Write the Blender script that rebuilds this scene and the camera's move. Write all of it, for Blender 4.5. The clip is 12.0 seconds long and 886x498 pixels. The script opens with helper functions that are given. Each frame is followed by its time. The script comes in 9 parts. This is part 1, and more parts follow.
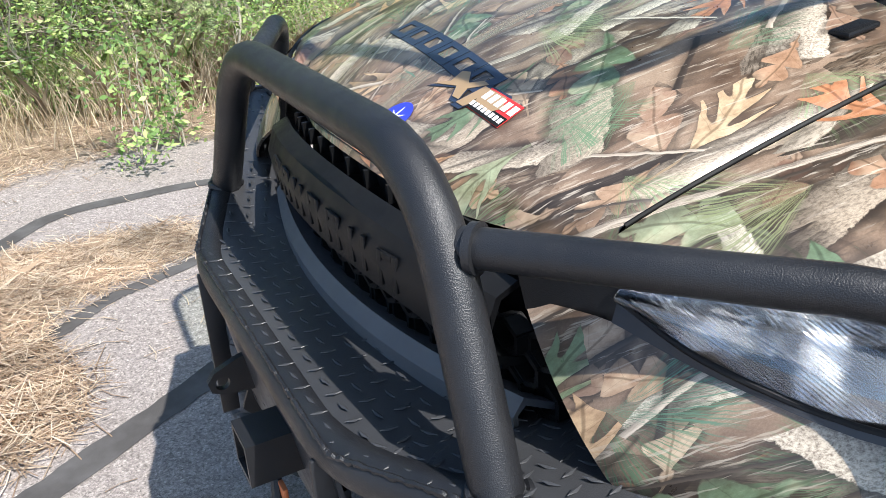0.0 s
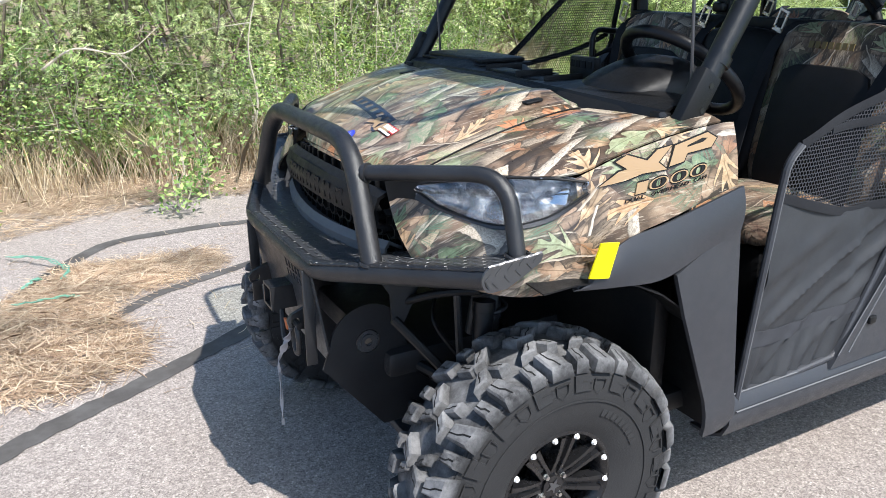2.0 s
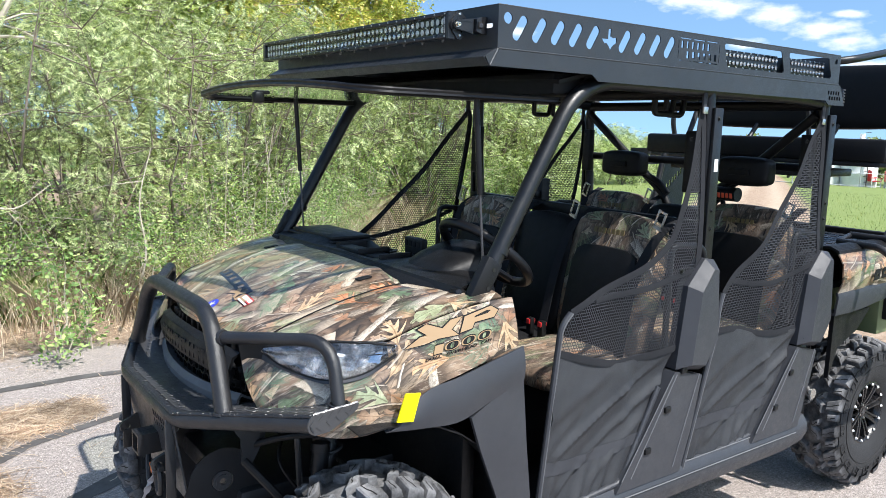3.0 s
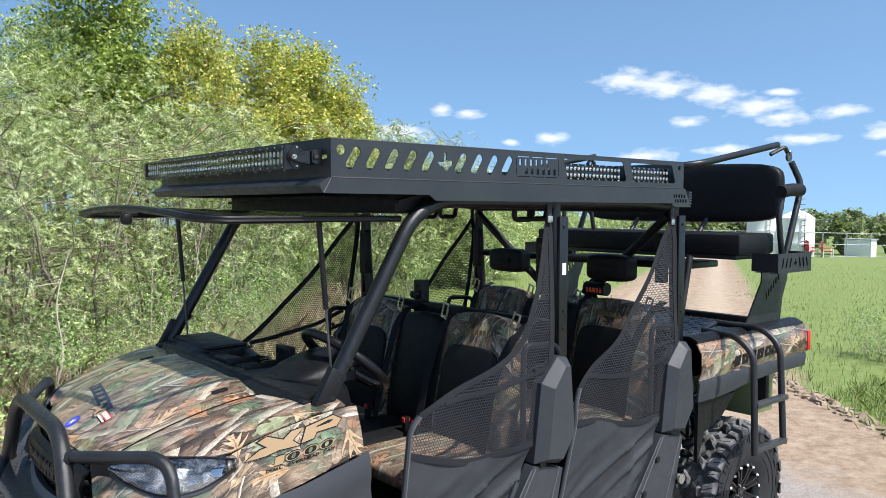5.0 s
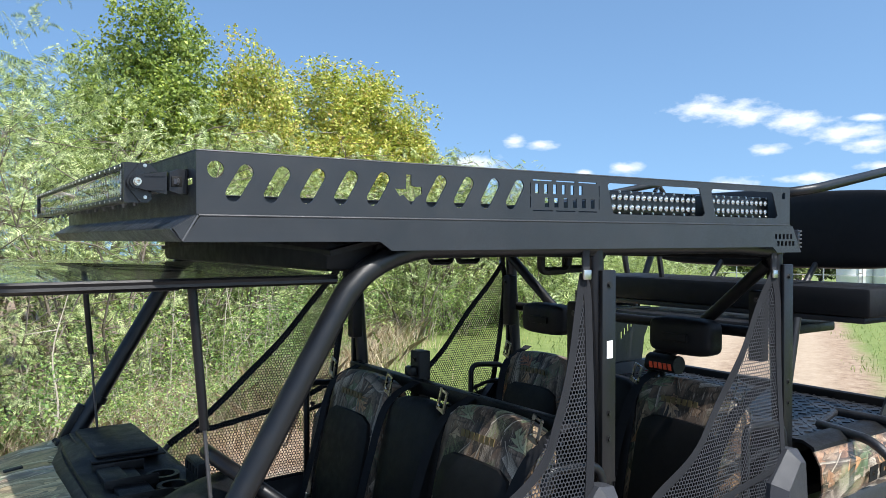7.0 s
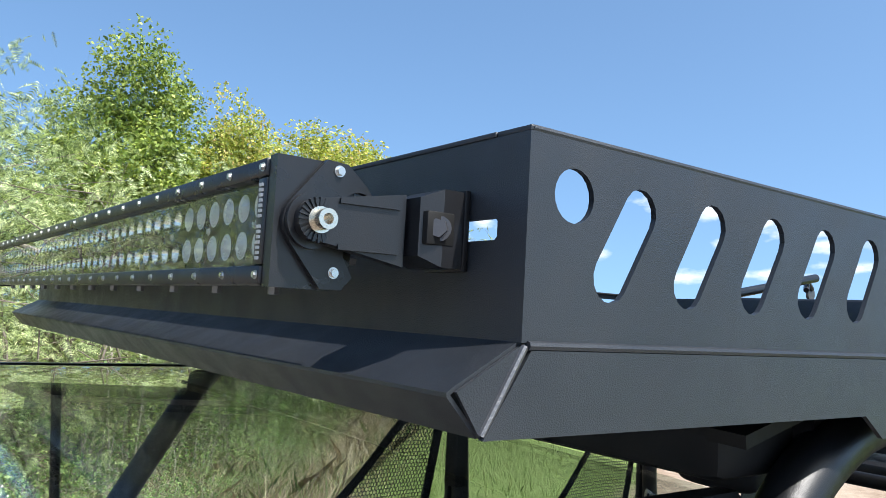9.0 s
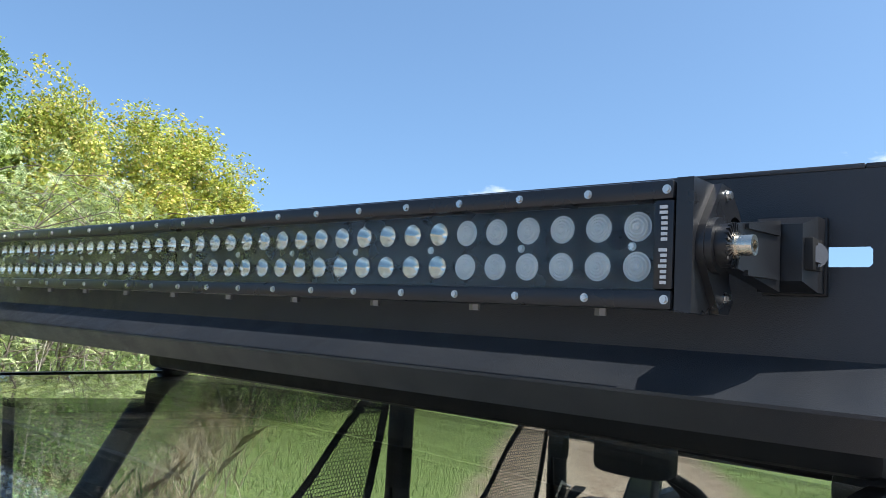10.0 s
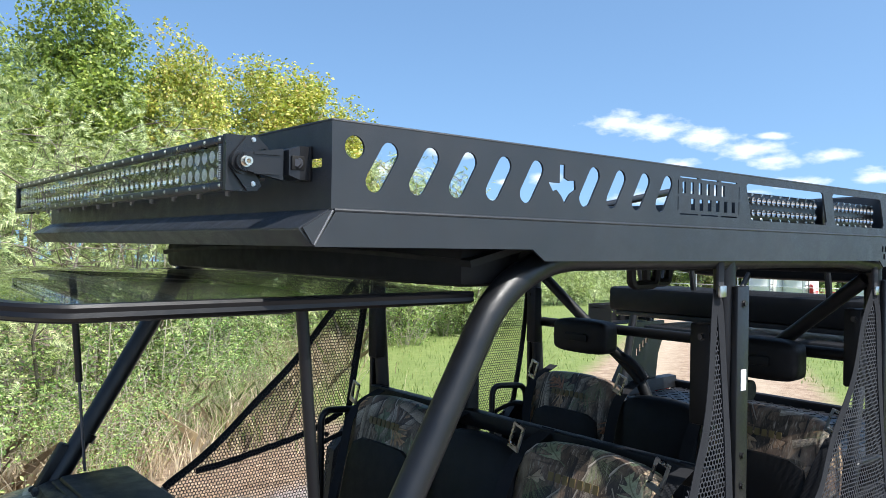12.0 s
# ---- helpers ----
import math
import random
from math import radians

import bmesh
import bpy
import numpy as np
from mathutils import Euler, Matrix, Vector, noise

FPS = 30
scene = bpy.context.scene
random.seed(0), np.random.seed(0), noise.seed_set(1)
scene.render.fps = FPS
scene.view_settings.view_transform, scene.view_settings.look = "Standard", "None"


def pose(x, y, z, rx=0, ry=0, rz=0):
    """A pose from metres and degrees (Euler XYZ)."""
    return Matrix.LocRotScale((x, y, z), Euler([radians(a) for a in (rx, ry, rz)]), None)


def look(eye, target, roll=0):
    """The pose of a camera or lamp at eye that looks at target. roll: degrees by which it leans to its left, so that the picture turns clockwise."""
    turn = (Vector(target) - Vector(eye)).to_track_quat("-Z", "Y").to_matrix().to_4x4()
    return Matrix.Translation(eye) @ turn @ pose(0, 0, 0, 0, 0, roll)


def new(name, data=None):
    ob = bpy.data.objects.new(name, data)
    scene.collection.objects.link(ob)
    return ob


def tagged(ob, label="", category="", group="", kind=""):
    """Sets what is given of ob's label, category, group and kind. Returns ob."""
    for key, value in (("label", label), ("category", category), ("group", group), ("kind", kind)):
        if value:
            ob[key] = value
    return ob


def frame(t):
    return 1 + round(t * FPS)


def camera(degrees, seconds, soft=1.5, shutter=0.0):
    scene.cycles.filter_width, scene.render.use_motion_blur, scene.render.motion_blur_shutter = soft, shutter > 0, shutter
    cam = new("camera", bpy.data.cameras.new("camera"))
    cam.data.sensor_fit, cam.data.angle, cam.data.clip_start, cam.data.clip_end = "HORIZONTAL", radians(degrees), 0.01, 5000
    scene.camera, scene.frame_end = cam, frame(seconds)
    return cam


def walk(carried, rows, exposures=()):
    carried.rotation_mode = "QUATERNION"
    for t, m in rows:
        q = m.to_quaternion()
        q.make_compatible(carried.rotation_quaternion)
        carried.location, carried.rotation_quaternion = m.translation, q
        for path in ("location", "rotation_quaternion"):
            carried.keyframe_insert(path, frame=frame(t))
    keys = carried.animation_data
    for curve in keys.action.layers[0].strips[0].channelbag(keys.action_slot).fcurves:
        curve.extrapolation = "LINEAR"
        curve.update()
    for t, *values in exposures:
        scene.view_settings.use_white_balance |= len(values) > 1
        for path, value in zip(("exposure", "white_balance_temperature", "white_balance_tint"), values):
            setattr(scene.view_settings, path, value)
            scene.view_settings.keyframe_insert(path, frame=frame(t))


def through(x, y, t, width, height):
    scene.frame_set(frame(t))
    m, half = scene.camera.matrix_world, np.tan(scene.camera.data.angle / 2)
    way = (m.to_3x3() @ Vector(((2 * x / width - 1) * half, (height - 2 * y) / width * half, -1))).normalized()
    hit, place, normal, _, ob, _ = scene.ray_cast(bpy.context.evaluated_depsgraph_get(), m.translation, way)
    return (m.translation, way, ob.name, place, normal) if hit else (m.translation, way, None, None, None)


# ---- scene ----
cam = camera(59.6, 12.0, 0.85)
PATH = [
    (0, (0.16, -0.886, 1.432), (1.018, 0.691, 0.55), -1.9),
    (0.5, (-0.056, -1.223, 1.535), (0.863, 0.33, 0.672), -1.7),
    (1, (-0.074, -1.517, 1.585), (0.786, 0.117, 0.816), 0.1),
    (1.5, (-0.059, -1.78, 1.585), (0.715, -0.08, 0.87), 0.5),
    (2, (-0.234, -2.025, 1.574), (0.678, -0.374, 0.908), -0.1),
    (2.2, (-0.286, -2.143, 1.576), (0.682, -0.499, 0.976), 0.0),
    (2.5, (-0.351, -2.261, 1.656), (0.721, -0.656, 1.133), 0.4),
    (3, (-0.314, -2.511, 1.758), (0.859, -0.921, 1.448), 1.6),
    (3.1, (-0.313, -2.565, 1.809), (0.874, -0.983, 1.512), 1.8),
    (3.5, (-0.336, -2.735, 1.848), (0.902, -1.175, 1.659), 1.3),
    (5.5, (0.025, -2.87, 1.92), (1.296, -1.328, 1.828), 0.0),
    (6, (0.222, -2.578, 1.942), (1.483, -1.028, 1.872), -0.7),
    (6.5, (0.504, -2.401, 1.931), (1.742, -0.831, 1.891), -0.5),
    (7, (0.728, -2.218, 1.943), (1.848, -0.562, 1.918), 0.0),
    (9, (0.868, -1.068, 2.002), (2.051, 0.535, 2.176), 3.2),
    (9.5, (0.732, -0.879, 2.009), (2.174, 0.491, 2.221), 3.1),
    (10, (0.634, -0.833, 2.002), (2.14, 0.47, 2.184), 3.2),
    (10.5, (0.581, -0.934, 2.004), (1.991, 0.478, 2.14), 1.9),
    (11, (0.601, -1.196, 1.982), (1.763, 0.429, 2.08), 1.9),
    (11.5, (0.607, -1.441, 1.976), (1.688, 0.241, 2.018), 1.3),
    (12, (0.603, -1.654, 1.94), (1.886, -0.12, 1.935), 0.8),
]
# the clip's own exposure drifts a little as more or less sky comes into view
walk(cam, [(t, look(eye, target, roll)) for t, eye, target, roll in PATH], [(0.0, 1.0), (1.0, 0.98), (2.5, 1.05), (3.5, 0.94), (5.5, 0.76), (6.5, 0.86), (7.0, 0.88), (9.0, 1.04), (11.0, 1.05), (11.5, 0.96), (12.0, 1.01)])

# ---- light ----
SUN_WAY = Vector((-0.15, 0.67, -1.0)).normalized()
sun = new("sun", bpy.data.lights.new("sun", "SUN"))
sun.data.energy, sun.data.angle, sun.data.color = 4.0, radians(0.53), (1.0, 0.97, 0.935)
sun.rotation_mode = "QUATERNION"
sun.rotation_quaternion = SUN_WAY.to_track_quat("-Z", "Y")
sun.location = (0, -8, 20)


def make_world():
    w = bpy.data.worlds.new("sky")
    w.use_nodes = True
    scene.world = w
    nt = w.node_tree
    nt.nodes.clear()
    out = nt.nodes.new("ShaderNodeOutputWorld")
    bg = nt.nodes.new("ShaderNodeBackground")
    sky = nt.nodes.new("ShaderNodeTexSky")
    sky.sky_type = "NISHITA"
    sky.sun_disc = False
    to_sun = -SUN_WAY
    sky.sun_elevation = math.asin(to_sun.z)
    sky.sun_rotation = math.atan2(to_sun.x, to_sun.y)
    sky.air_density, sky.dust_density, sky.ozone_density = 0.85, 1.5, 3.5
    bg.inputs["Strength"].default_value = 0.122
    # fair-weather cumulus, laid out on a flat layer high above
    tc = nt.nodes.new("ShaderNodeTexCoord")
    sep = nt.nodes.new("ShaderNodeSeparateXYZ")
    nt.links.new(tc.outputs["Generated"], sep.inputs[0])

    def m(op, a, b=None, c=None):
        n = nt.nodes.new("ShaderNodeMath")
        n.operation = op
        for i, v in enumerate((a, b, c)):
            if v is None:
                continue
            if hasattr(v, "links") or hasattr(v, "is_linked"):
                nt.links.new(v, n.inputs[i])
            else:
                n.inputs[i].default_value = v
        return n.outputs[0]

    # an even, clear sky: the haze band by the horizon kept thin
    lifted = nt.nodes.new("ShaderNodeCombineXYZ")
    nt.links.new(sep.outputs[0], lifted.inputs[0])
    nt.links.new(sep.outputs[1], lifted.inputs[1])
    nt.links.new(m("ADD", m("MULTIPLY", m("ABSOLUTE", sep.outputs[2]), 0.85), 0.17), lifted.inputs[2])
    nt.links.new(lifted.outputs[0], sky.inputs["Vector"])
    az = m("ARCTAN2", sep.outputs[0], sep.outputs[1])
    el = m("ARCSINE", sep.outputs[2])
    comb = nt.nodes.new("ShaderNodeCombineXYZ")
    nt.links.new(az, comb.inputs[0])
    nt.links.new(m("MULTIPLY", el, 2.2), comb.inputs[1])
    noi = nt.nodes.new("ShaderNodeTexNoise")
    noi.inputs["Scale"].default_value, noi.inputs["Detail"].default_value = 34.0, 6.0
    noi.inputs["Roughness"].default_value = 0.55
    nt.links.new(comb.outputs[0], noi.inputs["Vector"])
    total = None
    for a0, e0, ra, re in CLOUDS:
        da = m("DIVIDE", m("SUBTRACT", az, a0), ra)
        de = m("DIVIDE", m("SUBTRACT", el, e0), re)
        blob = m("SUBTRACT", 1.0, m("SQRT", m("ADD", m("MULTIPLY", da, da), m("MULTIPLY", de, de))))
        total = blob if total is None else m("MAXIMUM", total, blob)
    shape = m("ADD", m("MULTIPLY", total, 0.75), m("MULTIPLY", m("SUBTRACT", noi.outputs[0], 0.5), 1.5))
    cover = nt.nodes.new("ShaderNodeMapRange")
    cover.inputs["From Min"].default_value, cover.inputs["From Max"].default_value = 0.04, 0.55
    nt.links.new(shape, cover.inputs["Value"])
    shade = nt.nodes.new("ShaderNodeMapRange")
    shade.inputs["From Min"].default_value, shade.inputs["From Max"].default_value = 0.1, 0.7
    nt.links.new(shape, shade.inputs["Value"])
    ramp = nt.nodes.new("ShaderNodeMixRGB")
    ramp.inputs[1].default_value, ramp.inputs[2].default_value = (4.2, 4.8, 5.5, 1), (5.3, 5.45, 5.75, 1)
    nt.links.new(shade.outputs[0], ramp.inputs[0])
    mix = nt.nodes.new("ShaderNodeMixRGB")
    nt.links.new(m("MULTIPLY", cover.outputs[0], 0.84), mix.inputs[0])
    tint = nt.nodes.new("ShaderNodeMixRGB")
    tint.blend_type = "MULTIPLY"
    tint.inputs[0].default_value = 1.0
    tint.inputs[2].default_value = (0.95, 1.08, 1.06, 1)
    nt.links.new(sky.outputs[0], tint.inputs[1])
    nt.links.new(tint.outputs[0], mix.inputs[1])
    nt.links.new(ramp.outputs[0], mix.inputs[2])
    nt.links.new(mix.outputs[0], bg.inputs[0])
    nt.links.new(bg.outputs[0], out.inputs[0])


# clouds: compass angle from ahead (+y, turning to +x), height angle, half widths
CLOUDS = [
    (0.915, 0.160, 0.042, 0.017), (0.965, 0.150, 0.050, 0.017), (1.02, 0.138, 0.045, 0.016), (1.07, 0.122, 0.050, 0.014), (1.10, 0.108, 0.036, 0.011),
    (1.156, 0.112, 0.034, 0.009), (1.10, 0.137, 0.026, 0.006), (0.686, 0.125, 0.020, 0.008), (0.722, 0.121, 0.022, 0.008), (0.826, 0.089, 0.028, 0.010), (0.992, 0.105, 0.026, 0.008),
    (0.634, 0.096, 0.05, 0.014), (0.945, 0.066, 0.042, 0.010), (1.044, 0.071, 0.052, 0.008), (1.125, 0.082, 0.046, 0.009), (1.215, 0.087, 0.036, 0.012), (0.777, 0.084, 0.014, 0.005),
    (1.24, 0.064, 0.05, 0.008), (0.50, 0.07, 0.06, 0.012), (-0.05, 0.33, 0.08, 0.02),
    (1.5, 0.2, 0.15, 0.03), (2.2, 0.3, 0.2, 0.05), (-2.0, 0.25, 0.2, 0.04), (-2.8, 0.4, 0.25, 0.06), (-1.2, 0.2, 0.2, 0.03),
]
make_world()

# ---- materials ----


class Nodes:
    """A short way to write node materials."""

    def __init__(self, name):
        self.mat = bpy.data.materials.new(name)
        self.mat.use_nodes = True
        self.nt = self.mat.node_tree
        self.bsdf = self.nt.nodes["Principled BSDF"]

    def put(self, kind, **inputs):
        n = self.nt.nodes.new(kind)
        for k, v in inputs.items():
            self.link(v, n.inputs[k.replace("_", " ")])
        return n

    def link(self, v, socket):
        if isinstance(v, bpy.types.NodeSocket):
            self.nt.links.new(v, socket)
        else:
            socket.default_value = v

    def coord(self, kind="Object"):
        return self.nt.nodes.new("ShaderNodeTexCoord").outputs[kind]

    def place(self):
        return self.nt.nodes.new("ShaderNodeNewGeometry").outputs["Position"]

    def math(self, op, a, b=None, c=None):
        n = self.nt.nodes.new("ShaderNodeMath")
        n.operation = op
        for i, v in enumerate((a, b, c)):
            if v is not None:
                self.link(v, n.inputs[i])
        return n.outputs[0]

    def noise(self, vec, scale, detail=4.0, rough=0.55):
        n = self.put("ShaderNodeTexNoise", Vector=vec, Scale=scale, Detail=detail, Roughness=rough)
        return n.outputs["Fac"]

    def ramp(self, fac, stops):
        n = self.nt.nodes.new("ShaderNodeValToRGB")
        while len(n.color_ramp.elements) < len(stops):
            n.color_ramp.elements.new(0.5)
        for e, (p, c) in zip(n.color_ramp.elements, stops):
            e.position = p
            e.color = (*c, 1) if len(c) == 3 else c
        self.nt.links.new(fac, n.inputs[0])
        return n.outputs[0]

    def mix(self, fac, a, b, blend="MIX"):
        n = self.nt.nodes.new("ShaderNodeMixRGB")
        n.blend_type = blend
        self.link(fac, n.inputs[0])
        self.link(a if isinstance(a, bpy.types.NodeSocket) else (*a, 1), n.inputs[1])
        self.link(b if isinstance(b, bpy.types.NodeSocket) else (*b, 1), n.inputs[2])
        return n.outputs[0]

    def span(self, v, a, b, c=0.0, d=1.0):
        n = self.put("ShaderNodeMapRange", Value=v)
        for k, x in zip(("From Min", "From Max", "To Min", "To Max"), (a, b, c, d)):
            n.inputs[k].default_value = x
        return n.outputs[0]

    def scaled(self, vec, s, rot=(0, 0, 0)):
        n = self.put("ShaderNodeMapping", Vector=vec)
        n.inputs["Scale"].default_value = s
        n.inputs["Rotation"].default_value = rot
        return n.outputs[0]

    def bump(self, height, strength=0.3, distance=0.01):
        n = self.put("ShaderNodeBump", Height=height, Strength=strength, Distance=distance)
        self.nt.links.new(n.outputs[0], self.bsdf.inputs["Normal"])

    def set(self, **kw):
        for k, v in kw.items():
            if isinstance(v, tuple) and len(v) == 3:
                v = (*v, 1)
            self.link(v, self.bsdf.inputs[k.replace("_", " ")])
        return self.mat


def coated(name, colour, rough=0.45, grain=900.0, strength=0.25, dust=0.06, spec=0.5, metal=0.0):
    """Powder coat or moulded plastic: fine grain, a little dust and scuffing."""
    n = Nodes(name)
    p = n.place()
    wear = n.noise(p, 6.0, 6)
    fine = n.noise(p, grain, 2)
    dusty = tuple(min(1, c + dust) for c in colour)
    col = n.mix(n.span(wear, 0.42, 0.75), colour, dusty)
    n.bump(fine, strength, 0.001)
    return n.set(Base_Color=col, Roughness=n.span(n.noise(p, 30.0, 5), 0.3, 0.7, rough - 0.07, rough + 0.1), Specular_IOR_Level=spec, Metallic=metal)


BLACK = coated("black_powder_coat", (0.0115, 0.012, 0.014), 0.38, 800, 0.6, 0.010)
RACK = coated("rack_powder_coat", (0.0172, 0.020, 0.0245), 0.40, 1100, 0.4, 0.008)
PLASTIC = coated("black_moulded_plastic", (0.0045, 0.0047, 0.0055), 0.46, 1500, 0.3, 0.003, 0.3)
TUBING = coated("black_cage_tube_paint", (0.005, 0.0057, 0.0072), 0.36, 1500, 0.2, 0.002, 0.45)
GREY = coated("dark_grey_moulded_plastic", (0.028, 0.030, 0.036), 0.46, 1500, 0.3, 0.008)
FASCIA = coated("grey_fascia_and_edge_highlight", (0.10, 0.103, 0.11), 0.55, 900, 0.3, 0.02)
RUBBER = coated("seal_rubber", (0.005, 0.005, 0.006), 0.36, 500, 0.15, 0.003, 0.3)
VINYL = coated("black_seat_vinyl", (0.0055, 0.0057, 0.0065), 0.52, 420, 0.5, 0.003, 0.25)
CLOTH = coated("black_woven_cloth", (0.0195, 0.021, 0.0245), 0.6, 700, 0.8, 0.012, 0.45)
NETTING = coated("black_netting", (0.034, 0.0355, 0.041), 0.7, 500, 0.3, 0.006, 0.25)
WEBBING = coated("black_edge_webbing", (0.019, 0.020, 0.023), 0.85, 600, 0.6, 0.003, 0.12)
BEAM = coated("lamp_housing_black", (0.0075, 0.0078, 0.0092), 0.3, 1200, 0.12, 0.004)
YELLOW = coated("yellow_reflector", (0.80, 0.72, 0.0), 0.35, 300, 0.05, 0.0)
GOLD = coated("tan_decal", (0.32, 0.212, 0.112), 0.4, 300, 0.05, 0.02)
INK = coated("black_decal", (0.010, 0.010, 0.010), 0.6, 300, 0.05, 0.0, 0.2)
DKGOLD = coated("olive_bronze_print", (0.13, 0.095, 0.035), 0.6, 300, 0.05, 0.0)
RED = coated("red_decal", (0.55, 0.03, 0.03), 0.4, 300, 0.05, 0.0)
TAILRED = coated("red_lens_plastic", (0.5, 0.03, 0.02), 0.2, 300, 0.02, 0.0)
BLUE = coated("blue_decal", (0.03, 0.05, 0.5), 0.4, 300, 0.05, 0.0)
NAVY = coated("dark_blue_print", (0.022, 0.035, 0.065), 0.4, 300, 0.05, 0.0)
WHITE = coated("white_decal", (0.78, 0.78, 0.76), 0.45, 300, 0.05, 0.0)
ORANGE = coated("orange_label", (0.75, 0.22, 0.08), 0.5, 300, 0.05, 0.0)
OLIVE = coated("olive_green_plastic", (0.16, 0.19, 0.085), 0.5, 300, 0.1, 0.03)
DULLZINC = coated("dull_zinc", (0.24, 0.24, 0.235), 0.4, 300, 0.1, 0.03, 0.5, 0.8)
STEEL = coated("zinc_plated_steel", (0.55, 0.55, 0.53), 0.28, 300, 0.1, 0.05, 0.5, 1.0)
BRASSY = coated("yellow_zinc_bolt", (0.62, 0.57, 0.48), 0.25, 300, 0.1, 0.05, 0.5, 1.0)
CHROME = coated("chrome_reflector", (0.80, 0.81, 0.82), 0.06, 60, 0.15, 0.0, 0.5, 1.0)
TANK = coated("white_tank_paint", (0.75, 0.75, 0.74), 0.6, 8, 0.1, 0.05)
BARK = coated("grey_brown_bark", (0.17, 0.135, 0.10), 0.9, 60, 0.8, 0.1)
TWIG = coated("pale_dead_twig", (0.42, 0.37, 0.29), 0.9, 90, 0.6, 0.1)


def glass(name, tint, rough=0.0, ior=1.5):
    n = Nodes(name)
    return n.set(Base_Color=tint, Roughness=rough, Transmission_Weight=1.0, IOR=ior)


def pane_glass(name, tint):
    """A thin sheet that lets tinted light straight through and mirrors more at a glance."""
    n = Nodes(name)
    clear = n.put("ShaderNodeBsdfTransparent", Color=(*tint, 1))
    gloss = n.put("ShaderNodeBsdfGlossy", Color=(1, 1, 1, 1), Roughness=0.02)
    both_ = n.nt.nodes.new("ShaderNodeMixShader")
    facing = n.put("ShaderNodeLayerWeight", Blend=0.5).outputs["Facing"]
    n.link(n.math("ADD", n.math("MULTIPLY", n.math("POWER", facing, 4.5), 0.85), 0.04), both_.inputs[0])
    n.nt.links.new(clear.outputs[0], both_.inputs[1])
    n.nt.links.new(gloss.outputs[0], both_.inputs[2])
    n.nt.links.new(both_.outputs[0], n.nt.nodes["Material Output"].inputs["Surface"])
    return n.mat


GLASS = pane_glass("tinted_windscreen_glass", (0.935, 0.985, 0.965))
COVER = glass("thin_lamp_cover", (0.94, 0.96, 0.93), 0.0, 1.24)
CLEAR = glass("clear_lens", (0.93, 0.95, 0.97), 0.02)


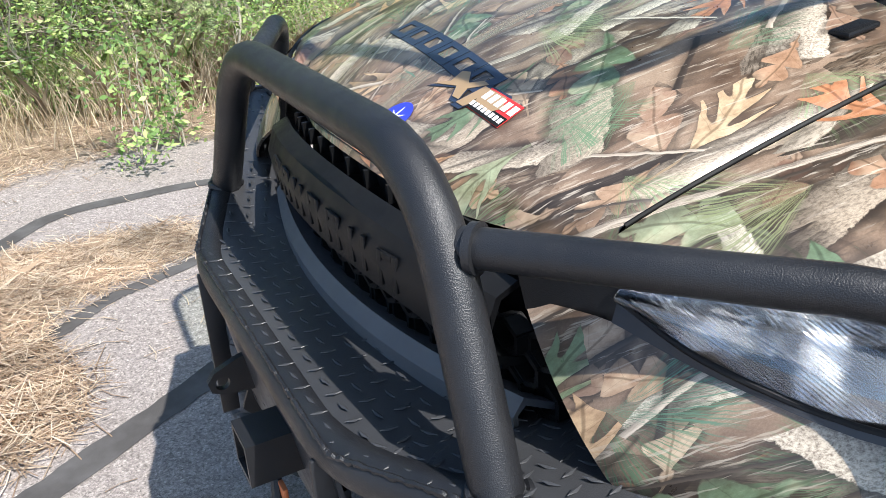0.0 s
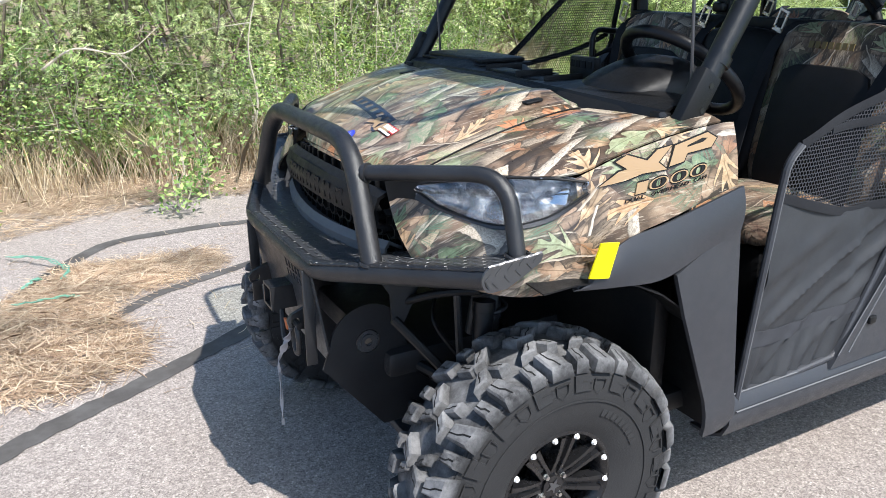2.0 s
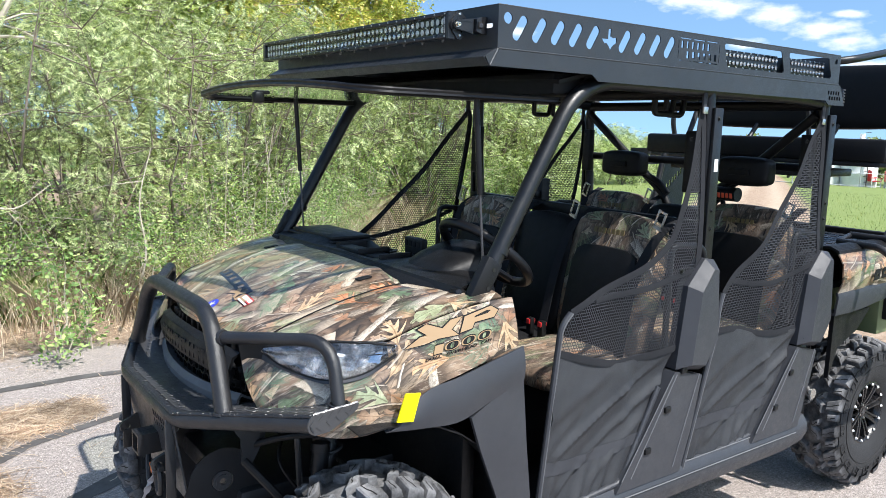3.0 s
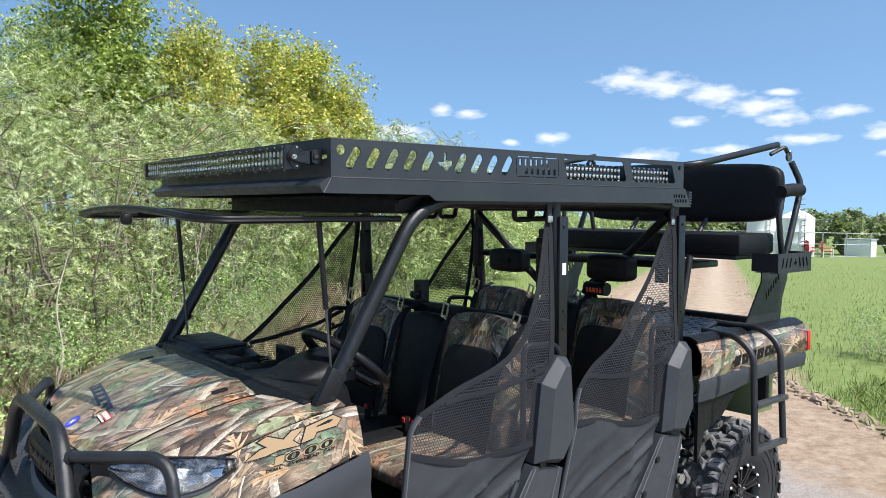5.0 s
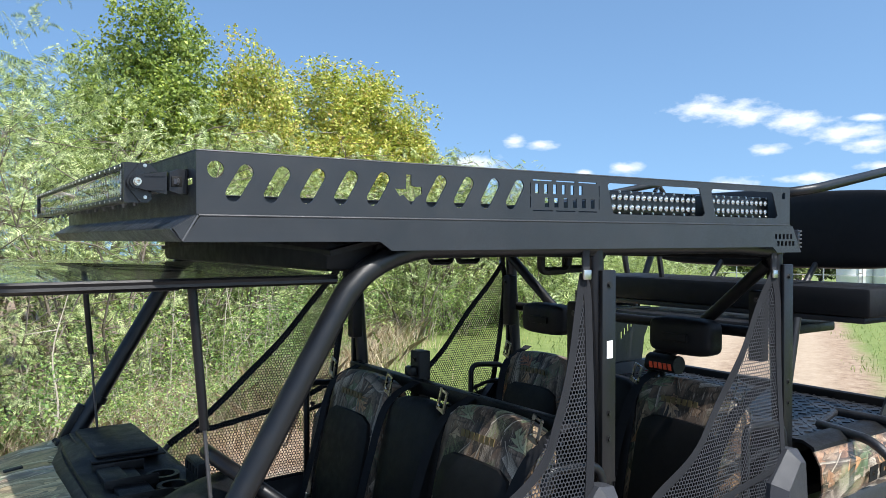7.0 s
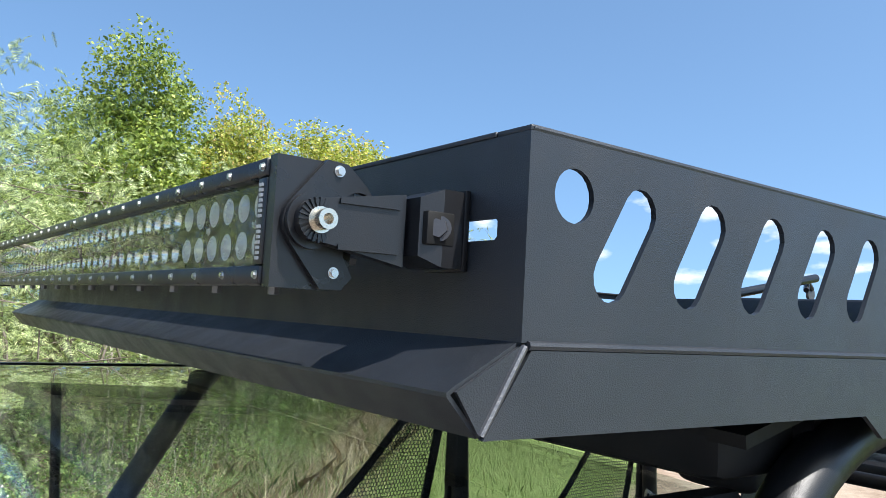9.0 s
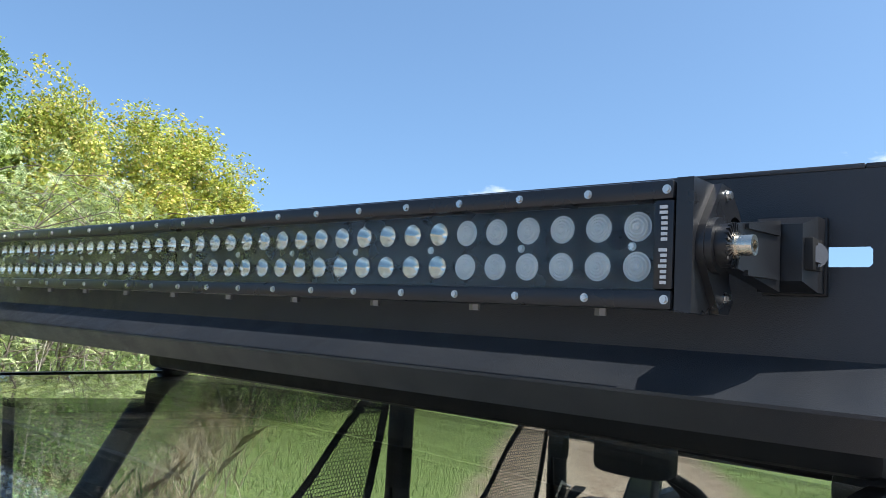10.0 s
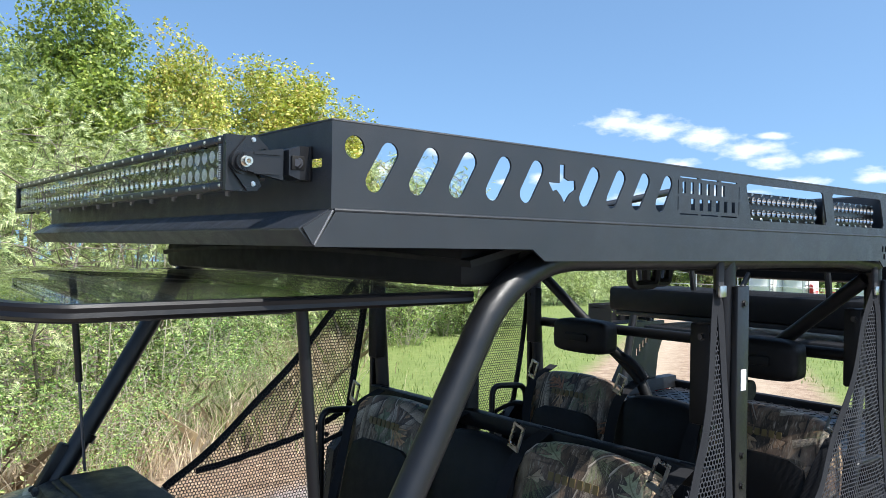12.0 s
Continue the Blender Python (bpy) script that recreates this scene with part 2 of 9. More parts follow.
def camouflage(name, gloss=0.32, depth=1.02):
    """A printed woodland pattern, in metres: soft browns, bark, sticks, twigs, needles and single oak leaves laid over one another."""
    n = Nodes(name)
    uv = n.scaled(n.coord("UV"), (1.16, 1.16, 1.16))
    warp = n.put("ShaderNodeMixRGB", Color1=uv, Color2=n.put("ShaderNodeTexNoise", Vector=uv, Scale=14.0, Detail=3.0).outputs["Color"])
    warp.inputs[0].default_value = 0.018
    w = warp.outputs[0]
    col = n.ramp(n.noise(uv, 9.0, 4, 0.5), [(0.30, (0.085, 0.054, 0.036)), (0.42, (0.185, 0.125, 0.086)), (0.54, (0.285, 0.203, 0.143)), (0.70, (0.41, 0.31, 0.22))])
    speck = n.noise(uv, 300.0, 4, 0.8)
    col = n.mix(n.span(speck, 0.42, 0.62, 0.45, 1.0), n.mix(1.0, col, (0.62, 0.57, 0.52), "MULTIPLY"), col)

    def cells(scale, squeeze, shift, rot=0.0):
        """Scattered centres: the way from the nearest one in metres, and its random numbers."""
        mp = n.put("ShaderNodeMapping", Vector=w)
        mp.inputs["Location"].default_value = shift
        mp.inputs["Rotation"].default_value = (0, 0, rot)
        mp.inputs["Scale"].default_value = (scale, scale * squeeze, scale)
        v = n.nt.nodes.new("ShaderNodeTexVoronoi")
        v.voronoi_dimensions, v.feature = "2D", "F1"
        v.inputs["Scale"].default_value = 1.0
        n.nt.links.new(mp.outputs[0], v.inputs["Vector"])
        d = n.nt.nodes.new("ShaderNodeVectorMath")
        d.operation = "SUBTRACT"
        n.nt.links.new(mp.outputs[0], d.inputs[0])
        n.nt.links.new(v.outputs["Position"], d.inputs[1])
        q = n.put("ShaderNodeSeparateXYZ", Vector=d.outputs[0]).outputs
        rnd = n.put("ShaderNodeSeparateColor", Color=v.outputs["Color"]).outputs
        return n.math("DIVIDE", q[0], scale), n.math("DIVIDE", q[1], scale * squeeze), rnd

    def turned(x, y, angle):
        c, q = n.math("COSINE", angle), n.math("SINE", angle)
        u = n.math("ADD", n.math("MULTIPLY", x, c), n.math("MULTIPLY", y, q))
        v = n.math("SUBTRACT", n.math("MULTIPLY", y, c), n.math("MULTIPLY", x, q))
        return u, v

    def grey(f):
        return n.put("ShaderNodeCombineColor", Red=f, Green=f, Blue=f).outputs[0]

    def sticks(col, scale, squeeze, shift, lean, vary, half, long, chance, tones, bark):
        x, y, r = cells(scale, squeeze, shift, lean)
        u, v = turned(x, y, n.math("MULTIPLY", n.math("SUBTRACT", r[0], 0.5), vary))
        ragged = n.math("MULTIPLY", n.math("SUBTRACT", n.noise(w, 50.0, 5, 0.7), 0.5), half * 0.7)
        taper = n.math("MULTIPLY", half, n.span(u, -long, long, 1.15, 0.7))
        edge = n.math("SUBTRACT", taper, n.math("ABSOLUTE", n.math("ADD", v, ragged)))
        inside = n.math("MULTIPLY", n.span(edge, 0.0, 0.0012), n.math("MULTIPLY", n.math("LESS_THAN", r[1], chance), n.span(n.math("ABSOLUTE", u), long, long * 0.96)))
        shade = n.math("MULTIPLY", n.span(n.math("ADD", edge, n.math("MULTIPLY", v, 0.5)), -0.014, 0.0), n.math("MULTIPLY", n.math("LESS_THAN", r[1], chance), n.span(n.math("ABSOLUTE", u), long * 1.05, long * 0.9)))
        col = n.mix(n.math("MULTIPLY", shade, 0.6), col, (0.03, 0.022, 0.016))
        grain = n.noise(n.put("ShaderNodeCombineXYZ", X=n.math("MULTIPLY", u, 45.0), Y=n.math("MULTIPLY", v, 320.0), Z=n.math("MULTIPLY", r[2], 20.0)).outputs[0], 1.0, 5, 0.75)
        body = n.ramp(r[2], tones)
        dark = n.mix(1.0, body, (0.22, 0.20, 0.18), "MULTIPLY")
        body = n.mix(n.span(grain, 0.40, 0.55), n.mix(bark, body, dark), body)
        lit = n.span(n.math("DIVIDE", v, half), -1.0, 1.0, 0.50, 1.18)
        return n.mix(inside, col, n.mix(1.0, body, grey(lit), "MULTIPLY"))

    def leaves(col, scale, shift, chance, tones, size, lobes=3.0, pointed=False):
        x, y, r = cells(scale, 1.0, shift)
        u, v = turned(x, y, n.math("MULTIPLY", r[0], 6.283))
        u, v = n.math("DIVIDE", u, size), n.math("DIVIDE", n.math("ADD", v, n.math("MULTIPLY", n.math("MULTIPLY", u, u), n.math("MULTIPLY", n.math("SUBTRACT", r[2], 0.5), 6.0))), size)
        av = n.math("ABSOLUTE", v)
        belly = n.math("MULTIPLY", n.math("SUBTRACT", 1.0, n.math("MULTIPLY", u, u)), n.math("ADD", 0.85, n.math("MULTIPLY", u, 0.35)))
        wave = n.math("ABSOLUTE", n.math("SINE", n.math("MULTIPLY", n.math("SUBTRACT", u, n.math("MULTIPLY", av, 1.5 if pointed else 0.7)), lobes * 1.57)))
        if pointed:
            wave = n.math("POWER", n.math("SUBTRACT", 1.0, wave), 1.3)
        lobe = n.math("ADD", 0.20 if pointed else 0.28, n.math("MULTIPLY", 0.90 if pointed else 0.72, wave))
        half = n.math("MULTIPLY", n.math("MULTIPLY", belly, lobe), 0.74 if pointed else 0.60)
        ragged = n.math("MULTIPLY", n.math("SUBTRACT", n.noise(w, 90.0, 3), 0.5), 0.12)
        edge = n.math("ADD", n.math("SUBTRACT", half, av), ragged)
        has = n.math("LESS_THAN", r[1], chance)
        stem = n.math("MULTIPLY", n.span(av, 0.028, 0.016), n.span(n.math("ABSOLUTE", n.math("ADD", u, 1.1)), 0.32, 0.28))
        inside = n.math("MULTIPLY", n.math("MAXIMUM", n.span(edge, 0.0, 0.035), stem), has)
        shadow = n.math("MULTIPLY", n.span(n.math("ADD", edge, n.math("MULTIPLY", v, 0.2)), -0.22, 0.05), has)
        col = n.mix(n.math("MULTIPLY", shadow, 0.7), col, (0.025, 0.018, 0.013))
        tone = n.ramp(r[2], tones)
        tone = n.mix(n.span(n.noise(w, 42.0, 5, 0.7), 0.38, 0.66, 0.0, 0.85), tone, n.mix(1.0, tone, (0.52, 0.45, 0.40), "MULTIPLY"))
        tone = n.mix(n.span(n.noise(w, 20.0, 3), 0.54, 0.64, 0.0, 0.40), tone, n.mix(0.5, tone, (0.78, 0.66, 0.46)))
        vein = n.math("ABSOLUTE", n.math("SINE", n.math("MULTIPLY", n.math("SUBTRACT", u, n.math("MULTIPLY", av, 0.8)), 9.0)))
        ribs = n.math("MAXIMUM", n.span(av, 0.035, 0.012), n.span(vein, 0.10, 0.02, 0.0, 0.55))
        tone = n.mix(n.math("MULTIPLY", ribs, 0.7), tone, n.mix(1.0, tone, (0.35, 0.32, 0.28), "MULTIPLY"))
        return n.mix(inside, col, tone)

    def needles(col, scale, shift, chance, size):
        x, y, r = cells(scale, 1.0, shift)
        ang = n.math("ARCTAN2", x, y)
        rad = n.math("DIVIDE", n.math("SQRT", n.math("ADD", n.math("MULTIPLY", x, x), n.math("MULTIPLY", y, y))), size)
        ray = n.noise(n.put("ShaderNodeCombineXYZ", X=n.math("MULTIPLY", ang, 34.0), Y=n.math("MULTIPLY", rad, 0.5), Z=n.math("MULTIPLY", r[0], 30.0)).outputs[0], 1.6, 2, 0.6)
        fan = n.span(n.math("ABSOLUTE", n.math("SUBTRACT", ang, n.math("SUBTRACT", n.math("MULTIPLY", r[2], 4.4), 2.2))), 0.85, 0.6)
        inside = n.math("MULTIPLY", n.math("MULTIPLY", n.span(ray, 0.50, 0.58), n.span(rad, 1.0, 0.75)), n.math("MULTIPLY", fan, n.math("LESS_THAN", r[1], chance)))
        return n.mix(n.math("MULTIPLY", inside, 0.9), col, n.ramp(r[0], [(0.2, (0.085, 0.185, 0.12)), (0.6, (0.14, 0.225, 0.105)), (0.9, (0.24, 0.27, 0.13))]))

    def streaks(col, lean, along, across, lo, hi, tone, amount, seed):
        """Fine dead grass and bark lines, in drifts."""
        mp = n.put("ShaderNodeMapping", Vector=w)
        mp.inputs["Location"].default_value = (seed, seed * 0.7, 0)
        mp.inputs["Rotation"].default_value = (0, 0, lean)
        mp.inputs["Scale"].default_value = (along, across, 1)
        line = n.span(n.noise(mp.outputs[0], 1.0, 3, 0.6), lo, hi)
        drift = n.span(n.noise(n.scaled(uv, (5.0, 5.0, 5.0), (0, 0, seed)), 1.0, 3), 0.40, 0.58)
        return n.mix(n.math("MULTIPLY", n.math("MULTIPLY", line, drift), amount), col, tone)

    def bark(col, scale, squeeze, shift, lean, half, long, chance):
        """Broad pieces of pale bark, finely cracked."""
        x, y, r = cells(scale, squeeze, shift, lean)
        u, v = turned(x, y, n.math("MULTIPLY", n.math("SUBTRACT", r[0], 0.5), 1.3))
        ragged = n.math("MULTIPLY", n.math("SUBTRACT", n.noise(w, 60.0, 5, 0.7), 0.5), half * 0.6)
        edge = n.math("SUBTRACT", half, n.math("ABSOLUTE", n.math("ADD", v, ragged)))
        has = n.math("MULTIPLY", n.math("LESS_THAN", r[1], chance), n.span(n.math("ABSOLUTE", n.math("ADD", u, ragged)), long, long * 0.97))
        col = n.mix(n.math("MULTIPLY", n.span(edge, -0.012, 0.0), n.math("MULTIPLY", has, 0.7)), col, (0.028, 0.02, 0.015))
        crack = n.noise(n.put("ShaderNodeCombineXYZ", X=n.math("MULTIPLY", u, 170.0), Y=n.math("MULTIPLY", v, 420.0), Z=n.math("MULTIPLY", r[2], 20.0)).outputs[0], 1.0, 4, 0.75)
        body = n.mix(n.span(crack, 0.34, 0.60), (0.17, 0.13, 0.095), n.ramp(r[2], [(0.2, (0.70, 0.62, 0.50)), (0.5, (0.42, 0.34, 0.25)), (0.8, (0.60, 0.52, 0.41))]))
        lit = n.span(n.math("DIVIDE", v, half), -1.0, 0.6, 0.45, 1.08)
        return n.mix(n.math("MULTIPLY", n.span(edge, 0.0, 0.0012), has), col, n.mix(1.0, body, grey(lit), "MULTIPLY"))

    pale = [(0.2, (0.47, 0.40, 0.31)), (0.5, (0.68, 0.61, 0.51)), (0.8, (0.52, 0.44, 0.35))]
    dull = [(0.2, (0.20, 0.145, 0.10)), (0.5, (0.30, 0.235, 0.17)), (0.8, (0.41, 0.34, 0.265))]
    dusk = [(0.2, (0.04, 0.03, 0.024)), (0.8, (0.10, 0.078, 0.06))]
    warm = [(0.1, (0.36, 0.20, 0.12)), (0.3, (0.45, 0.31, 0.20)), (0.5, (0.27, 0.17, 0.12)), (0.65, (0.55, 0.43, 0.30)), (0.85, (0.25, 0.15, 0.105))]
    rust = [(0.2, (0.44, 0.20, 0.10)), (0.5, (0.60, 0.36, 0.19)), (0.8, (0.54, 0.40, 0.25))]
    green = [(0.15, (0.13, 0.19, 0.11)), (0.5, (0.23, 0.29, 0.17)), (0.85, (0.34, 0.38, 0.24))]
    col = streaks(col, 0.5, 16.0, 70.0, 0.53, 0.62, (0.06, 0.043, 0.032), 0.7, 1.3)
    col = leaves(col, 6.4, (3.1, 7.7, 0), 0.60, warm, 0.078, 2.0)
    col = sticks(col, 3.0, 2.2, (0.3, 0.1, 0), 0.5, 1.8, 0.026, 0.22, 0.42, dull, 0.95)
    col = streaks(col, 1.0, 18.0, 120.0, 0.55, 0.62, (0.46, 0.39, 0.30), 0.6, 4.1)
    col = sticks(col, 2.6, 3.0, (7.3, 4.1, 0), 0.75, 1.0, 0.015, 0.26, 0.30, dusk, 0.5)
    col = bark(col, 2.8, 2.4, (4.4, 8.1, 0), 0.55, 0.027, 0.21, 0.32)
    col = leaves(col, 7.6, (6.1, 2.7, 0), 0.55, warm, 0.060, 3.0)
    col = needles(col, 4.0, (4.7, 1.9, 0), 0.70, 0.15)
    col = leaves(col, 5.2, (2.1, 0.4, 0), 0.22, green, 0.095, 3.0)
    col = sticks(col, 3.2, 3.2, (5.3, 2.1, 0), 0.35, 1.6, 0.0040, 0.20, 0.48, dusk, 0.2)
    col = sticks(col, 2.7, 3.4, (1.9, 6.4, 0), 0.60, 1.2, 0.010, 0.24, 0.42, pale, 0.7)
    col = leaves(col, 5.4, (8.8, 5.1, 0), 0.44, rust, 0.088, 3.4, True)
    col = bark(col, 3.0, 2.0, (9.4, 3.3, 0), -0.35, 0.017, 0.16, 0.16)
    col = streaks(col, 0.45, 14.0, 130.0, 0.59, 0.64, (0.60, 0.53, 0.43), 0.6, 5.5)
    col = sticks(col, 3.3, 3.4, (12.9, 1.4, 0), 0.2, 2.2, 0.0042, 0.20, 0.36, pale, 0.3)
    col = needles(col, 3.6, (14.7, 6.9, 0), 0.55, 0.15)
    col = leaves(col, 5.4, (18.1, 11.4, 0), 0.14, green, 0.088, 3.6, True)
    col = n.mix(1.0, col, (depth, depth * 0.99, depth * 0.985), "MULTIPLY")
    return n.set(Base_Color=col, Roughness=n.span(n.noise(uv, 40.0, 4), 0.3, 0.7, gloss - 0.05, gloss + 0.08), Coat_Weight=0.2, Coat_Roughness=0.12)


CAMO = camouflage("printed_woodland_camouflage")
CAMO_SEAT = camouflage("camouflage_seat_fabric", 0.75, 0.78)


def tyre_rubber():
    n = Nodes("dusty_tyre_rubber")
    p = n.coord("Object")
    dust = n.span(n.noise(p, 11.0, 8, 0.7), 0.34, 0.66)
    xyz = n.put("ShaderNodeSeparateXYZ", Vector=p).outputs
    out = n.math("SQRT", n.math("ADD", n.math("MULTIPLY", xyz[0], xyz[0]), n.math("MULTIPLY", xyz[2], xyz[2])))
    worn = n.span(n.math("ADD", out, n.math("MULTIPLY", n.math("SUBTRACT", n.noise(p, 30.0, 5), 0.5), 0.05)), 0.335, 0.368, 0.03, 1.0)
    col = n.mix(n.math("MULTIPLY", dust, worn), (0.012, 0.012, 0.013), (0.20, 0.20, 0.205))
    n.bump(n.noise(p, 160.0, 6, 0.7), 0.5, 0.003)
    return n.set(Base_Color=col, Roughness=0.78)


TYRE = tyre_rubber()


def leaf_material(name, tones, rough=0.5, through=(1.3, 1.45, 0.85), yellow=(1.12, 1.02, 0.82)):
    n = Nodes(name)
    rnd = n.nt.nodes.new("ShaderNodeNewGeometry").outputs["Random Per Island"]
    tone = n.ramp(rnd, tones)
    big = n.noise(n.place(), 0.55, 3)
    tone = n.mix(n.span(big, 0.35, 0.65, 0.0, 0.5), tone, n.mix(1.0, tone, yellow, "MULTIPLY"))
    # clumps darkened and lightened in colour, adding to the shade between them
    clump_shade = n.span(n.noise(n.place(), 2.6, 3), 0.34, 0.66, 0.66, 1.34)
    tone = n.mix(1.0, tone, n.put("ShaderNodeCombineXYZ", X=clump_shade, Y=clump_shade, Z=clump_shade).outputs[0], "MULTIPLY")
    n.set(Base_Color=tone, Roughness=rough, Specular_IOR_Level=0.35)
    tl = n.put("ShaderNodeBsdfTranslucent", Color=n.mix(1.0, tone, through, "MULTIPLY"))
    mx = n.nt.nodes.new("ShaderNodeMixShader")
    mx.inputs[0].default_value = 0.28
    n.nt.links.new(n.bsdf.outputs[0], mx.inputs[1])
    n.nt.links.new(tl.outputs[0], mx.inputs[2])
    n.nt.links.new(mx.outputs[0], n.nt.nodes["Material Output"].inputs[0])
    return n.mat


# lowest tone kept deep to paint in some shaded gaps among the leaves
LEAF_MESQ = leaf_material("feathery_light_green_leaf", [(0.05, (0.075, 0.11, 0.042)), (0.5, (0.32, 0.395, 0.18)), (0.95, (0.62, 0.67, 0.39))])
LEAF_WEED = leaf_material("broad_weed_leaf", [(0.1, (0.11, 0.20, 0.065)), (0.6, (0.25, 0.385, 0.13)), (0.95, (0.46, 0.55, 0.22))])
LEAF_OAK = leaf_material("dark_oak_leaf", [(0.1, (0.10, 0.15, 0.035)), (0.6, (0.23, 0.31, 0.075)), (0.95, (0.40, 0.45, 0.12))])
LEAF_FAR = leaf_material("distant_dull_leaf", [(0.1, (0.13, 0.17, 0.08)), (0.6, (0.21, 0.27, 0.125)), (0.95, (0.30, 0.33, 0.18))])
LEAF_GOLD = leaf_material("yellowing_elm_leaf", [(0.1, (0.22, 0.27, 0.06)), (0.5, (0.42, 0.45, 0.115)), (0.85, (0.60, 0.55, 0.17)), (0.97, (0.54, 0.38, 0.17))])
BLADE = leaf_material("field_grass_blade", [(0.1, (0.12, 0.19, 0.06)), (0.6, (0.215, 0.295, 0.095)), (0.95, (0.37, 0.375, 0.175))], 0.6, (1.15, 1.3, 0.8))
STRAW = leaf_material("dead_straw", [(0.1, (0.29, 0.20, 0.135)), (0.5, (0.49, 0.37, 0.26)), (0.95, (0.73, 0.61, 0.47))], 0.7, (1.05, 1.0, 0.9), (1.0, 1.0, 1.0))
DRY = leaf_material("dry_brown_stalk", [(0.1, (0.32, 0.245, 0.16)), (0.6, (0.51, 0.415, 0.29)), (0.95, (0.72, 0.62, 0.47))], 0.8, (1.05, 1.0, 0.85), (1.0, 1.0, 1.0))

# ---- mesh helpers ----
WORLD = {}


def thing(name, at, label, category, group=""):
    ob = new(name)
    ob.empty_display_size = 0.2
    ob.location = at
    WORLD[ob] = Matrix.Translation(at)
    return tagged(ob, label, category, group)


def link_mesh(name, me, parent=None, m=None, label=""):
    ob = new(name, me)
    m = m or Matrix.Identity(4)
    if parent is not None:
        ob.parent = parent
        ob.matrix_parent_inverse = WORLD[parent].inverted()
    ob.matrix_basis = m
    WORLD[ob] = m
    return tagged(ob, label)


def mesh_of(name, bm, mat, sharp=35):
    bmesh.ops.recalc_face_normals(bm, faces=bm.faces)
    me = bpy.data.meshes.new(name)
    bm.to_mesh(me)
    bm.free()
    me.materials.append(mat)
    if sharp:
        me.shade_smooth()
        me.set_sharp_from_angle(angle=radians(sharp))
    return me


def part(name, bm, mat, parent, label="", m=None, sharp=35):
    return link_mesh(name, mesh_of(name, bm, mat, sharp), parent, m, label)


def box(bm, lo, hi, m=None, bevel=0.0):
    xs = [(lo[i], hi[i]) for i in range(3)]
    vs = [bm.verts.new((xs[0][i], xs[1][j], xs[2][k])) for i in (0, 1) for j in (0, 1) for k in (0, 1)]
    fs = [bm.faces.new([vs[i] for i in f]) for f in ((0, 1, 3, 2), (4, 6, 7, 5), (0, 4, 5, 1), (2, 3, 7, 6), (0, 2, 6, 4), (1, 5, 7, 3))]
    if m is not None:
        bmesh.ops.transform(bm, matrix=m, verts=vs)
    if bevel:
        es = list({e for f in fs for e in f.edges})
        bmesh.ops.bevel(bm, geom=es, offset=bevel, segments=2, affect="EDGES", profile=0.5)
    return bm


def boxm(lo, hi, m=None, bevel=0.004):
    return box(bmesh.new(), lo, hi, m, bevel)


def filleted(pts, r, n=6):
    """A path with its inner corners rounded to radius r."""
    pts = [Vector(p) for p in pts]
    out = [pts[0]]
    for a, b, c in zip(pts, pts[1:], pts[2:]):
        d0, d1 = (a - b), (c - b)
        cut = min(r, 0.49 * d0.length, 0.49 * d1.length)
        p0, p1 = b + d0.normalized() * cut, b + d1.normalized() * cut
        for i in range(n + 1):
            t = i / n
            out.append(p0 * (1 - t) ** 2 + b * 2 * t * (1 - t) + p1 * t * t)
    out.append(pts[-1])
    return out


def tube(bm, pts, r, seg=12, cap=True, flat=1.0):
    """A round bar along a path; r may be one radius or one for each point."""
    pts = [Vector(p) for p in pts]
    rs = r if isinstance(r, (list, tuple)) else [r] * len(pts)
    rings, side = [], None
    for i, p in enumerate(pts):
        d = (pts[min(i + 1, len(pts) - 1)] - pts[max(i - 1, 0)]).normalized()
        if side is None:
            side = d.orthogonal().normalized()
        side = (side - d * side.dot(d)).normalized()
        up = d.cross(side)
        rings.append([bm.verts.new(p + (side * math.cos(a) + up * math.sin(a) * flat) * rs[i]) for a in (2 * math.pi * k / seg for k in range(seg))])
    for a, b in zip(rings, rings[1:]):
        for k in range(seg):
            bm.faces.new((a[k], a[(k + 1) % seg], b[(k + 1) % seg], b[k]))
    if cap:
        bm.faces.new(rings[0][::-1])
        bm.faces.new(rings[-1])
    return bm


def pipe(pts, r, fillet=0.0, seg=14):
    return tube(bmesh.new(), filleted(pts, fillet) if fillet else pts, r, seg)


def plate(bm, outer, holes, at, thick):
    """A sheet cut to an outline with holes. at(u, v, w) gives the place; w runs through the thickness."""
    from mathutils.geometry import tessellate_polygon

    loops = [outer, *holes]
    flat = [p for l in loops for p in l]
    tris = tessellate_polygon([[Vector((u, v, 0)) for u, v in l] for l in loops])
    front = [bm.verts.new(at(u, v, 0.0)) for u, v in flat]
    back = [bm.verts.new(at(u, v, thick)) for u, v in flat]
    for a, b, c in tris:
        if len({a, b, c}) == 3:
            for ring, order in ((front, (a, b, c)), (back, (c, b, a))):
                try:
                    bm.faces.new([ring[i] for i in order])
                except ValueError:
                    pass
    start = 0
    for l in loops:
        k = len(l)
        for i in range(k):
            j = (i + 1) % k
            bm.faces.new((front[start + i], front[start + j], back[start + j], back[start + i]))
        start += k
    return bm


def grid(bm, rows, uv=None, close=False):
    """A skin over rows of points."""
    vs = [[bm.verts.new(p) for p in r] for r in rows]
    for a, b in zip(vs, vs[1:]):
        for k in range(len(a) - (0 if close else 1)):
            j = (k + 1) % len(a)
            try:
                bm.faces.new((a[k], a[j], b[j], b[k]))
            except ValueError:
                pass
    return vs


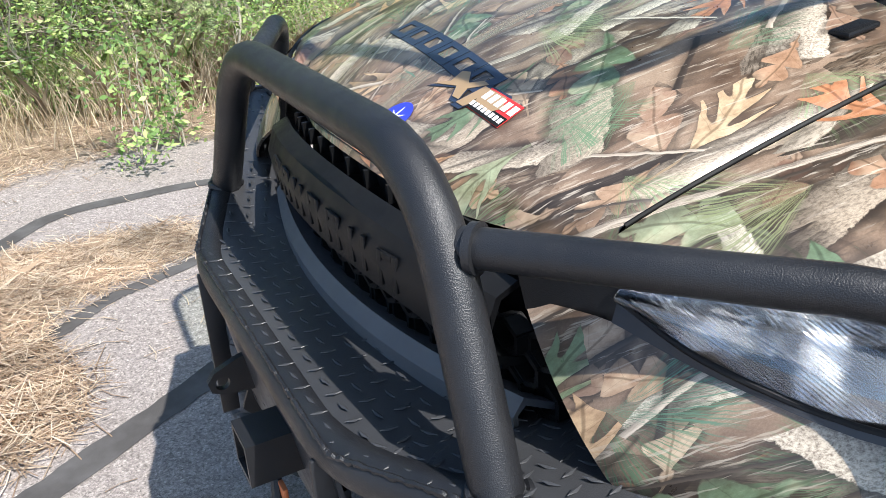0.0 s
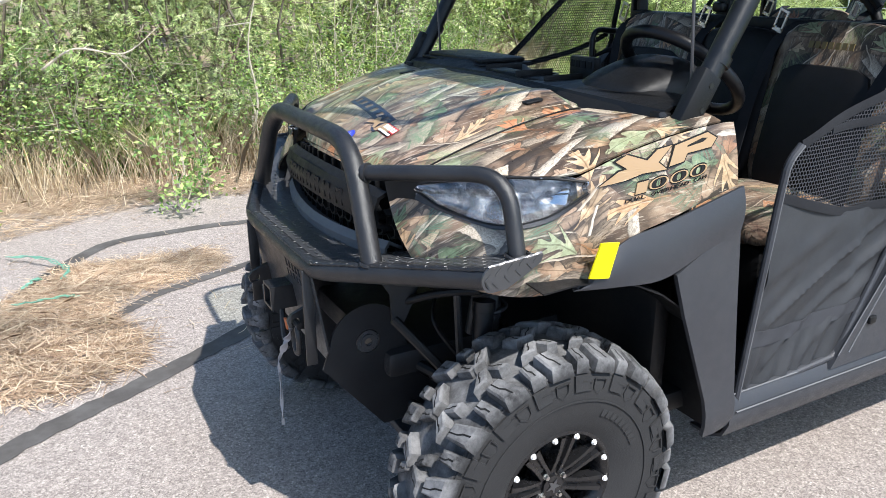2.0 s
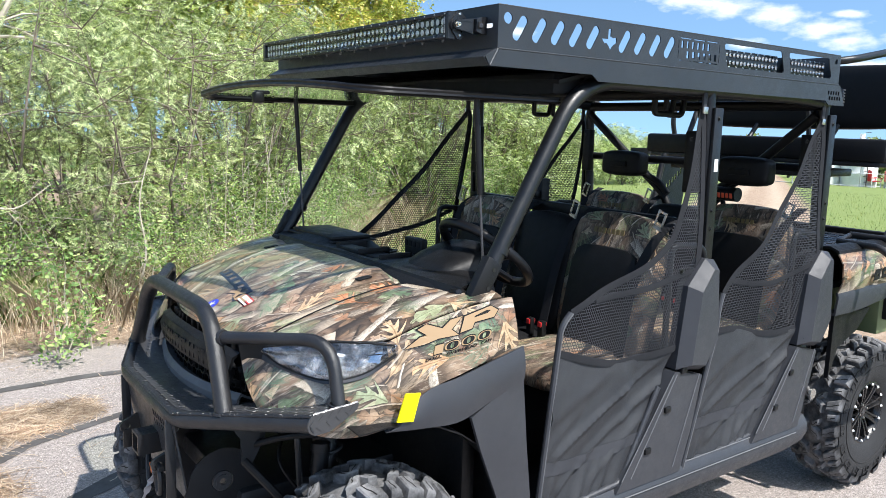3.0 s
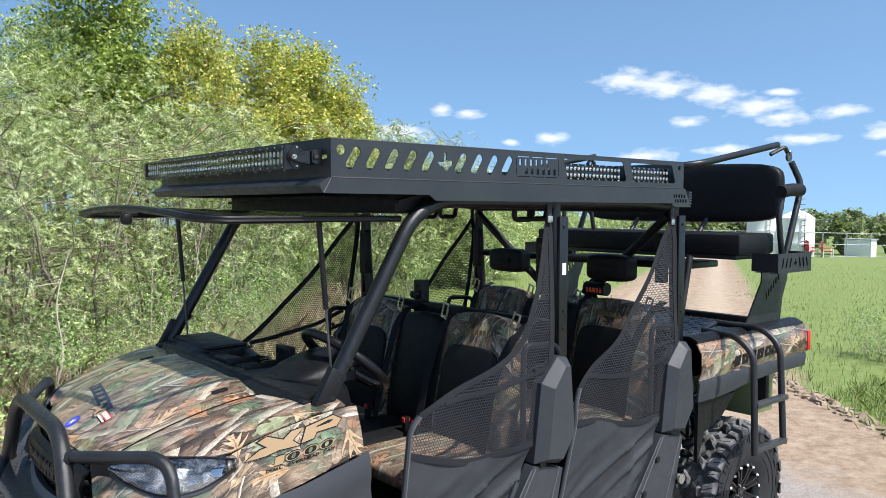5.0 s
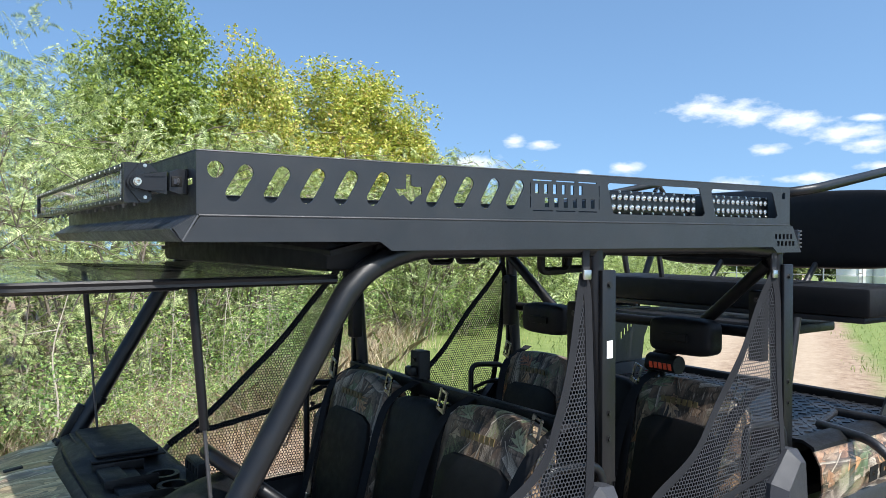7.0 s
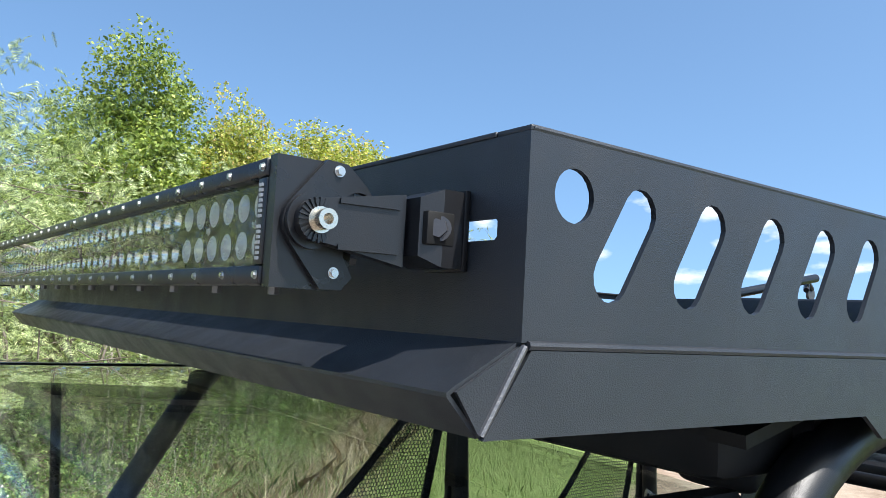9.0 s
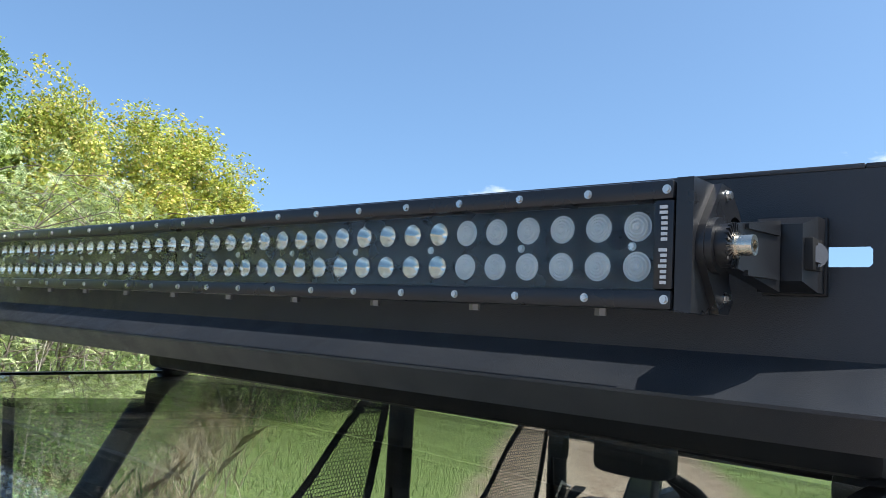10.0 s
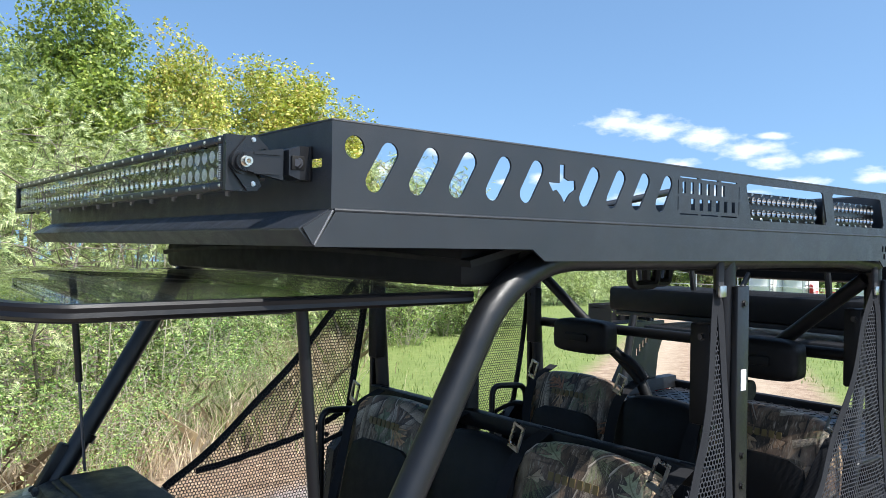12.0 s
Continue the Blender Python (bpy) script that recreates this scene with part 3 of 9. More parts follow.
def spline(pts, n):
    """n points evenly in parameter along a smooth curve through pts."""
    pts = [Vector(p) for p in pts]
    if len(pts) == 2:
        return [pts[0].lerp(pts[1], i / (n - 1)) for i in range(n)]
    ext = [pts[0] * 2 - pts[1], *pts, pts[-1] * 2 - pts[-2]]
    out = []
    for i in range(n):
        s = i / (n - 1) * (len(pts) - 1)
        k = min(int(s), len(pts) - 2)
        t = s - k
        a, b, c, d = ext[k : k + 4]
        out.append(0.5 * (2 * b + (c - a) * t + (2 * a - 5 * b + 4 * c - d) * t * t + (3 * b - a - 3 * c + d) * t ** 3))
    return out


def coons(lo, hi, n, m, bulge=None):
    """A patch between two curves, swelling along bulge in the middle."""
    a, b = spline(lo, n), spline(hi, n)
    rows = []
    for j in range(m):
        t = j / (m - 1)
        push = Vector(bulge) * (4 * t * (1 - t)) if bulge else Vector()
        rows.append([p.lerp(q, t) + push for p, q in zip(a, b)])
    return rows


def thicken(bm, d):
    bmesh.ops.recalc_face_normals(bm, faces=bm.faces)
    bmesh.ops.solidify(bm, geom=list(bm.faces), thickness=d)
    return bm


def camo_uv(ob):
    """Pattern coordinates in metres: along the body, and round it from the middle outwards."""
    me = ob.data
    layer = me.uv_layers.new(name="UVMap")
    m = WORLD[ob]
    for lp in me.loops:
        p = m @ me.vertices[lp.vertex_index].co
        side = 3.0 if p.y > 0 else 0.0
        layer.data[lp.index].uv = (p.x + 0.6 * abs(p.y) + side, abs(p.y) + 1.1 * (1.3 - p.z) + side)
    return ob


def seat_uv(ob):
    """Pattern coordinates in metres across an upholstered seat."""
    me = ob.data
    layer = me.uv_layers.new(name="UVMap")
    for lp in me.loops:
        p = me.vertices[lp.vertex_index].co
        layer.data[lp.index].uv = (1.2 * (p.z + 0.7 * p.x) + 0.4 * p.y + 2.0, 1.2 * p.y + 5.0)
    return ob


def disc(bm, c, axis, r0, r1, thick, seg=20):
    """A washer (or disc, r0 = 0) centred at c round axis."""
    axis = Vector(axis).normalized()
    s = axis.orthogonal().normalized()
    u = axis.cross(s)
    c = Vector(c)

    def ring(r, w):
        return [bm.verts.new(c + axis * w + (s * math.cos(a) + u * math.sin(a)) * r) for a in (2 * math.pi * k / seg for k in range(seg))]

    o0, o1 = ring(r1, 0), ring(r1, thick)
    for k in range(seg):
        j = (k + 1) % seg
        bm.faces.new((o0[k], o0[j], o1[j], o1[k]))
    if r0 > 0:
        i0, i1 = ring(r0, 0), ring(r0, thick)
        for k in range(seg):
            j = (k + 1) % seg
            bm.faces.new((i0[j], i0[k], i1[k], i1[j]))
            bm.faces.new((o0[j], o0[k], i0[k], i0[j]))
            bm.faces.new((o1[k], o1[j], i1[j], i1[k]))
    else:
        bm.faces.new(o0[::-1])
        bm.faces.new(o1)
    return bm


def soup(name, verts, faces, mat, m=None, parent=None, smooth=False):
    me = bpy.data.meshes.new(name)
    me.from_pydata(verts, [], faces)
    me.materials.append(mat)
    if smooth:
        me.shade_smooth()
    return link_mesh(name, me, parent, m)


def face(axis, at):
    """A pose whose z axis points along axis."""
    return Matrix.Translation(at) @ Vector(axis).to_track_quat("Z", "Y").to_matrix().to_4x4()


# ---- ground ----


def land(x, y):
    """Height of the ground: flat round the vehicle, falling gently away behind it."""
    return -0.033 * max(0.0, x - 10.0) - 0.01 * max(0.0, y - 14) - 0.05 * max(0.0, x - 115.0)


def ground_material():
    n = Nodes("asphalt_dirt_and_grass_ground")
    p = n.place()
    s = n.put("ShaderNodeSeparateXYZ", Vector=p).outputs
    # asphalt
    grit = n.noise(p, 260.0, 3, 0.8)
    stone = n.put("ShaderNodeTexVoronoi", Vector=p, Scale=75.0)
    asphalt = n.ramp(grit, [(0.28, (0.24, 0.218, 0.20)), (0.47, (0.385, 0.355, 0.328)), (0.70, (0.56, 0.52, 0.485))])
    asphalt = n.mix(n.span(n.noise(p, 95.0, 3, 0.7), 0.54, 0.66, 0.0, 0.75), asphalt, (0.13, 0.12, 0.11))
    shell = n.put("ShaderNodeTexVoronoi", Vector=p, Scale=38.0)
    shell_on = n.math("GREATER_THAN", n.put("ShaderNodeSeparateColor", Color=shell.outputs["Color"]).outputs[1], 0.70)
    asphalt = n.mix(n.math("MULTIPLY", n.span(shell.outputs["Distance"], 0.12, 0.20, 0.6, 0.0), shell_on), asphalt, (0.74, 0.70, 0.64))
    asphalt = n.mix(n.math("MULTIPLY", n.span(stone.outputs["Distance"], 0.22, 0.30, 0.75, 0.0), n.math("GREATER_THAN", n.put("ShaderNodeSeparateColor", Color=stone.outputs["Color"]).outputs[0], 0.5)), asphalt, (0.66, 0.62, 0.56))
    asphalt = n.mix(n.span(n.noise(p, 1.3, 6), 0.4, 0.7, 0.0, 0.30), asphalt, (0.30, 0.26, 0.22))
    coarse = n.span(n.noise(p, 30.0, 7, 0.75), 0.36, 0.64)
    asphalt = n.mix(coarse, n.mix(1.0, asphalt, (0.90, 0.885, 0.89), "MULTIPLY"), n.mix(1.0, asphalt, (1.07, 1.05, 1.05), "MULTIPLY"))
    chip = n.put("ShaderNodeSeparateColor", Color=n.put("ShaderNodeTexVoronoi", Vector=p, Scale=85.0).outputs["Color"]).outputs[0]
    fleck = n.put("ShaderNodeSeparateColor", Color=n.put("ShaderNodeTexVoronoi", Vector=p, Scale=180.0).outputs["Color"]).outputs[0]
    speck = n.math("MULTIPLY", n.span(chip, 0.0, 1.0, 0.83, 1.17), n.span(fleck, 0.0, 1.0, 0.72, 1.28))
    asphalt = n.mix(1.0, asphalt, n.put("ShaderNodeCombineXYZ", X=n.math("MULTIPLY", speck, 0.84), Y=n.math("MULTIPLY", speck, 0.815), Z=n.math("MULTIPLY", speck, 0.81)).outputs[0], "MULTIPLY")
    # dirt and grass
    dirt = n.ramp(n.noise(p, 6.0, 12, 0.8), [(0.32, (0.16, 0.105, 0.07)), (0.5, (0.33, 0.24, 0.17)), (0.70, (0.49, 0.395, 0.295))])
    turf = n.ramp(n.noise(p, 4.5, 12, 0.85), [(0.3, (0.10, 0.14, 0.042)), (0.5, (0.17, 0.222, 0.066)), (0.72, (0.265, 0.275, 0.12))])
    litter = n.ramp(n.noise(p, 12.0, 8, 0.75), [(0.3, (0.13, 0.095, 0.065)), (0.5, (0.29, 0.215, 0.15)), (0.75, (0.47, 0.38, 0.28))])
    jag = n.math("MULTIPLY", n.math("SUBTRACT", n.noise(p, 1.6, 7, 0.65), 0.5), 1.6)
    # the paved pad ends towards the brush and behind the vehicle
    pad_y = n.span(n.math("ADD", s[1], jag), 3.75, 4.0)
    pad_x = n.span(n.math("ADD", s[0], jag), 5.0, 5.6)
    road_mid = n.math("ADD", 1.75, n.math("MULTIPLY", n.math("MAXIMUM", n.math("SUBTRACT", s[0], 6.0), 0.0), 0.60))
    off = n.math("ABSOLUTE", n.math("SUBTRACT", n.math("SUBTRACT", s[1], road_mid), 0.0))
    verge = n.span(n.math("ADD", off, n.math("MULTIPLY", jag, 0.5)), 1.75, 2.2)
    # bare dirt reaches round behind the vehicle up to a broken edge
    verge = n.math("MULTIPLY", verge, n.math("MAXIMUM", n.span(n.math("SUBTRACT", s[1], road_mid), 0.0, 0.5), n.span(n.math("ADD", n.math("SUBTRACT", s[0], n.math("MULTIPLY", s[1], 0.735)), n.math("MULTIPLY", jag, 0.35)), 7.0, 7.35)))
    rut = n.span(n.math("ABSOLUTE", n.math("SUBTRACT", off, 0.9)), 0.1, 0.6, 0.6, 0.0)
    road = n.mix(rut, dirt, n.mix(n.noise(p, 9.0, 6), (0.38, 0.295, 0.21), (0.54, 0.445, 0.34)))
    wild = n.mix(verge, road, turf)
    col = n.mix(pad_y, asphalt, litter)
    col = n.mix(pad_x, col, wild)
    n.bump(n.math("ADD", n.math("MULTIPLY", grit, 0.8), n.noise(p, 60.0, 6)), 0.6, 0.012)
    return n.set(Base_Color=col, Roughness=0.92, Specular_IOR_Level=0.25)


def make_ground():
    xs = sorted({*[-3000, -600, -150, -60, -30], *range(-20, 61, 2), *[80, 120, 200, 500, 1200, 3000]})
    ys = sorted({*[-3000, -600, -150, -60], *range(-30, 61, 2), *[80, 120, 250, 600, 3000]})
    bm = bmesh.new()
    grid(bm, [[(x, y, max(-70.0, land(x, y))) for y in ys] for x in xs])
    ob = part("ground", bm, ground_material(), None)
    tagged(ob, "pale weathered asphalt running out into dirt and grass", "ground", kind="structure")


make_ground()


def tar_line(pts, w, seed):
    """A sealed crack: a flat ragged ribbon of tar on the asphalt."""
    rng = random.Random(seed)
    path = spline([(x, y, 0) for x, y in pts], 60)
    bm = bmesh.new()
    rows = []
    for i, p in enumerate(path):
        d = (path[min(i + 1, 59)] - path[max(i - 1, 0)]).normalized()
        q = Vector((-d.y, d.x, 0))
        a, b = w * rng.uniform(0.42, 0.58), w * rng.uniform(0.42, 0.58)
        rows.append([p + q * a + Vector((0, 0, 0.003)), p + Vector((0, 0, 0.006)), p - q * b + Vector((0, 0, 0.003))])
    grid(bm, rows)
    tagged(part("tar_seam", bm, TAR, None), "dark tar seal over a crack in the asphalt", "tar seam", "tar seams")


TAR = coated("tar_seal", (0.060, 0.055, 0.052), 0.8, 220, 0.7, 0.05)

# ---- the vehicle ----
veh = thing("utility_vehicle", (2.2, 0, 0), "six-seat camouflage side-by-side utility vehicle with black bumper and roof rack", "utility vehicle")


def mirror(p, s):
    return (p[0], p[1] * s, p[2])


def both(f):
    for s in (1, -1):
        f(s)



def ribbed_silver():
    n = Nodes("ribbed_silver_reflector")
    p = n.place()
    s = n.put("ShaderNodeSeparateXYZ", Vector=p).outputs
    n.bump(n.math("SINE", n.math("MULTIPLY", n.math("ADD", s[0], n.math("MULTIPLY", s[2], 0.6)), 1400.0)), 0.5, 0.002)
    # light and dark patches paint mixed reflections into the silver
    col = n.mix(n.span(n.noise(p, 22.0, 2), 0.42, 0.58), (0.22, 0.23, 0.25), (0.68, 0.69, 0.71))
    return n.set(Base_Color=col, Roughness=0.26, Metallic=0.85)


SATIN = ribbed_silver()

# -- body --


def hood_z(x, y):
    t = min(1.0, max(0.0, (x - 0.52) / 0.5))
    crown = 1.128 + 0.155 * (1 - (1 - t) ** 2.0)
    ridge = 0.012 * math.exp(-((abs(y) - 0.30) / 0.05) ** 2) * t
    return crown - (0.26 - 0.14 * t) * y * y + ridge


def make_hood():
    bm = bmesh.new()
    rows = []
    for j in range(33):
        v = max(-1.0, min(1.0, (-1 + 2 * (j - 0.5) / 31) if 0 < j < 32 else (-1.0 if j == 0 else 1.0)))
        row = []
        for i in range(25):
            t = i / 24
            half = 0.395 + 0.045 * t + 0.022 * math.sin(math.pi * t)
            y = half * v
            front = 0.505 + 0.55 * (abs(y) ** 2) - 0.0
            x = front + (1.045 - front) * t
            z = hood_z(x, y)
            if i == 0:
                z -= 0.022
                x += 0.004
            if j in (0, 32):
                z -= 0.010
            row.append((x, y, z))
        rows.append(row)
    grid(bm, rows)
    thicken(bm, 0.006)
    ob = camo_uv(part("hood", bm, CAMO, veh, "bonnet printed with leaf and branch camouflage"))
    for s in (1, -1):
        edge = []
        for i in range(25):
            t = i / 24
            y = (0.395 + 0.045 * t + 0.022 * math.sin(math.pi * t)) * s
            front = 0.505 + 0.55 * y * y
            x = front + (1.045 - front) * t
            edge.append((x, y + 0.004 * s, hood_z(x, y) - 0.007))
        # black tube stands in for the shaded open gap between bonnet and fender
        part("seam_gap", tube(bmesh.new(), edge[1:], 0.0024, 6), INK, ob, "thin dark gap along the bonnet edge")
        b = bmesh.new()
        m = Matrix.Translation((0.95, 0.365 * s, hood_z(0.95, 0.365) + 0.004)) @ Matrix.Rotation(radians(-8), 4, "Y")
        box(b, (-0.026, -0.013, -0.004), (0.026, 0.013, 0.003), m, 0.003)
        part("hood_vent", b, PLASTIC, ob, "small black vent recess")
    return ob


hood = make_hood()


def make_fender(s):
    """s = -1: the steering-wheel side."""
    k = -s
    seam = []
    for i in range(9):
        t = i / 8
        y = 0.395 + 0.045 * t + 0.022 * math.sin(math.pi * t)
        front = 0.505 + 0.55 * y * y
        x = front + (1.045 - front) * t
        seam.append((x, -y - 0.006, hood_z(x, y) - 0.009))
    seam.append((1.10, -0.452, 1.252))
    shoulder = [(0.592, -0.452, 1.118), (0.665, -0.575, 1.150), (0.80, -0.713, 1.162), (0.90, -0.745, 1.200), (1.0, -0.756, 1.228), (1.10, -0.762, 1.246), (1.20, -0.766, 1.256)]
    mid = [(0.596, -0.43, 1.124), (0.69, -0.50, 1.170), (0.83, -0.585, 1.204), (1.01, -0.625, 1.242), (1.20, -0.66, 1.262)]
    bm = bmesh.new()
    f = lambda ps: [mirror(p, k) for p in ps]
    grid(bm, coons(f(seam), f(mid), 20, 5))
    grid(bm, coons(f(mid), f(shoulder), 20, 6, (0, 0, 0.008)))
    # side skin with the model badge
    top = [(0.815, -0.726, 1.156), (0.90, -0.752, 1.196), (1.0, -0.764, 1.224), (1.10, -0.770, 1.242), (1.20, -0.774, 1.252), (1.238, -0.771, 1.250)]
    low = [(0.815, -0.775, 0.922), (0.92, -0.790, 1.015), (1.03, -0.797, 1.048), (1.15, -0.797, 1.078), (1.256, -0.790, 1.10)]
    grid(bm, coons(f(top), f(low), 18, 9, (0, 0.006 * s, 0)))
    # panel under the headlamp, wrapping round the nose to the wheel arch
    up = [(0.537, -0.352, 1.059), (0.560, -0.455, 1.076), (0.588, -0.552, 1.066), (0.654, -0.668, 1.047), (0.744, -0.727, 1.066), (0.832, -0.744, 1.120)]
    dn = [(0.522, -0.503, 0.955), (0.545, -0.565, 0.926), (0.635, -0.68, 0.902), (0.720, -0.745, 0.905), (0.832, -0.774, 0.928)]
    grid(bm, coons(f(up), f(dn), 20, 10, (-0.012, 0.010 * s, 0)))
    bmesh.ops.remove_doubles(bm, verts=bm.verts, dist=0.0015)
    thicken(bm, 0.005)
    fen = camo_uv(part("fender", bm, CAMO, veh, "front fender printed with leaf and branch camouflage"))
    # headlamp: dark bowl, chrome reflectors, clear lens
    a = [(0.572, -0.452, 1.112), (0.655, -0.575, 1.143), (0.76, -0.69, 1.155), (0.835, -0.748, 1.150)]
    b = [(0.566, -0.452, 1.095), (0.585, -0.55, 1.075), (0.655, -0.663, 1.055), (0.742, -0.722, 1.075), (0.830, -0.752, 1.128)]
    bm = bmesh.new()
    rows = coons(f(a), f(b), 18, 8, (-0.014, 0.006 * s, 0))
    grid(bm, rows)
    lamp = part("headlamp", thicken(bm, 0.003), CLEAR, veh, "clear faceted headlamp lens")
    lamp.visible_shadow = False
    bm = bmesh.new()
    inward = Vector((0.05, -0.036 * s, 0.0))
    deep = []
    for j, r in enumerate(rows):
        e = min(1.0, 3.5 * min(j, len(rows) - 1 - j) / (len(rows) - 1) + 0.12)
        deep.append([Vector(p) + inward * min(e, min(1.0, 5 * min(i, len(r) - 1 - i) / (len(r) - 1) + 0.12)) for i, p in enumerate(r)])
    grid(bm, deep)
    for v in bm.verts:
        v.co += inward * (0.22 * math.sin(v.co.y * 95.0) * math.cos(v.co.z * 120.0))
    part("lamp_bowl", thicken(bm, 0.003), SATIN, lamp, "ribbed reflector bowl with bright and dark reflections painted in", sharp=0)
    for c, w, h in (((0.798, -0.690, 1.114), 0.050, 0.044), ((0.770, -0.668, 1.106), 0.034, 0.010)):
        aim = Vector((-0.62, 0.50 * s, 0.60)).normalized()
        m = face(aim, Vector(mirror(c, k)))
        part("bright_facet", boxm((-h / 2, -w / 2, -0.002), (h / 2, w / 2, 0.002), m, 0.001), CHROME, lamp, "flat chrome facet at the lamp end")
    bm = tube(bmesh.new(), spline(f(b), 24), 0.0035, 8)
    tube(bm, spline(f(a), 24), 0.0035, 8)
    part("lamp_bezel", bm, PLASTIC, lamp)
    bm = bmesh.new()
    grid(bm, coons(f([(x + 0.002, y, z) for x, y, z in b]), f(up[1:]), 24, 4))
    part("lamp_surround", thicken(bm, 0.004), GREY, lamp, "dark grey strip under the lamp lens")
    # black wheel-arch flare and body side behind the wheel
    t = [(0.817, -0.783, 0.935), (0.90, -0.802, 1.018), (1.02, -0.808, 1.044), (1.15, -0.806, 1.074), (1.268, -0.800, 1.098)]
    u = [(0.775, -0.790, 0.920), (0.90, -0.812, 0.915), (1.02, -0.816, 0.912), (1.15, -0.812, 0.955), (1.272, -0.804, 0.985)]
    bm = bmesh.new()
    grid(bm, coons(f(t), f(u), 18, 5, (0, 0.01 * s, 0)))
    t2 = [(1.06, -0.815, 0.912), (1.15, -0.812, 0.955), (1.272, -0.804, 0.985)]
    u2 = [(1.10, -0.815, 0.80), (1.19, -0.812, 0.79), (1.295, -0.806, 0.77)]
    v2 = [(1.225, -0.800, 0.52), (1.28, -0.800, 0.52), (1.335, -0.800, 0.52)]
    w2 = [(1.245, -0.790, 0.40), (1.29, -0.790, 0.40), (1.350, -0.790, 0.415)]
    grid(bm, coons(f(t2), f(u2), 10, 5))
    grid(bm, coons(f(u2), f(v2), 10, 7))
    grid(bm, coons(f(v2), f(w2), 10, 4, (0, 0.008 * s, 0)))
    bmesh.ops.remove_doubles(bm, verts=bm.verts, dist=0.0015)
    part("wheel_arch_flare", thicken(bm, 0.012), GREY, veh, "dark grey moulded wheel arch flare")
    # inner wheel well
    bm = bmesh.new()
    rows = []
    for i in range(13):
        ang = radians(118 - i * 10)
        c = (0.76 + 0.52 * math.cos(ang), 0, 0.44 + 0.50 * math.sin(ang))
        rows.append([(c[0], k * -0.80, c[2]), (c[0], k * -0.40, c[2] + 0.02)])
    grid(bm, rows[2:9])
    grid(bm, [[(1.27, k * -0.79, 0.42), (1.27, k * -0.35, 0.42)], [(1.19, k * -0.79, 0.8), (1.19, k * -0.35, 0.8)], [(1.12, k * -0.78, 0.95), (1.12, k * -0.35, 1.0)]])
    part("wheel_well", thicken(bm, 0.004), PLASTIC, veh)
    # yellow reflector on the leading edge of the flare
    bm = bmesh.new()
    plate(bm, [(0.800, 0.952), (0.851, 0.946), (0.872, 1.026), (0.826, 1.030)], [], lambda x, z, w: (x, k * (-0.806 - 0.10 * (x - 0.80)) + s * w, z), 0.005)
    part("reflector_strip", bm, YELLOW, veh, "bright yellow reflector")
    return fen


fenders = {s: make_fender(s) for s in (-1, 1)}


def skin_of(ob):
    from mathutils.bvhtree import BVHTree

    return BVHTree.FromPolygons([v.co for v in ob.data.vertices], [list(p.vertices) for p in ob.data.polygons])


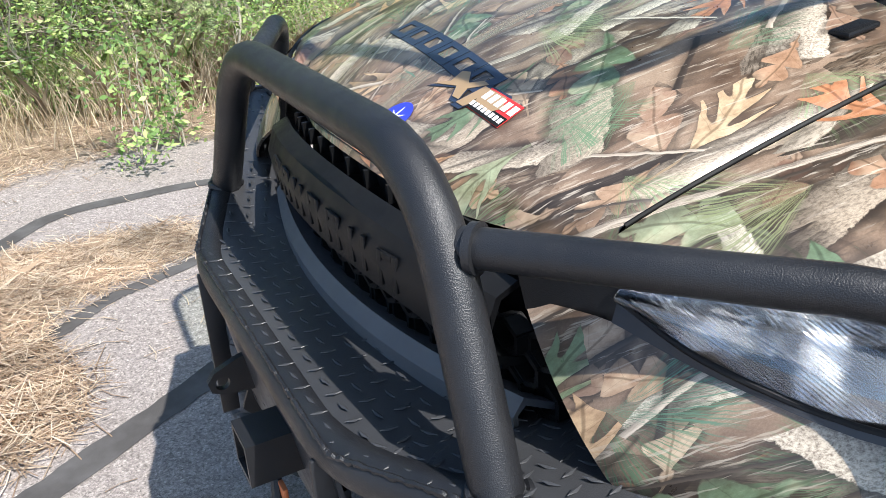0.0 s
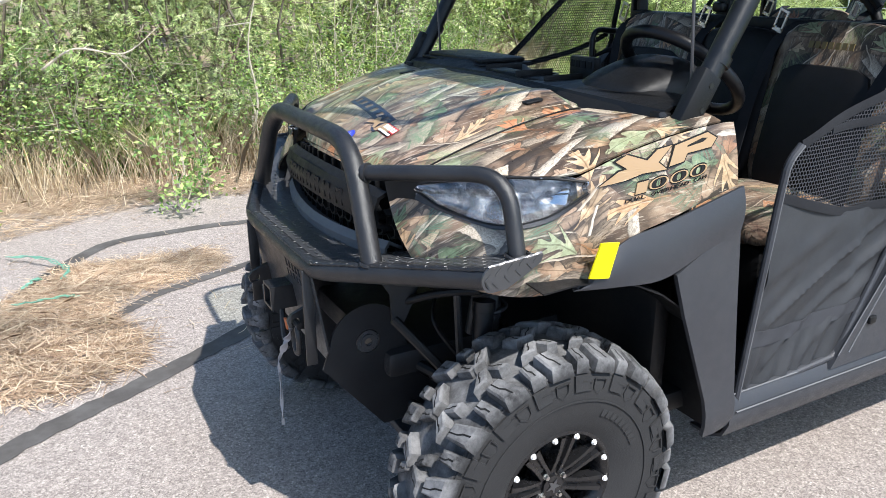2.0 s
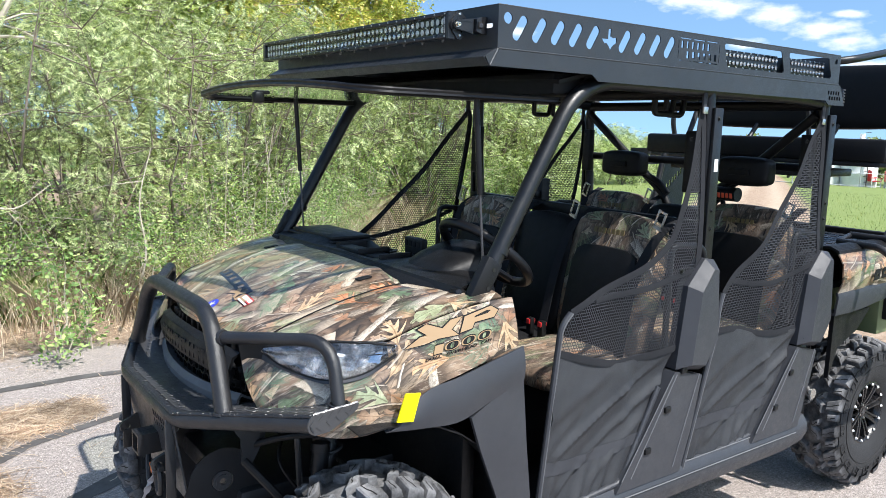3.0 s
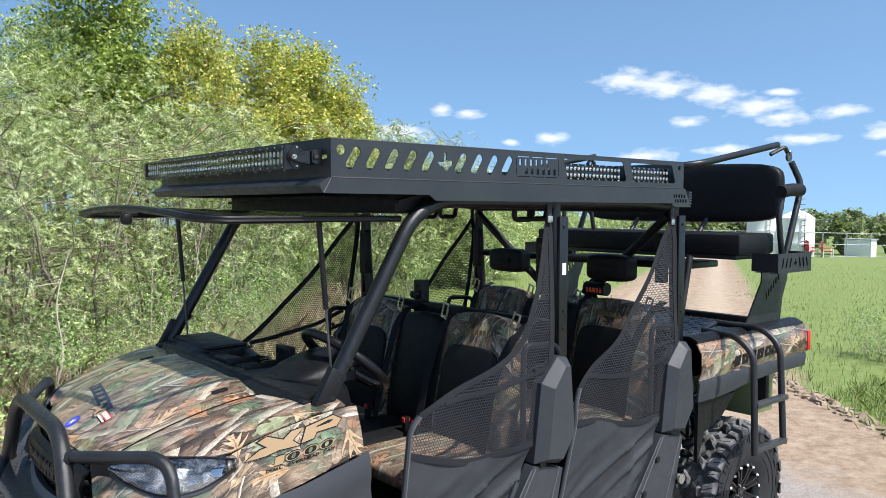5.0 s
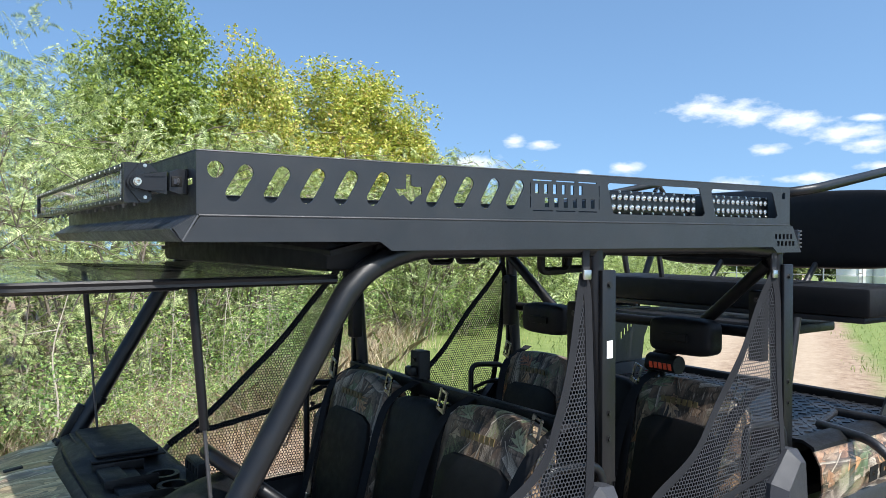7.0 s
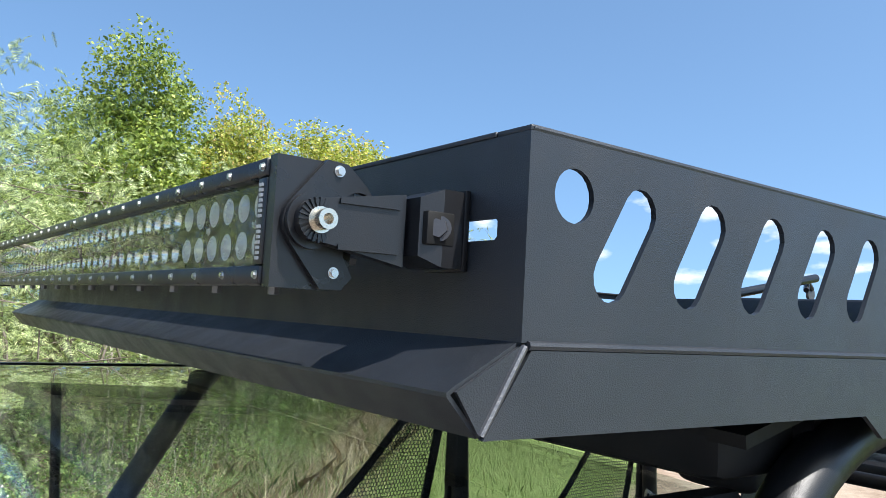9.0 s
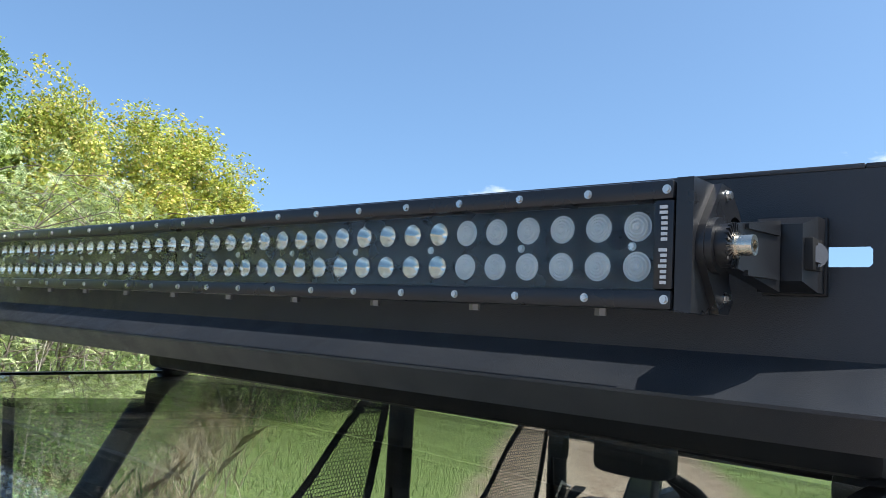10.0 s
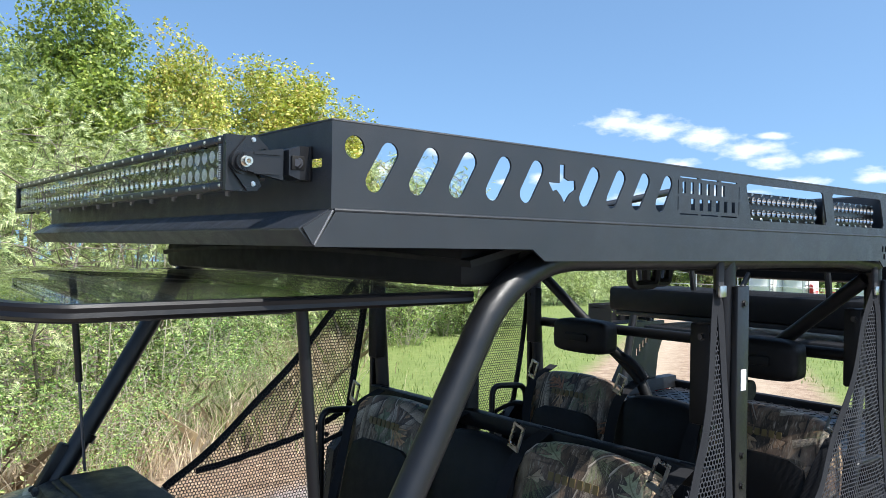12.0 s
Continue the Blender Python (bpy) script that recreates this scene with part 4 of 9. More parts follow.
def badge(s):
    """The model letters on the fender: X and P in tan with dark edges, digits and a small line of words below."""
    k = -s
    skin = skin_of(fenders[s])

    def on(x, z, w):
        hit = skin.ray_cast(Vector((x, 1.2 * s, z)), Vector((0, -s, 0)))[0]
        return (x, (hit.y if hit else 0.786 * s) + s * w, z)

    ex = [(0.857, 1.138), (0.902, 1.168), (0.923, 1.173), (0.898, 1.189), (0.926, 1.203), (0.974, 1.188), (1.003, 1.209), (1.043, 1.216), (1.002, 1.182), (1.024, 1.165), (0.958, 1.161), (0.915, 1.149)][::-1]
    pee = [(1.051, 1.214), (1.147, 1.236), (1.172, 1.222), (1.154, 1.203), (1.083, 1.195), (1.072, 1.178), (1.030, 1.170)][::-1]
    hole = [(1.085, 1.212), (1.129, 1.225), (1.146, 1.224), (1.132, 1.216), (1.084, 1.208)]
    for poly, hs in ((ex, []), (pee, [hole])):
        cx, cz = sum(p[0] for p in poly) / len(poly), sum(p[1] for p in poly) / len(poly)
        rim = []
        for a, b, c in zip(poly[-1:] + poly[:-1], poly, poly[1:] + poly[:1]):
            d0, d1 = Vector(b) - Vector(a), Vector(c) - Vector(b)
            n0, n1 = Vector((d0.y, -d0.x)).normalized(), Vector((d1.y, -d1.x)).normalized()
            q = n0 + n1
            q = q / max(0.35, q.length_squared / 2)
            rim.append(tuple(Vector(b) + q * 0.0034))
        for outline, hl, mat, lift, name in ((rim, [], INK, 0.0022, "badge_outline"), (poly, hs, GOLD, 0.0036, "badge_letter")):
            bm = plate(bmesh.new(), outline, hl, lambda x, z, q: (x, q, z), 0.0008)
            bmesh.ops.subdivide_edges(bm, edges=[e for e in bm.edges if e.calc_length() > 0.006], cuts=4, use_grid_fill=True)
            bmesh.ops.triangulate(bm, faces=bm.faces)
            for v in bm.verts:
                v.co = on(v.co.x, v.co.z, lift + v.co.y)
            part(name, bm, mat, fenders[s], "", None, 0)
    for words, mat, x0, x1, z0, rise, tall, fat, w in (
        ("1000", INK, 0.911, 1.139, 1.1100, 0.142, 0.0295, 0.045, 0.0022), ("1000", GOLD, 0.911, 1.139, 1.1130, 0.142, 0.0235, -0.030, 0.0034),
        ("DUAL OVERHEAD CAM", INK, 0.911, 1.139, 1.0995, 0.148, 0.0075, 0.0, 0.0026),
    ):
        # letters one by one, spread evenly along the line
        n = len(words)
        step = (x1 - x0) / n
        for c, ch in enumerate(words):
            if ch == " ":
                continue
            cu = bpy.data.curves.new("digits", "FONT")
            cu.body, cu.size, cu.extrude, cu.offset = ch, 1.0, 0.0008, fat
            tmp = bpy.data.objects.new("digits", cu)
            me = bpy.data.meshes.new_from_object(tmp)
            bpy.data.objects.remove(tmp)
            us, vs = [v.co.x for v in me.vertices], [v.co.y for v in me.vertices]
            thin = 0.55 if ch == "1" else 1.0
            for v in me.vertices:
                u, q = (v.co.x - min(us)) / (max(us) - min(us)), (v.co.y - min(vs)) / (max(vs) - min(vs))
                u = (c + 0.05 + 0.9 * (1 - thin) + u * 0.9 * thin) * step
                x = x0 + (u if s < 0 else x1 - x0 - u) + 0.35 * tall * q
                z = z0 + rise * (x - x0) + tall * q
                v.co = on(x, z, w + v.co.z)
            me.materials.append(mat)
            link_mesh("badge_outline" if mat is INK and n == 4 else "badge_character" if mat is INK else "badge_digit", me, fenders[s])


both(badge)


def make_decals():
    def on(x, y, w):
        return (x, y, hood_z(x, y) + 0.0012 + w)

    bm = bmesh.new()
    ring = [(0.561 + 0.026 * math.cos(a), -0.03 + 0.026 * math.sin(a)) for a in (i * math.pi / 12 for i in range(24))]
    plate(bm, ring, [], on, 0.001)
    st = part("sticker", bm, BLUE, hood, "round blue sticker with a white star")
    bm = bmesh.new()
    star = []
    for i in range(12):
        r = 0.017 if i % 2 == 0 else 0.004
        star.append((0.561 + r * math.cos(i * math.pi / 6), -0.03 + r * math.sin(i * math.pi / 6)))
    plate(bm, star, [], lambda x, y, w: on(x, y, w + 0.0015), 0.0005)
    part("star", bm, WHITE, st)
    m = Matrix.Translation((0.630, -0.155, 0)) @ Matrix.Rotation(radians(-93), 4, "Z") @ Matrix.Diagonal((0.90, 1.10, 1, 1))

    def turned(mx):
        return lambda u, v, w: on(*(mx @ Vector((u, v, 0))).xy, w)

    bm = bmesh.new()
    plate(bm, [(-0.040, -0.015), (0.040, -0.015), (0.040, 0.017), (-0.040, 0.017)], [], turned(m), 0.001)
    st = part("sticker", bm, RED, hood, "small red and black dealer sticker with bars for its words")
    bm = bmesh.new()
    plate(bm, [(-0.040, -0.015), (0.040, -0.015), (0.040, -0.003), (-0.040, -0.003)], [], lambda u, v, w: Vector(turned(m)(u, v, w)) + Vector((0, 0, 0.0012)), 0.0004)
    part("sticker_band", bm, INK, st)
    for i in range(5):
        bm = bmesh.new()
        u = -0.036 + i * 0.016
        plate(bm, [(u, 0.001), (u + 0.011, 0.001), (u + 0.011, 0.013), (u, 0.013)], [], lambda u, v, w: Vector(turned(m)(u, v, w)) + Vector((0, 0, 0.0012)), 0.0004)
        part("bar", bm, WHITE, st)
    for i in range(8):
        bm = bmesh.new()
        u = -0.04 + i * 0.010
        plate(bm, [(u, -0.012), (u + 0.007, -0.012), (u + 0.007, -0.006), (u, -0.006)], [], lambda u, v, w: Vector(turned(m)(u, v, w)) + Vector((0, 0, 0.0017)), 0.0004)
        part("bar", bm, WHITE, st)
    # dark blue lettering shape on the bonnet
    m2 = Matrix.Translation((0.680, 0.060, 0)) @ Matrix.Rotation(radians(-99), 4, "Z") @ Matrix.Diagonal((0.74, 0.9, 1, 1))
    for i in range(6):
        bm = bmesh.new()
        u = -0.235 + i * 0.079
        plate(bm, [(u, -0.022), (u + 0.076, -0.022), (u + 0.086, 0.022), (u + 0.010, 0.022)], [[(u + 0.020, -0.011), (u + 0.056, -0.011), (u + 0.061, 0.012), (u + 0.025, 0.012)]], turned(m2), 0.0004)
        part("bonnet_print", bm, NAVY, hood)
    # model letters under it: tan with dark blue edges
    m3 = Matrix.Translation((0.636, -0.095, 0)) @ Matrix.Rotation(radians(-99), 4, "Z") @ Matrix.Diagonal((0.85, 1.0, 1, 1))
    ex = [(-0.080, -0.024), (-0.055, -0.008), (-0.062, 0.010), (-0.045, 0.016), (-0.020, 0.004), (0.0, 0.018), (0.016, 0.018), (-0.008, -0.002), (0.004, -0.018), (-0.014, -0.020), (-0.032, -0.008)][::-1]
    pee = [(0.014, 0.014), (0.070, 0.020), (0.086, 0.008), (0.074, -0.006), (0.034, -0.006), (0.026, -0.020), (0.006, -0.022)][::-1]
    for poly in (ex, pee):
        cu, cv = sum(p[0] for p in poly) / len(poly), sum(p[1] for p in poly) / len(poly)
        wide = [(cu + (u - cu) * 1.12, cv + (v - cv) * 1.28) for u, v in poly]
        rim = part("print_edge", plate(bmesh.new(), wide, [], turned(m3), 0.0005), NAVY, hood)
        part("print_letter", plate(bmesh.new(), poly, [], lambda u, v, w: Vector(turned(m3)(u, v, w)) + Vector((0, 0, 0.0012)), 0.0004), GOLD, rim)


make_decals()


def make_grille():
    # upper bar with raised letter blocks
    bm = bmesh.new()
    n = 24
    top = [(0.50 + 0.42 * y * y, y, 1.094 - 0.20 * y * y) for y in (-0.34 + 0.68 * i / n for i in range(n + 1))]
    sec = [(0.02, 0.0), (-0.005, -0.012), (-0.018, -0.05), (-0.012, -0.088), (0.02, -0.10)]
    grid(bm, [[(x - 0.03 + dx, y, z + dz) for dx, dz in sec] for x, y, z in top])
    bar = part("grille_bar", thicken(bm, 0.01), PLASTIC, veh, "black grille bar with raised letter blocks")
    for i in range(7):
        y = 0.19 - i * 0.063
        x = 0.50 + 0.42 * y * y - 0.05
        ang = math.atan(2 * 0.42 * y)
        m = Matrix.Translation((x - 0.003, y, 1.040 - 0.2 * y * y)) @ Matrix.Rotation(-ang, 4, "Z")
        bm = boxm((0.0058, -0.019, -0.022), (0.010, -0.010, 0.022), m, 0.001)
        box(bm, (0.0058, 0.010, -0.022), (0.010, 0.019, 0.022), m, 0.001)
        if i not in (2, 5):
            box(bm, (0.0058, -0.010, 0.013), (0.010, 0.010, 0.022), m, 0.001)
        part("letter_block", bm, PLASTIC, bar)
    # honeycomb below
    bm = bmesh.new()
    for r in range(6):
        for c in range(17):
            y = -0.37 + c * 0.0465 + (0.023 if r % 2 else 0)
            z = 1.0 - r * 0.030
            if abs(y) > 0.37:
                continue
            x = 0.50 + 0.42 * y * y + (1.0 - z) * 0.10 - 0.01
            pts = [Vector((x, y + 0.024 * math.cos(a), z + 0.019 * math.sin(a))) for a in (math.pi / 6 + i * math.pi / 3 for i in range(6))]
            for a, b in zip(pts, pts[1:] + pts[:1]):
                back = Vector((0.022, 0, 0))
                nrm = (b - a).normalized().cross(Vector((1, 0, 0))) * 0.003
                vs = [bm.verts.new(q) for q in (a - nrm, b - nrm, b + nrm, a + nrm)]
                ws = [bm.verts.new(v.co + back) for v in vs]
                bm.faces.new(vs)
                for i in range(4):
                    bm.faces.new((vs[i], vs[(i + 1) % 4], ws[(i + 1) % 4], ws[i]))
    part("grille_mesh", bm, PLASTIC, veh, "black honeycomb grille insert", sharp=20)
    bm = bmesh.new()
    grid(bm, [[(0.60 + 0.42 * y * y, y, 1.13), (0.60 + 0.42 * y * y, y, 0.80)] for y in (-0.42 + 0.84 * i / 12 for i in range(13))])
    part("radiator_screen", thicken(bm, 0.01), INK, veh)
    # dark slotted duct between the bonnet lip and the bar
    bm = bmesh.new()
    grid(bm, [[(0.520 + 0.42 * y * y, y, 1.116 - 0.26 * y * y), (0.535 + 0.42 * y * y, y, 1.05), (0.545 + 0.42 * y * y, y, 0.87)] for y in (-0.39 + 0.78 * i / 24 for i in range(25))])
    duct = part("grille_duct", thicken(bm, 0.006), INK, veh, "black duct panel behind the grille")
    for i in range(13):
        y = -0.33 + i * 0.055
        part("duct_rib", boxm((0.504 + 0.42 * y * y, y - 0.003, 1.080 - 0.22 * y * y), (0.524 + 0.42 * y * y, y + 0.003, 1.104 - 0.26 * y * y), None, 0.0), PLASTIC, duct)
    # grey lower lip
    bm = bmesh.new()
    rows = []
    for i in range(25):
        y = -0.37 + 0.74 * i / 24
        x = 0.475 + 0.42 * y * y
        lift = 0.012 * math.cos(y * 4)
        rows.append([(x + 0.05, y, 0.925 - lift), (x - 0.005, y, 0.955 - lift), (x - 0.018, y, 0.935 - lift), (x - 0.015, y, 0.895 - lift), (x + 0.03, y, 0.88 - lift)])
    grid(bm, rows)
    part("grille_lip", thicken(bm, 0.008), FASCIA, veh, "grey plastic lip under the grille")
    # side cheeks between grille and lamp panel
    for s in (1, -1):
        bm = bmesh.new()
        a = [(0.540, 0.33 * s, 1.115), (0.588, 0.44 * s, 1.118)]
        b = [(0.54, 0.36 * s, 1.05), (0.585, 0.47 * s, 1.06)]
        grid(bm, coons(a, b, 6, 4))
        grid(bm, [[(0.575, 0.345 * s, 1.065), (0.56, 0.36 * s, 0.90)], [(0.60, 0.49 * s, 0.955), (0.60, 0.49 * s, 0.89)]])
        part("grille_cheek", thicken(bm, 0.008), PLASTIC, veh)


make_grille()


# -- front bumper --
def make_bumper():
    low = [(0.574, 0.773, 0.984), (0.362, 0.275, 0.875), (0.362, -0.275, 0.875), (0.574, -0.773, 0.984)]
    bump = part("bumper", pipe(low, 0.026, 0.07, 16), BLACK, veh, "black tubular front bumper")
    # centre hoop and side hoops
    hoop = [(0.446, 0.450, 0.925), (0.462, 0.305, 1.198), (0.462, -0.305, 1.198), (0.446, -0.450, 0.925)]
    part("centre_hoop", pipe(hoop, 0.0255, 0.11, 16), BLACK, bump, "bent black tube hoop")
    for s in (1, -1):
        side = [(0.466, 0.345 * s, 1.130), (0.66, 0.690 * s, 1.176), (0.655, 0.745 * s, 1.005)]
        part("side_hoop", pipe(side, 0.0190, 0.085, 16), BLACK, bump, "bent black tube guarding the headlamp")
        rng = random.Random(3)
        part("weld_bead", disc(bmesh.new(), (0.474, 0.362 * s, 1.132), (0.55, 0.83 * s, 0.1), 0.017, 0.0245, 0.008, 20), BLACK, bump)
        for cx, cy, cz, r in ((0.446, 0.450, 0.936, 0.028), (0.655, 0.745, 1.012, 0.026)):
            bm = bmesh.new()
            ring = [(cx + r * math.cos(a), cy * s + r * math.sin(a), cz + rng.uniform(-0.002, 0.002)) for a in (i * math.pi / 16 for i in range(33))]
            tube(bm, ring, [0.0045 * rng.uniform(0.7, 1.2) for _ in ring], 6, False)
            part("weld_bead", bm, BLACK, bump)
    # tread plate on top with raised lugs
    edge = [(0.560, 0.776), (0.447, 0.510), (0.349, 0.282), (0.349, -0.282), (0.447, -0.510), (0.560, -0.776)]
    back = [(0.695, 0.776), (0.61, 0.50), (0.56, 0.34), (0.56, -0.34), (0.61, -0.50), (0.695, -0.776)]
    zf = [1.006, 0.946, 0.897, 0.897, 0.946, 1.006]
    bm = bmesh.new()
    rows = []
    for (x0, y0), (x1, y1), z in zip(edge, back, zf):
        rows.append([(x0, y0, z), (x1, y1, z + 0.012)])
    grid(bm, rows)
    thicken(bm, 0.005)
    rng = random.Random(4)
    for i in range(5):
        a0, a1, b0, b1 = (Vector(rows[i][0]), Vector(rows[i + 1][0]), Vector(rows[i][1]), Vector(rows[i + 1][1]))
        n = max(3, int((a1 - a0).length / 0.026))
        m = max(3, int((b0 - a0).length / 0.026))
        for p in range(n):
            for q in range(m):
                u, v = (p + 0.5) / n, (q + 0.5) / m
                c = a0.lerp(a1, u).lerp(b0.lerp(b1, u), v)
                ang = math.atan2(a1.y - a0.y, a1.x - a0.x) + (radians(12) if (p + q) % 2 else radians(78))
                mx = Matrix.Translation(c + Vector((0, 0, 0.0035))) @ Matrix.Rotation(ang, 4, "Z")
                vs = [bm.verts.new(mx @ Vector(w)) for w in ((-0.0105, 0, 0), (0, -0.0030, 0), (0.0105, 0, 0), (0, 0.0030, 0), (-0.0075, 0, 0.0010), (0.0075, 0, 0.0010))]
                for f in ((0, 1, 4), (1, 5, 4), (1, 2, 5), (2, 3, 5), (3, 4, 5), (3, 0, 4)):
                    bm.faces.new([vs[w] for w in f])
    part("tread_plate", bm, TREAD, bump, "black diamond tread plate shelf", sharp=20)
    # black weld where the plate meets the tube
    for i in range(5):
        a, b = Vector(rows[i][0]), Vector(rows[i + 1][0])
        n = int((b - a).length / 0.004)
        bead = [a.lerp(b, q / n) + Vector((-0.002, 0, rng.uniform(-0.001, 0.0012))) for q in range(n + 1)]
        part("weld_bead", tube(bmesh.new(), bead, [0.0034 * rng.uniform(0.65, 1.25) for _ in bead], 6), BLACK, bump)
    for s in (1, -1):
        bm = bmesh.new()
        o = 0.777 * s
        cap = [(0.572 + 0.029 * math.cos(a), 0.984 + 0.029 * math.sin(a)) for a in (radians(95 + i * 18) for i in range(10))] + [(0.605, 0.958), (0.645, 0.977), (0.690, 1.003), (0.696, 1.020), (0.688, 1.022)]
        plate(bm, cap, [], lambda u, z, w: (u, o + s * w, z), 0.005)
        part("end_plate", bm, TREAD, bump, "tread plate cap welded on the bumper end", sharp=20)
        bm = bmesh.new()
        for p, (u, z) in enumerate(((0.556, 0.990), (0.576, 0.972), (0.582, 1.000), (0.604, 0.982), (0.612, 1.006), (0.632, 0.990), (0.640, 1.012), (0.660, 1.000), (0.676, 1.013))):
            mx = Matrix.Translation((u, o + s * 0.0055, z)) @ Matrix.Rotation(radians(45 if p % 2 else -45), 4, "Y")
            box(bm, (-0.009, -0.0012, -0.0014), (0.009, 0.0012, 0.0014), mx)
        rng = random.Random(8)
        part("tread_lugs", bm, TREAD, bump)
        bead = [(u, o + s * 0.002, 1.013 + 0.07 * (u - 0.572) + rng.uniform(-0.001, 0.001)) for u in (0.560 + 0.132 * q / 20 for q in range(21))]
        bm = tube(bmesh.new(), bead, [0.0042 * rng.uniform(0.7, 1.2) for _ in bead], 6)
        part("weld_bead", bm, WELD, bump)
    # winch plate with a cut name bar, side plates running down under the nose
    bm = bmesh.new()
    bars = []
    for i in range(5):
        y = -0.165 + i * 0.026
        bars.append([(y, 0.028), (y + 0.017, 0.028), (y + 0.017, 0.052), (y, 0.052)])
        bars.append([(y + 0.006, 0.060), (y + 0.020, 0.060), (y + 0.020, 0.080), (y + 0.006, 0.080)])
    fp = plate(bm, [(-0.262, 0.0), (0.262, 0.0), (0.262, 0.27), (-0.262, 0.27)], bars, lambda y, v, w: (0.352 + 0.16 * v + w, y, 0.868 - v), 0.006)
    front = part("winch_plate", fp, TREAD, bump, "black front plate with a cut-out word shown as bars")
    for s in (1, -1):
        bm = bmesh.new()
        hole = [(0.504 + 0.035 * math.cos(a), 0.640 + 0.035 * math.sin(a)) for a in (i * math.pi / 10 for i in range(20))]
        arc = [(0.504 + 0.108 * math.cos(a), 0.640 + 0.108 * math.sin(a)) for a in (radians(178 - q * 13) for q in range(15))]
        plate(bm, [(0.545, 0.372), (0.372, 0.585), (0.385, 0.62), *arc, (0.66, 0.50), (0.72, 0.45), (0.66, 0.372)], [hole], lambda x, z, w: (x, s * (0.262 + w), z), 0.006)
        pl = part("side_plate", bm, BLACK, bump, "black steel plate running down under the nose")
        bm = disc(bmesh.new(), (0.504, s * 0.262, 0.64), (0, s, 0), 0.010, 0.032, 0.006, 24)
        disc(bm, (0.504, s * 0.268, 0.64), (0, s, 0), 0.012, 0.022, 0.006, 24)
        for i in range(12):
            a = i * math.pi / 6
            c = Vector((0.504 + 0.027 * math.cos(a), s * 0.268, 0.64 + 0.027 * math.sin(a)))
            disc(bm, c, (0, s, 0), 0, 0.0022, 0.003, 6)
        part("winch_drum", bm, COILSTEEL, pl, "grey winch end disc")
        bm = bmesh.new()
        box(bm, (0.335, s * 0.250 - 0.004, 0.60), (0.365, s * 0.250 + 0.004, 0.87), None, 0.002)
        part("edge_strip", bm, BLACK, pl)
        # recovery tab
        bm = bmesh.new()
        ring = [(0.333 + 0.012 * math.cos(a), 0.702 + 0.012 * math.sin(a)) for a in (i * math.pi / 8 for i in range(16))]
        plate(bm, [(0.40, 0.748), (0.362, 0.740), (0.322, 0.724), (0.310, 0.708), (0.314, 0.690), (0.332, 0.680), (0.40, 0.672)], [ring], lambda x, z, w: (x, s * 0.185 + w, z), 0.012)
        part("recovery_tab", bm, BLACK, front)
    # receiver tube
    o, i_ = 0.034, 0.027
    cy, cz = -0.026, 0.726
    bm = plate(bmesh.new(), [(cy - o, cz - o), (cy + o, cz - o), (cy + o, cz + o), (cy - o, cz + o)], [[(cy - i_, cz - i_), (cy - i_, cz + i_), (cy + i_, cz + i_), (cy + i_, cz - i_)]], lambda y, z, w: (0.305 + w, y, z), 0.11)
    part("receiver_tube", bm, BLACK, front, "square receiver tube")
    # bow shackle, hook and strap hanging from the tab
    bm = bmesh.new()
    ring = [(0.333 + 0.002 * math.sin(a), -0.180 + 0.027 * math.sin(a), 0.652 + 0.042 * math.cos(a)) for a in (radians(25 + i * 310 / 20) for i in range(21))]
    tube(bm, ring, 0.0085, 10)
    tube(bm, [(0.333, -0.212, 0.700), (0.333, -0.148, 0.700)], 0.009, 10)
    part("shackle", bm, BLACK, front, "black bow shackle")
    part("winch_hook", boxm((0.352, -0.030, 0.610), (0.360, -0.004, 0.640), Matrix.Translation((0, 0, 0)), 0.002), ORANGE, front, "orange safety tag on the winch hook")
    hook = tube(bmesh.new(), filleted([(0.358, 0.02, 0.665), (0.345, -0.02, 0.60), (0.338, -0.07, 0.575)], 0.03), 0.009, 8)
    part("hook_shank", hook, BLACK, front)
    strap = spline([(0.331, -0.170, 0.690), (0.322, -0.150, 0.655), (0.318, -0.105, 0.595), (0.316, -0.055, 0.530), (0.316, -0.048, 0.44), (0.318, -0.040, 0.31)], 30)
    bm = bmesh.new()
    rows = []
    for i, p in enumerate(strap):
        a, w = 2.6 * math.sin(i * 0.35), 0.011 if i < 14 else 0.005
        rows.append([p + Vector((math.sin(a) * w, -math.cos(a) * w, 0)), p - Vector((math.sin(a) * w, -math.cos(a) * w, 0))])
    grid(bm, rows)
    part("strap", thicken(bm, 0.002), STRAP, front, "grey pull strap hanging from the hook")


WELD = coated("bright_weld", (0.12, 0.12, 0.125), 0.35, 500, 0.4, 0.05, 0.5, 0.7)
TREAD = coated("black_tread_plate", (0.036, 0.037, 0.040), 0.34, 700, 0.35, 0.012)
COILSTEEL = coated("dull_grey_metal", (0.085, 0.085, 0.09), 0.45, 500, 0.2, 0.03, 0.5, 0.6)
STRAP = coated("grey_webbing", (0.30, 0.30, 0.32), 0.8, 500, 0.6, 0.05)
make_bumper()


# -- roof rack --
RX0, RX1, RY, RZ0, RZ1 = 1.160, 3.096, 0.750, 1.990, 2.110


def slot_shape(x0, z0, x1, z1, r, n=7):
    """A round-ended slot from one end to the other."""
    a = math.atan2(z1 - z0, x1 - x0)
    out = []
    for cx, cz, st in ((x1, z1, a - math.pi / 2), (x0, z0, a + math.pi / 2)):
        for i in range(n + 1):
            t = st + math.pi * i / n
            out.append((cx + r * math.cos(t), cz + r * math.sin(t)))
    return out


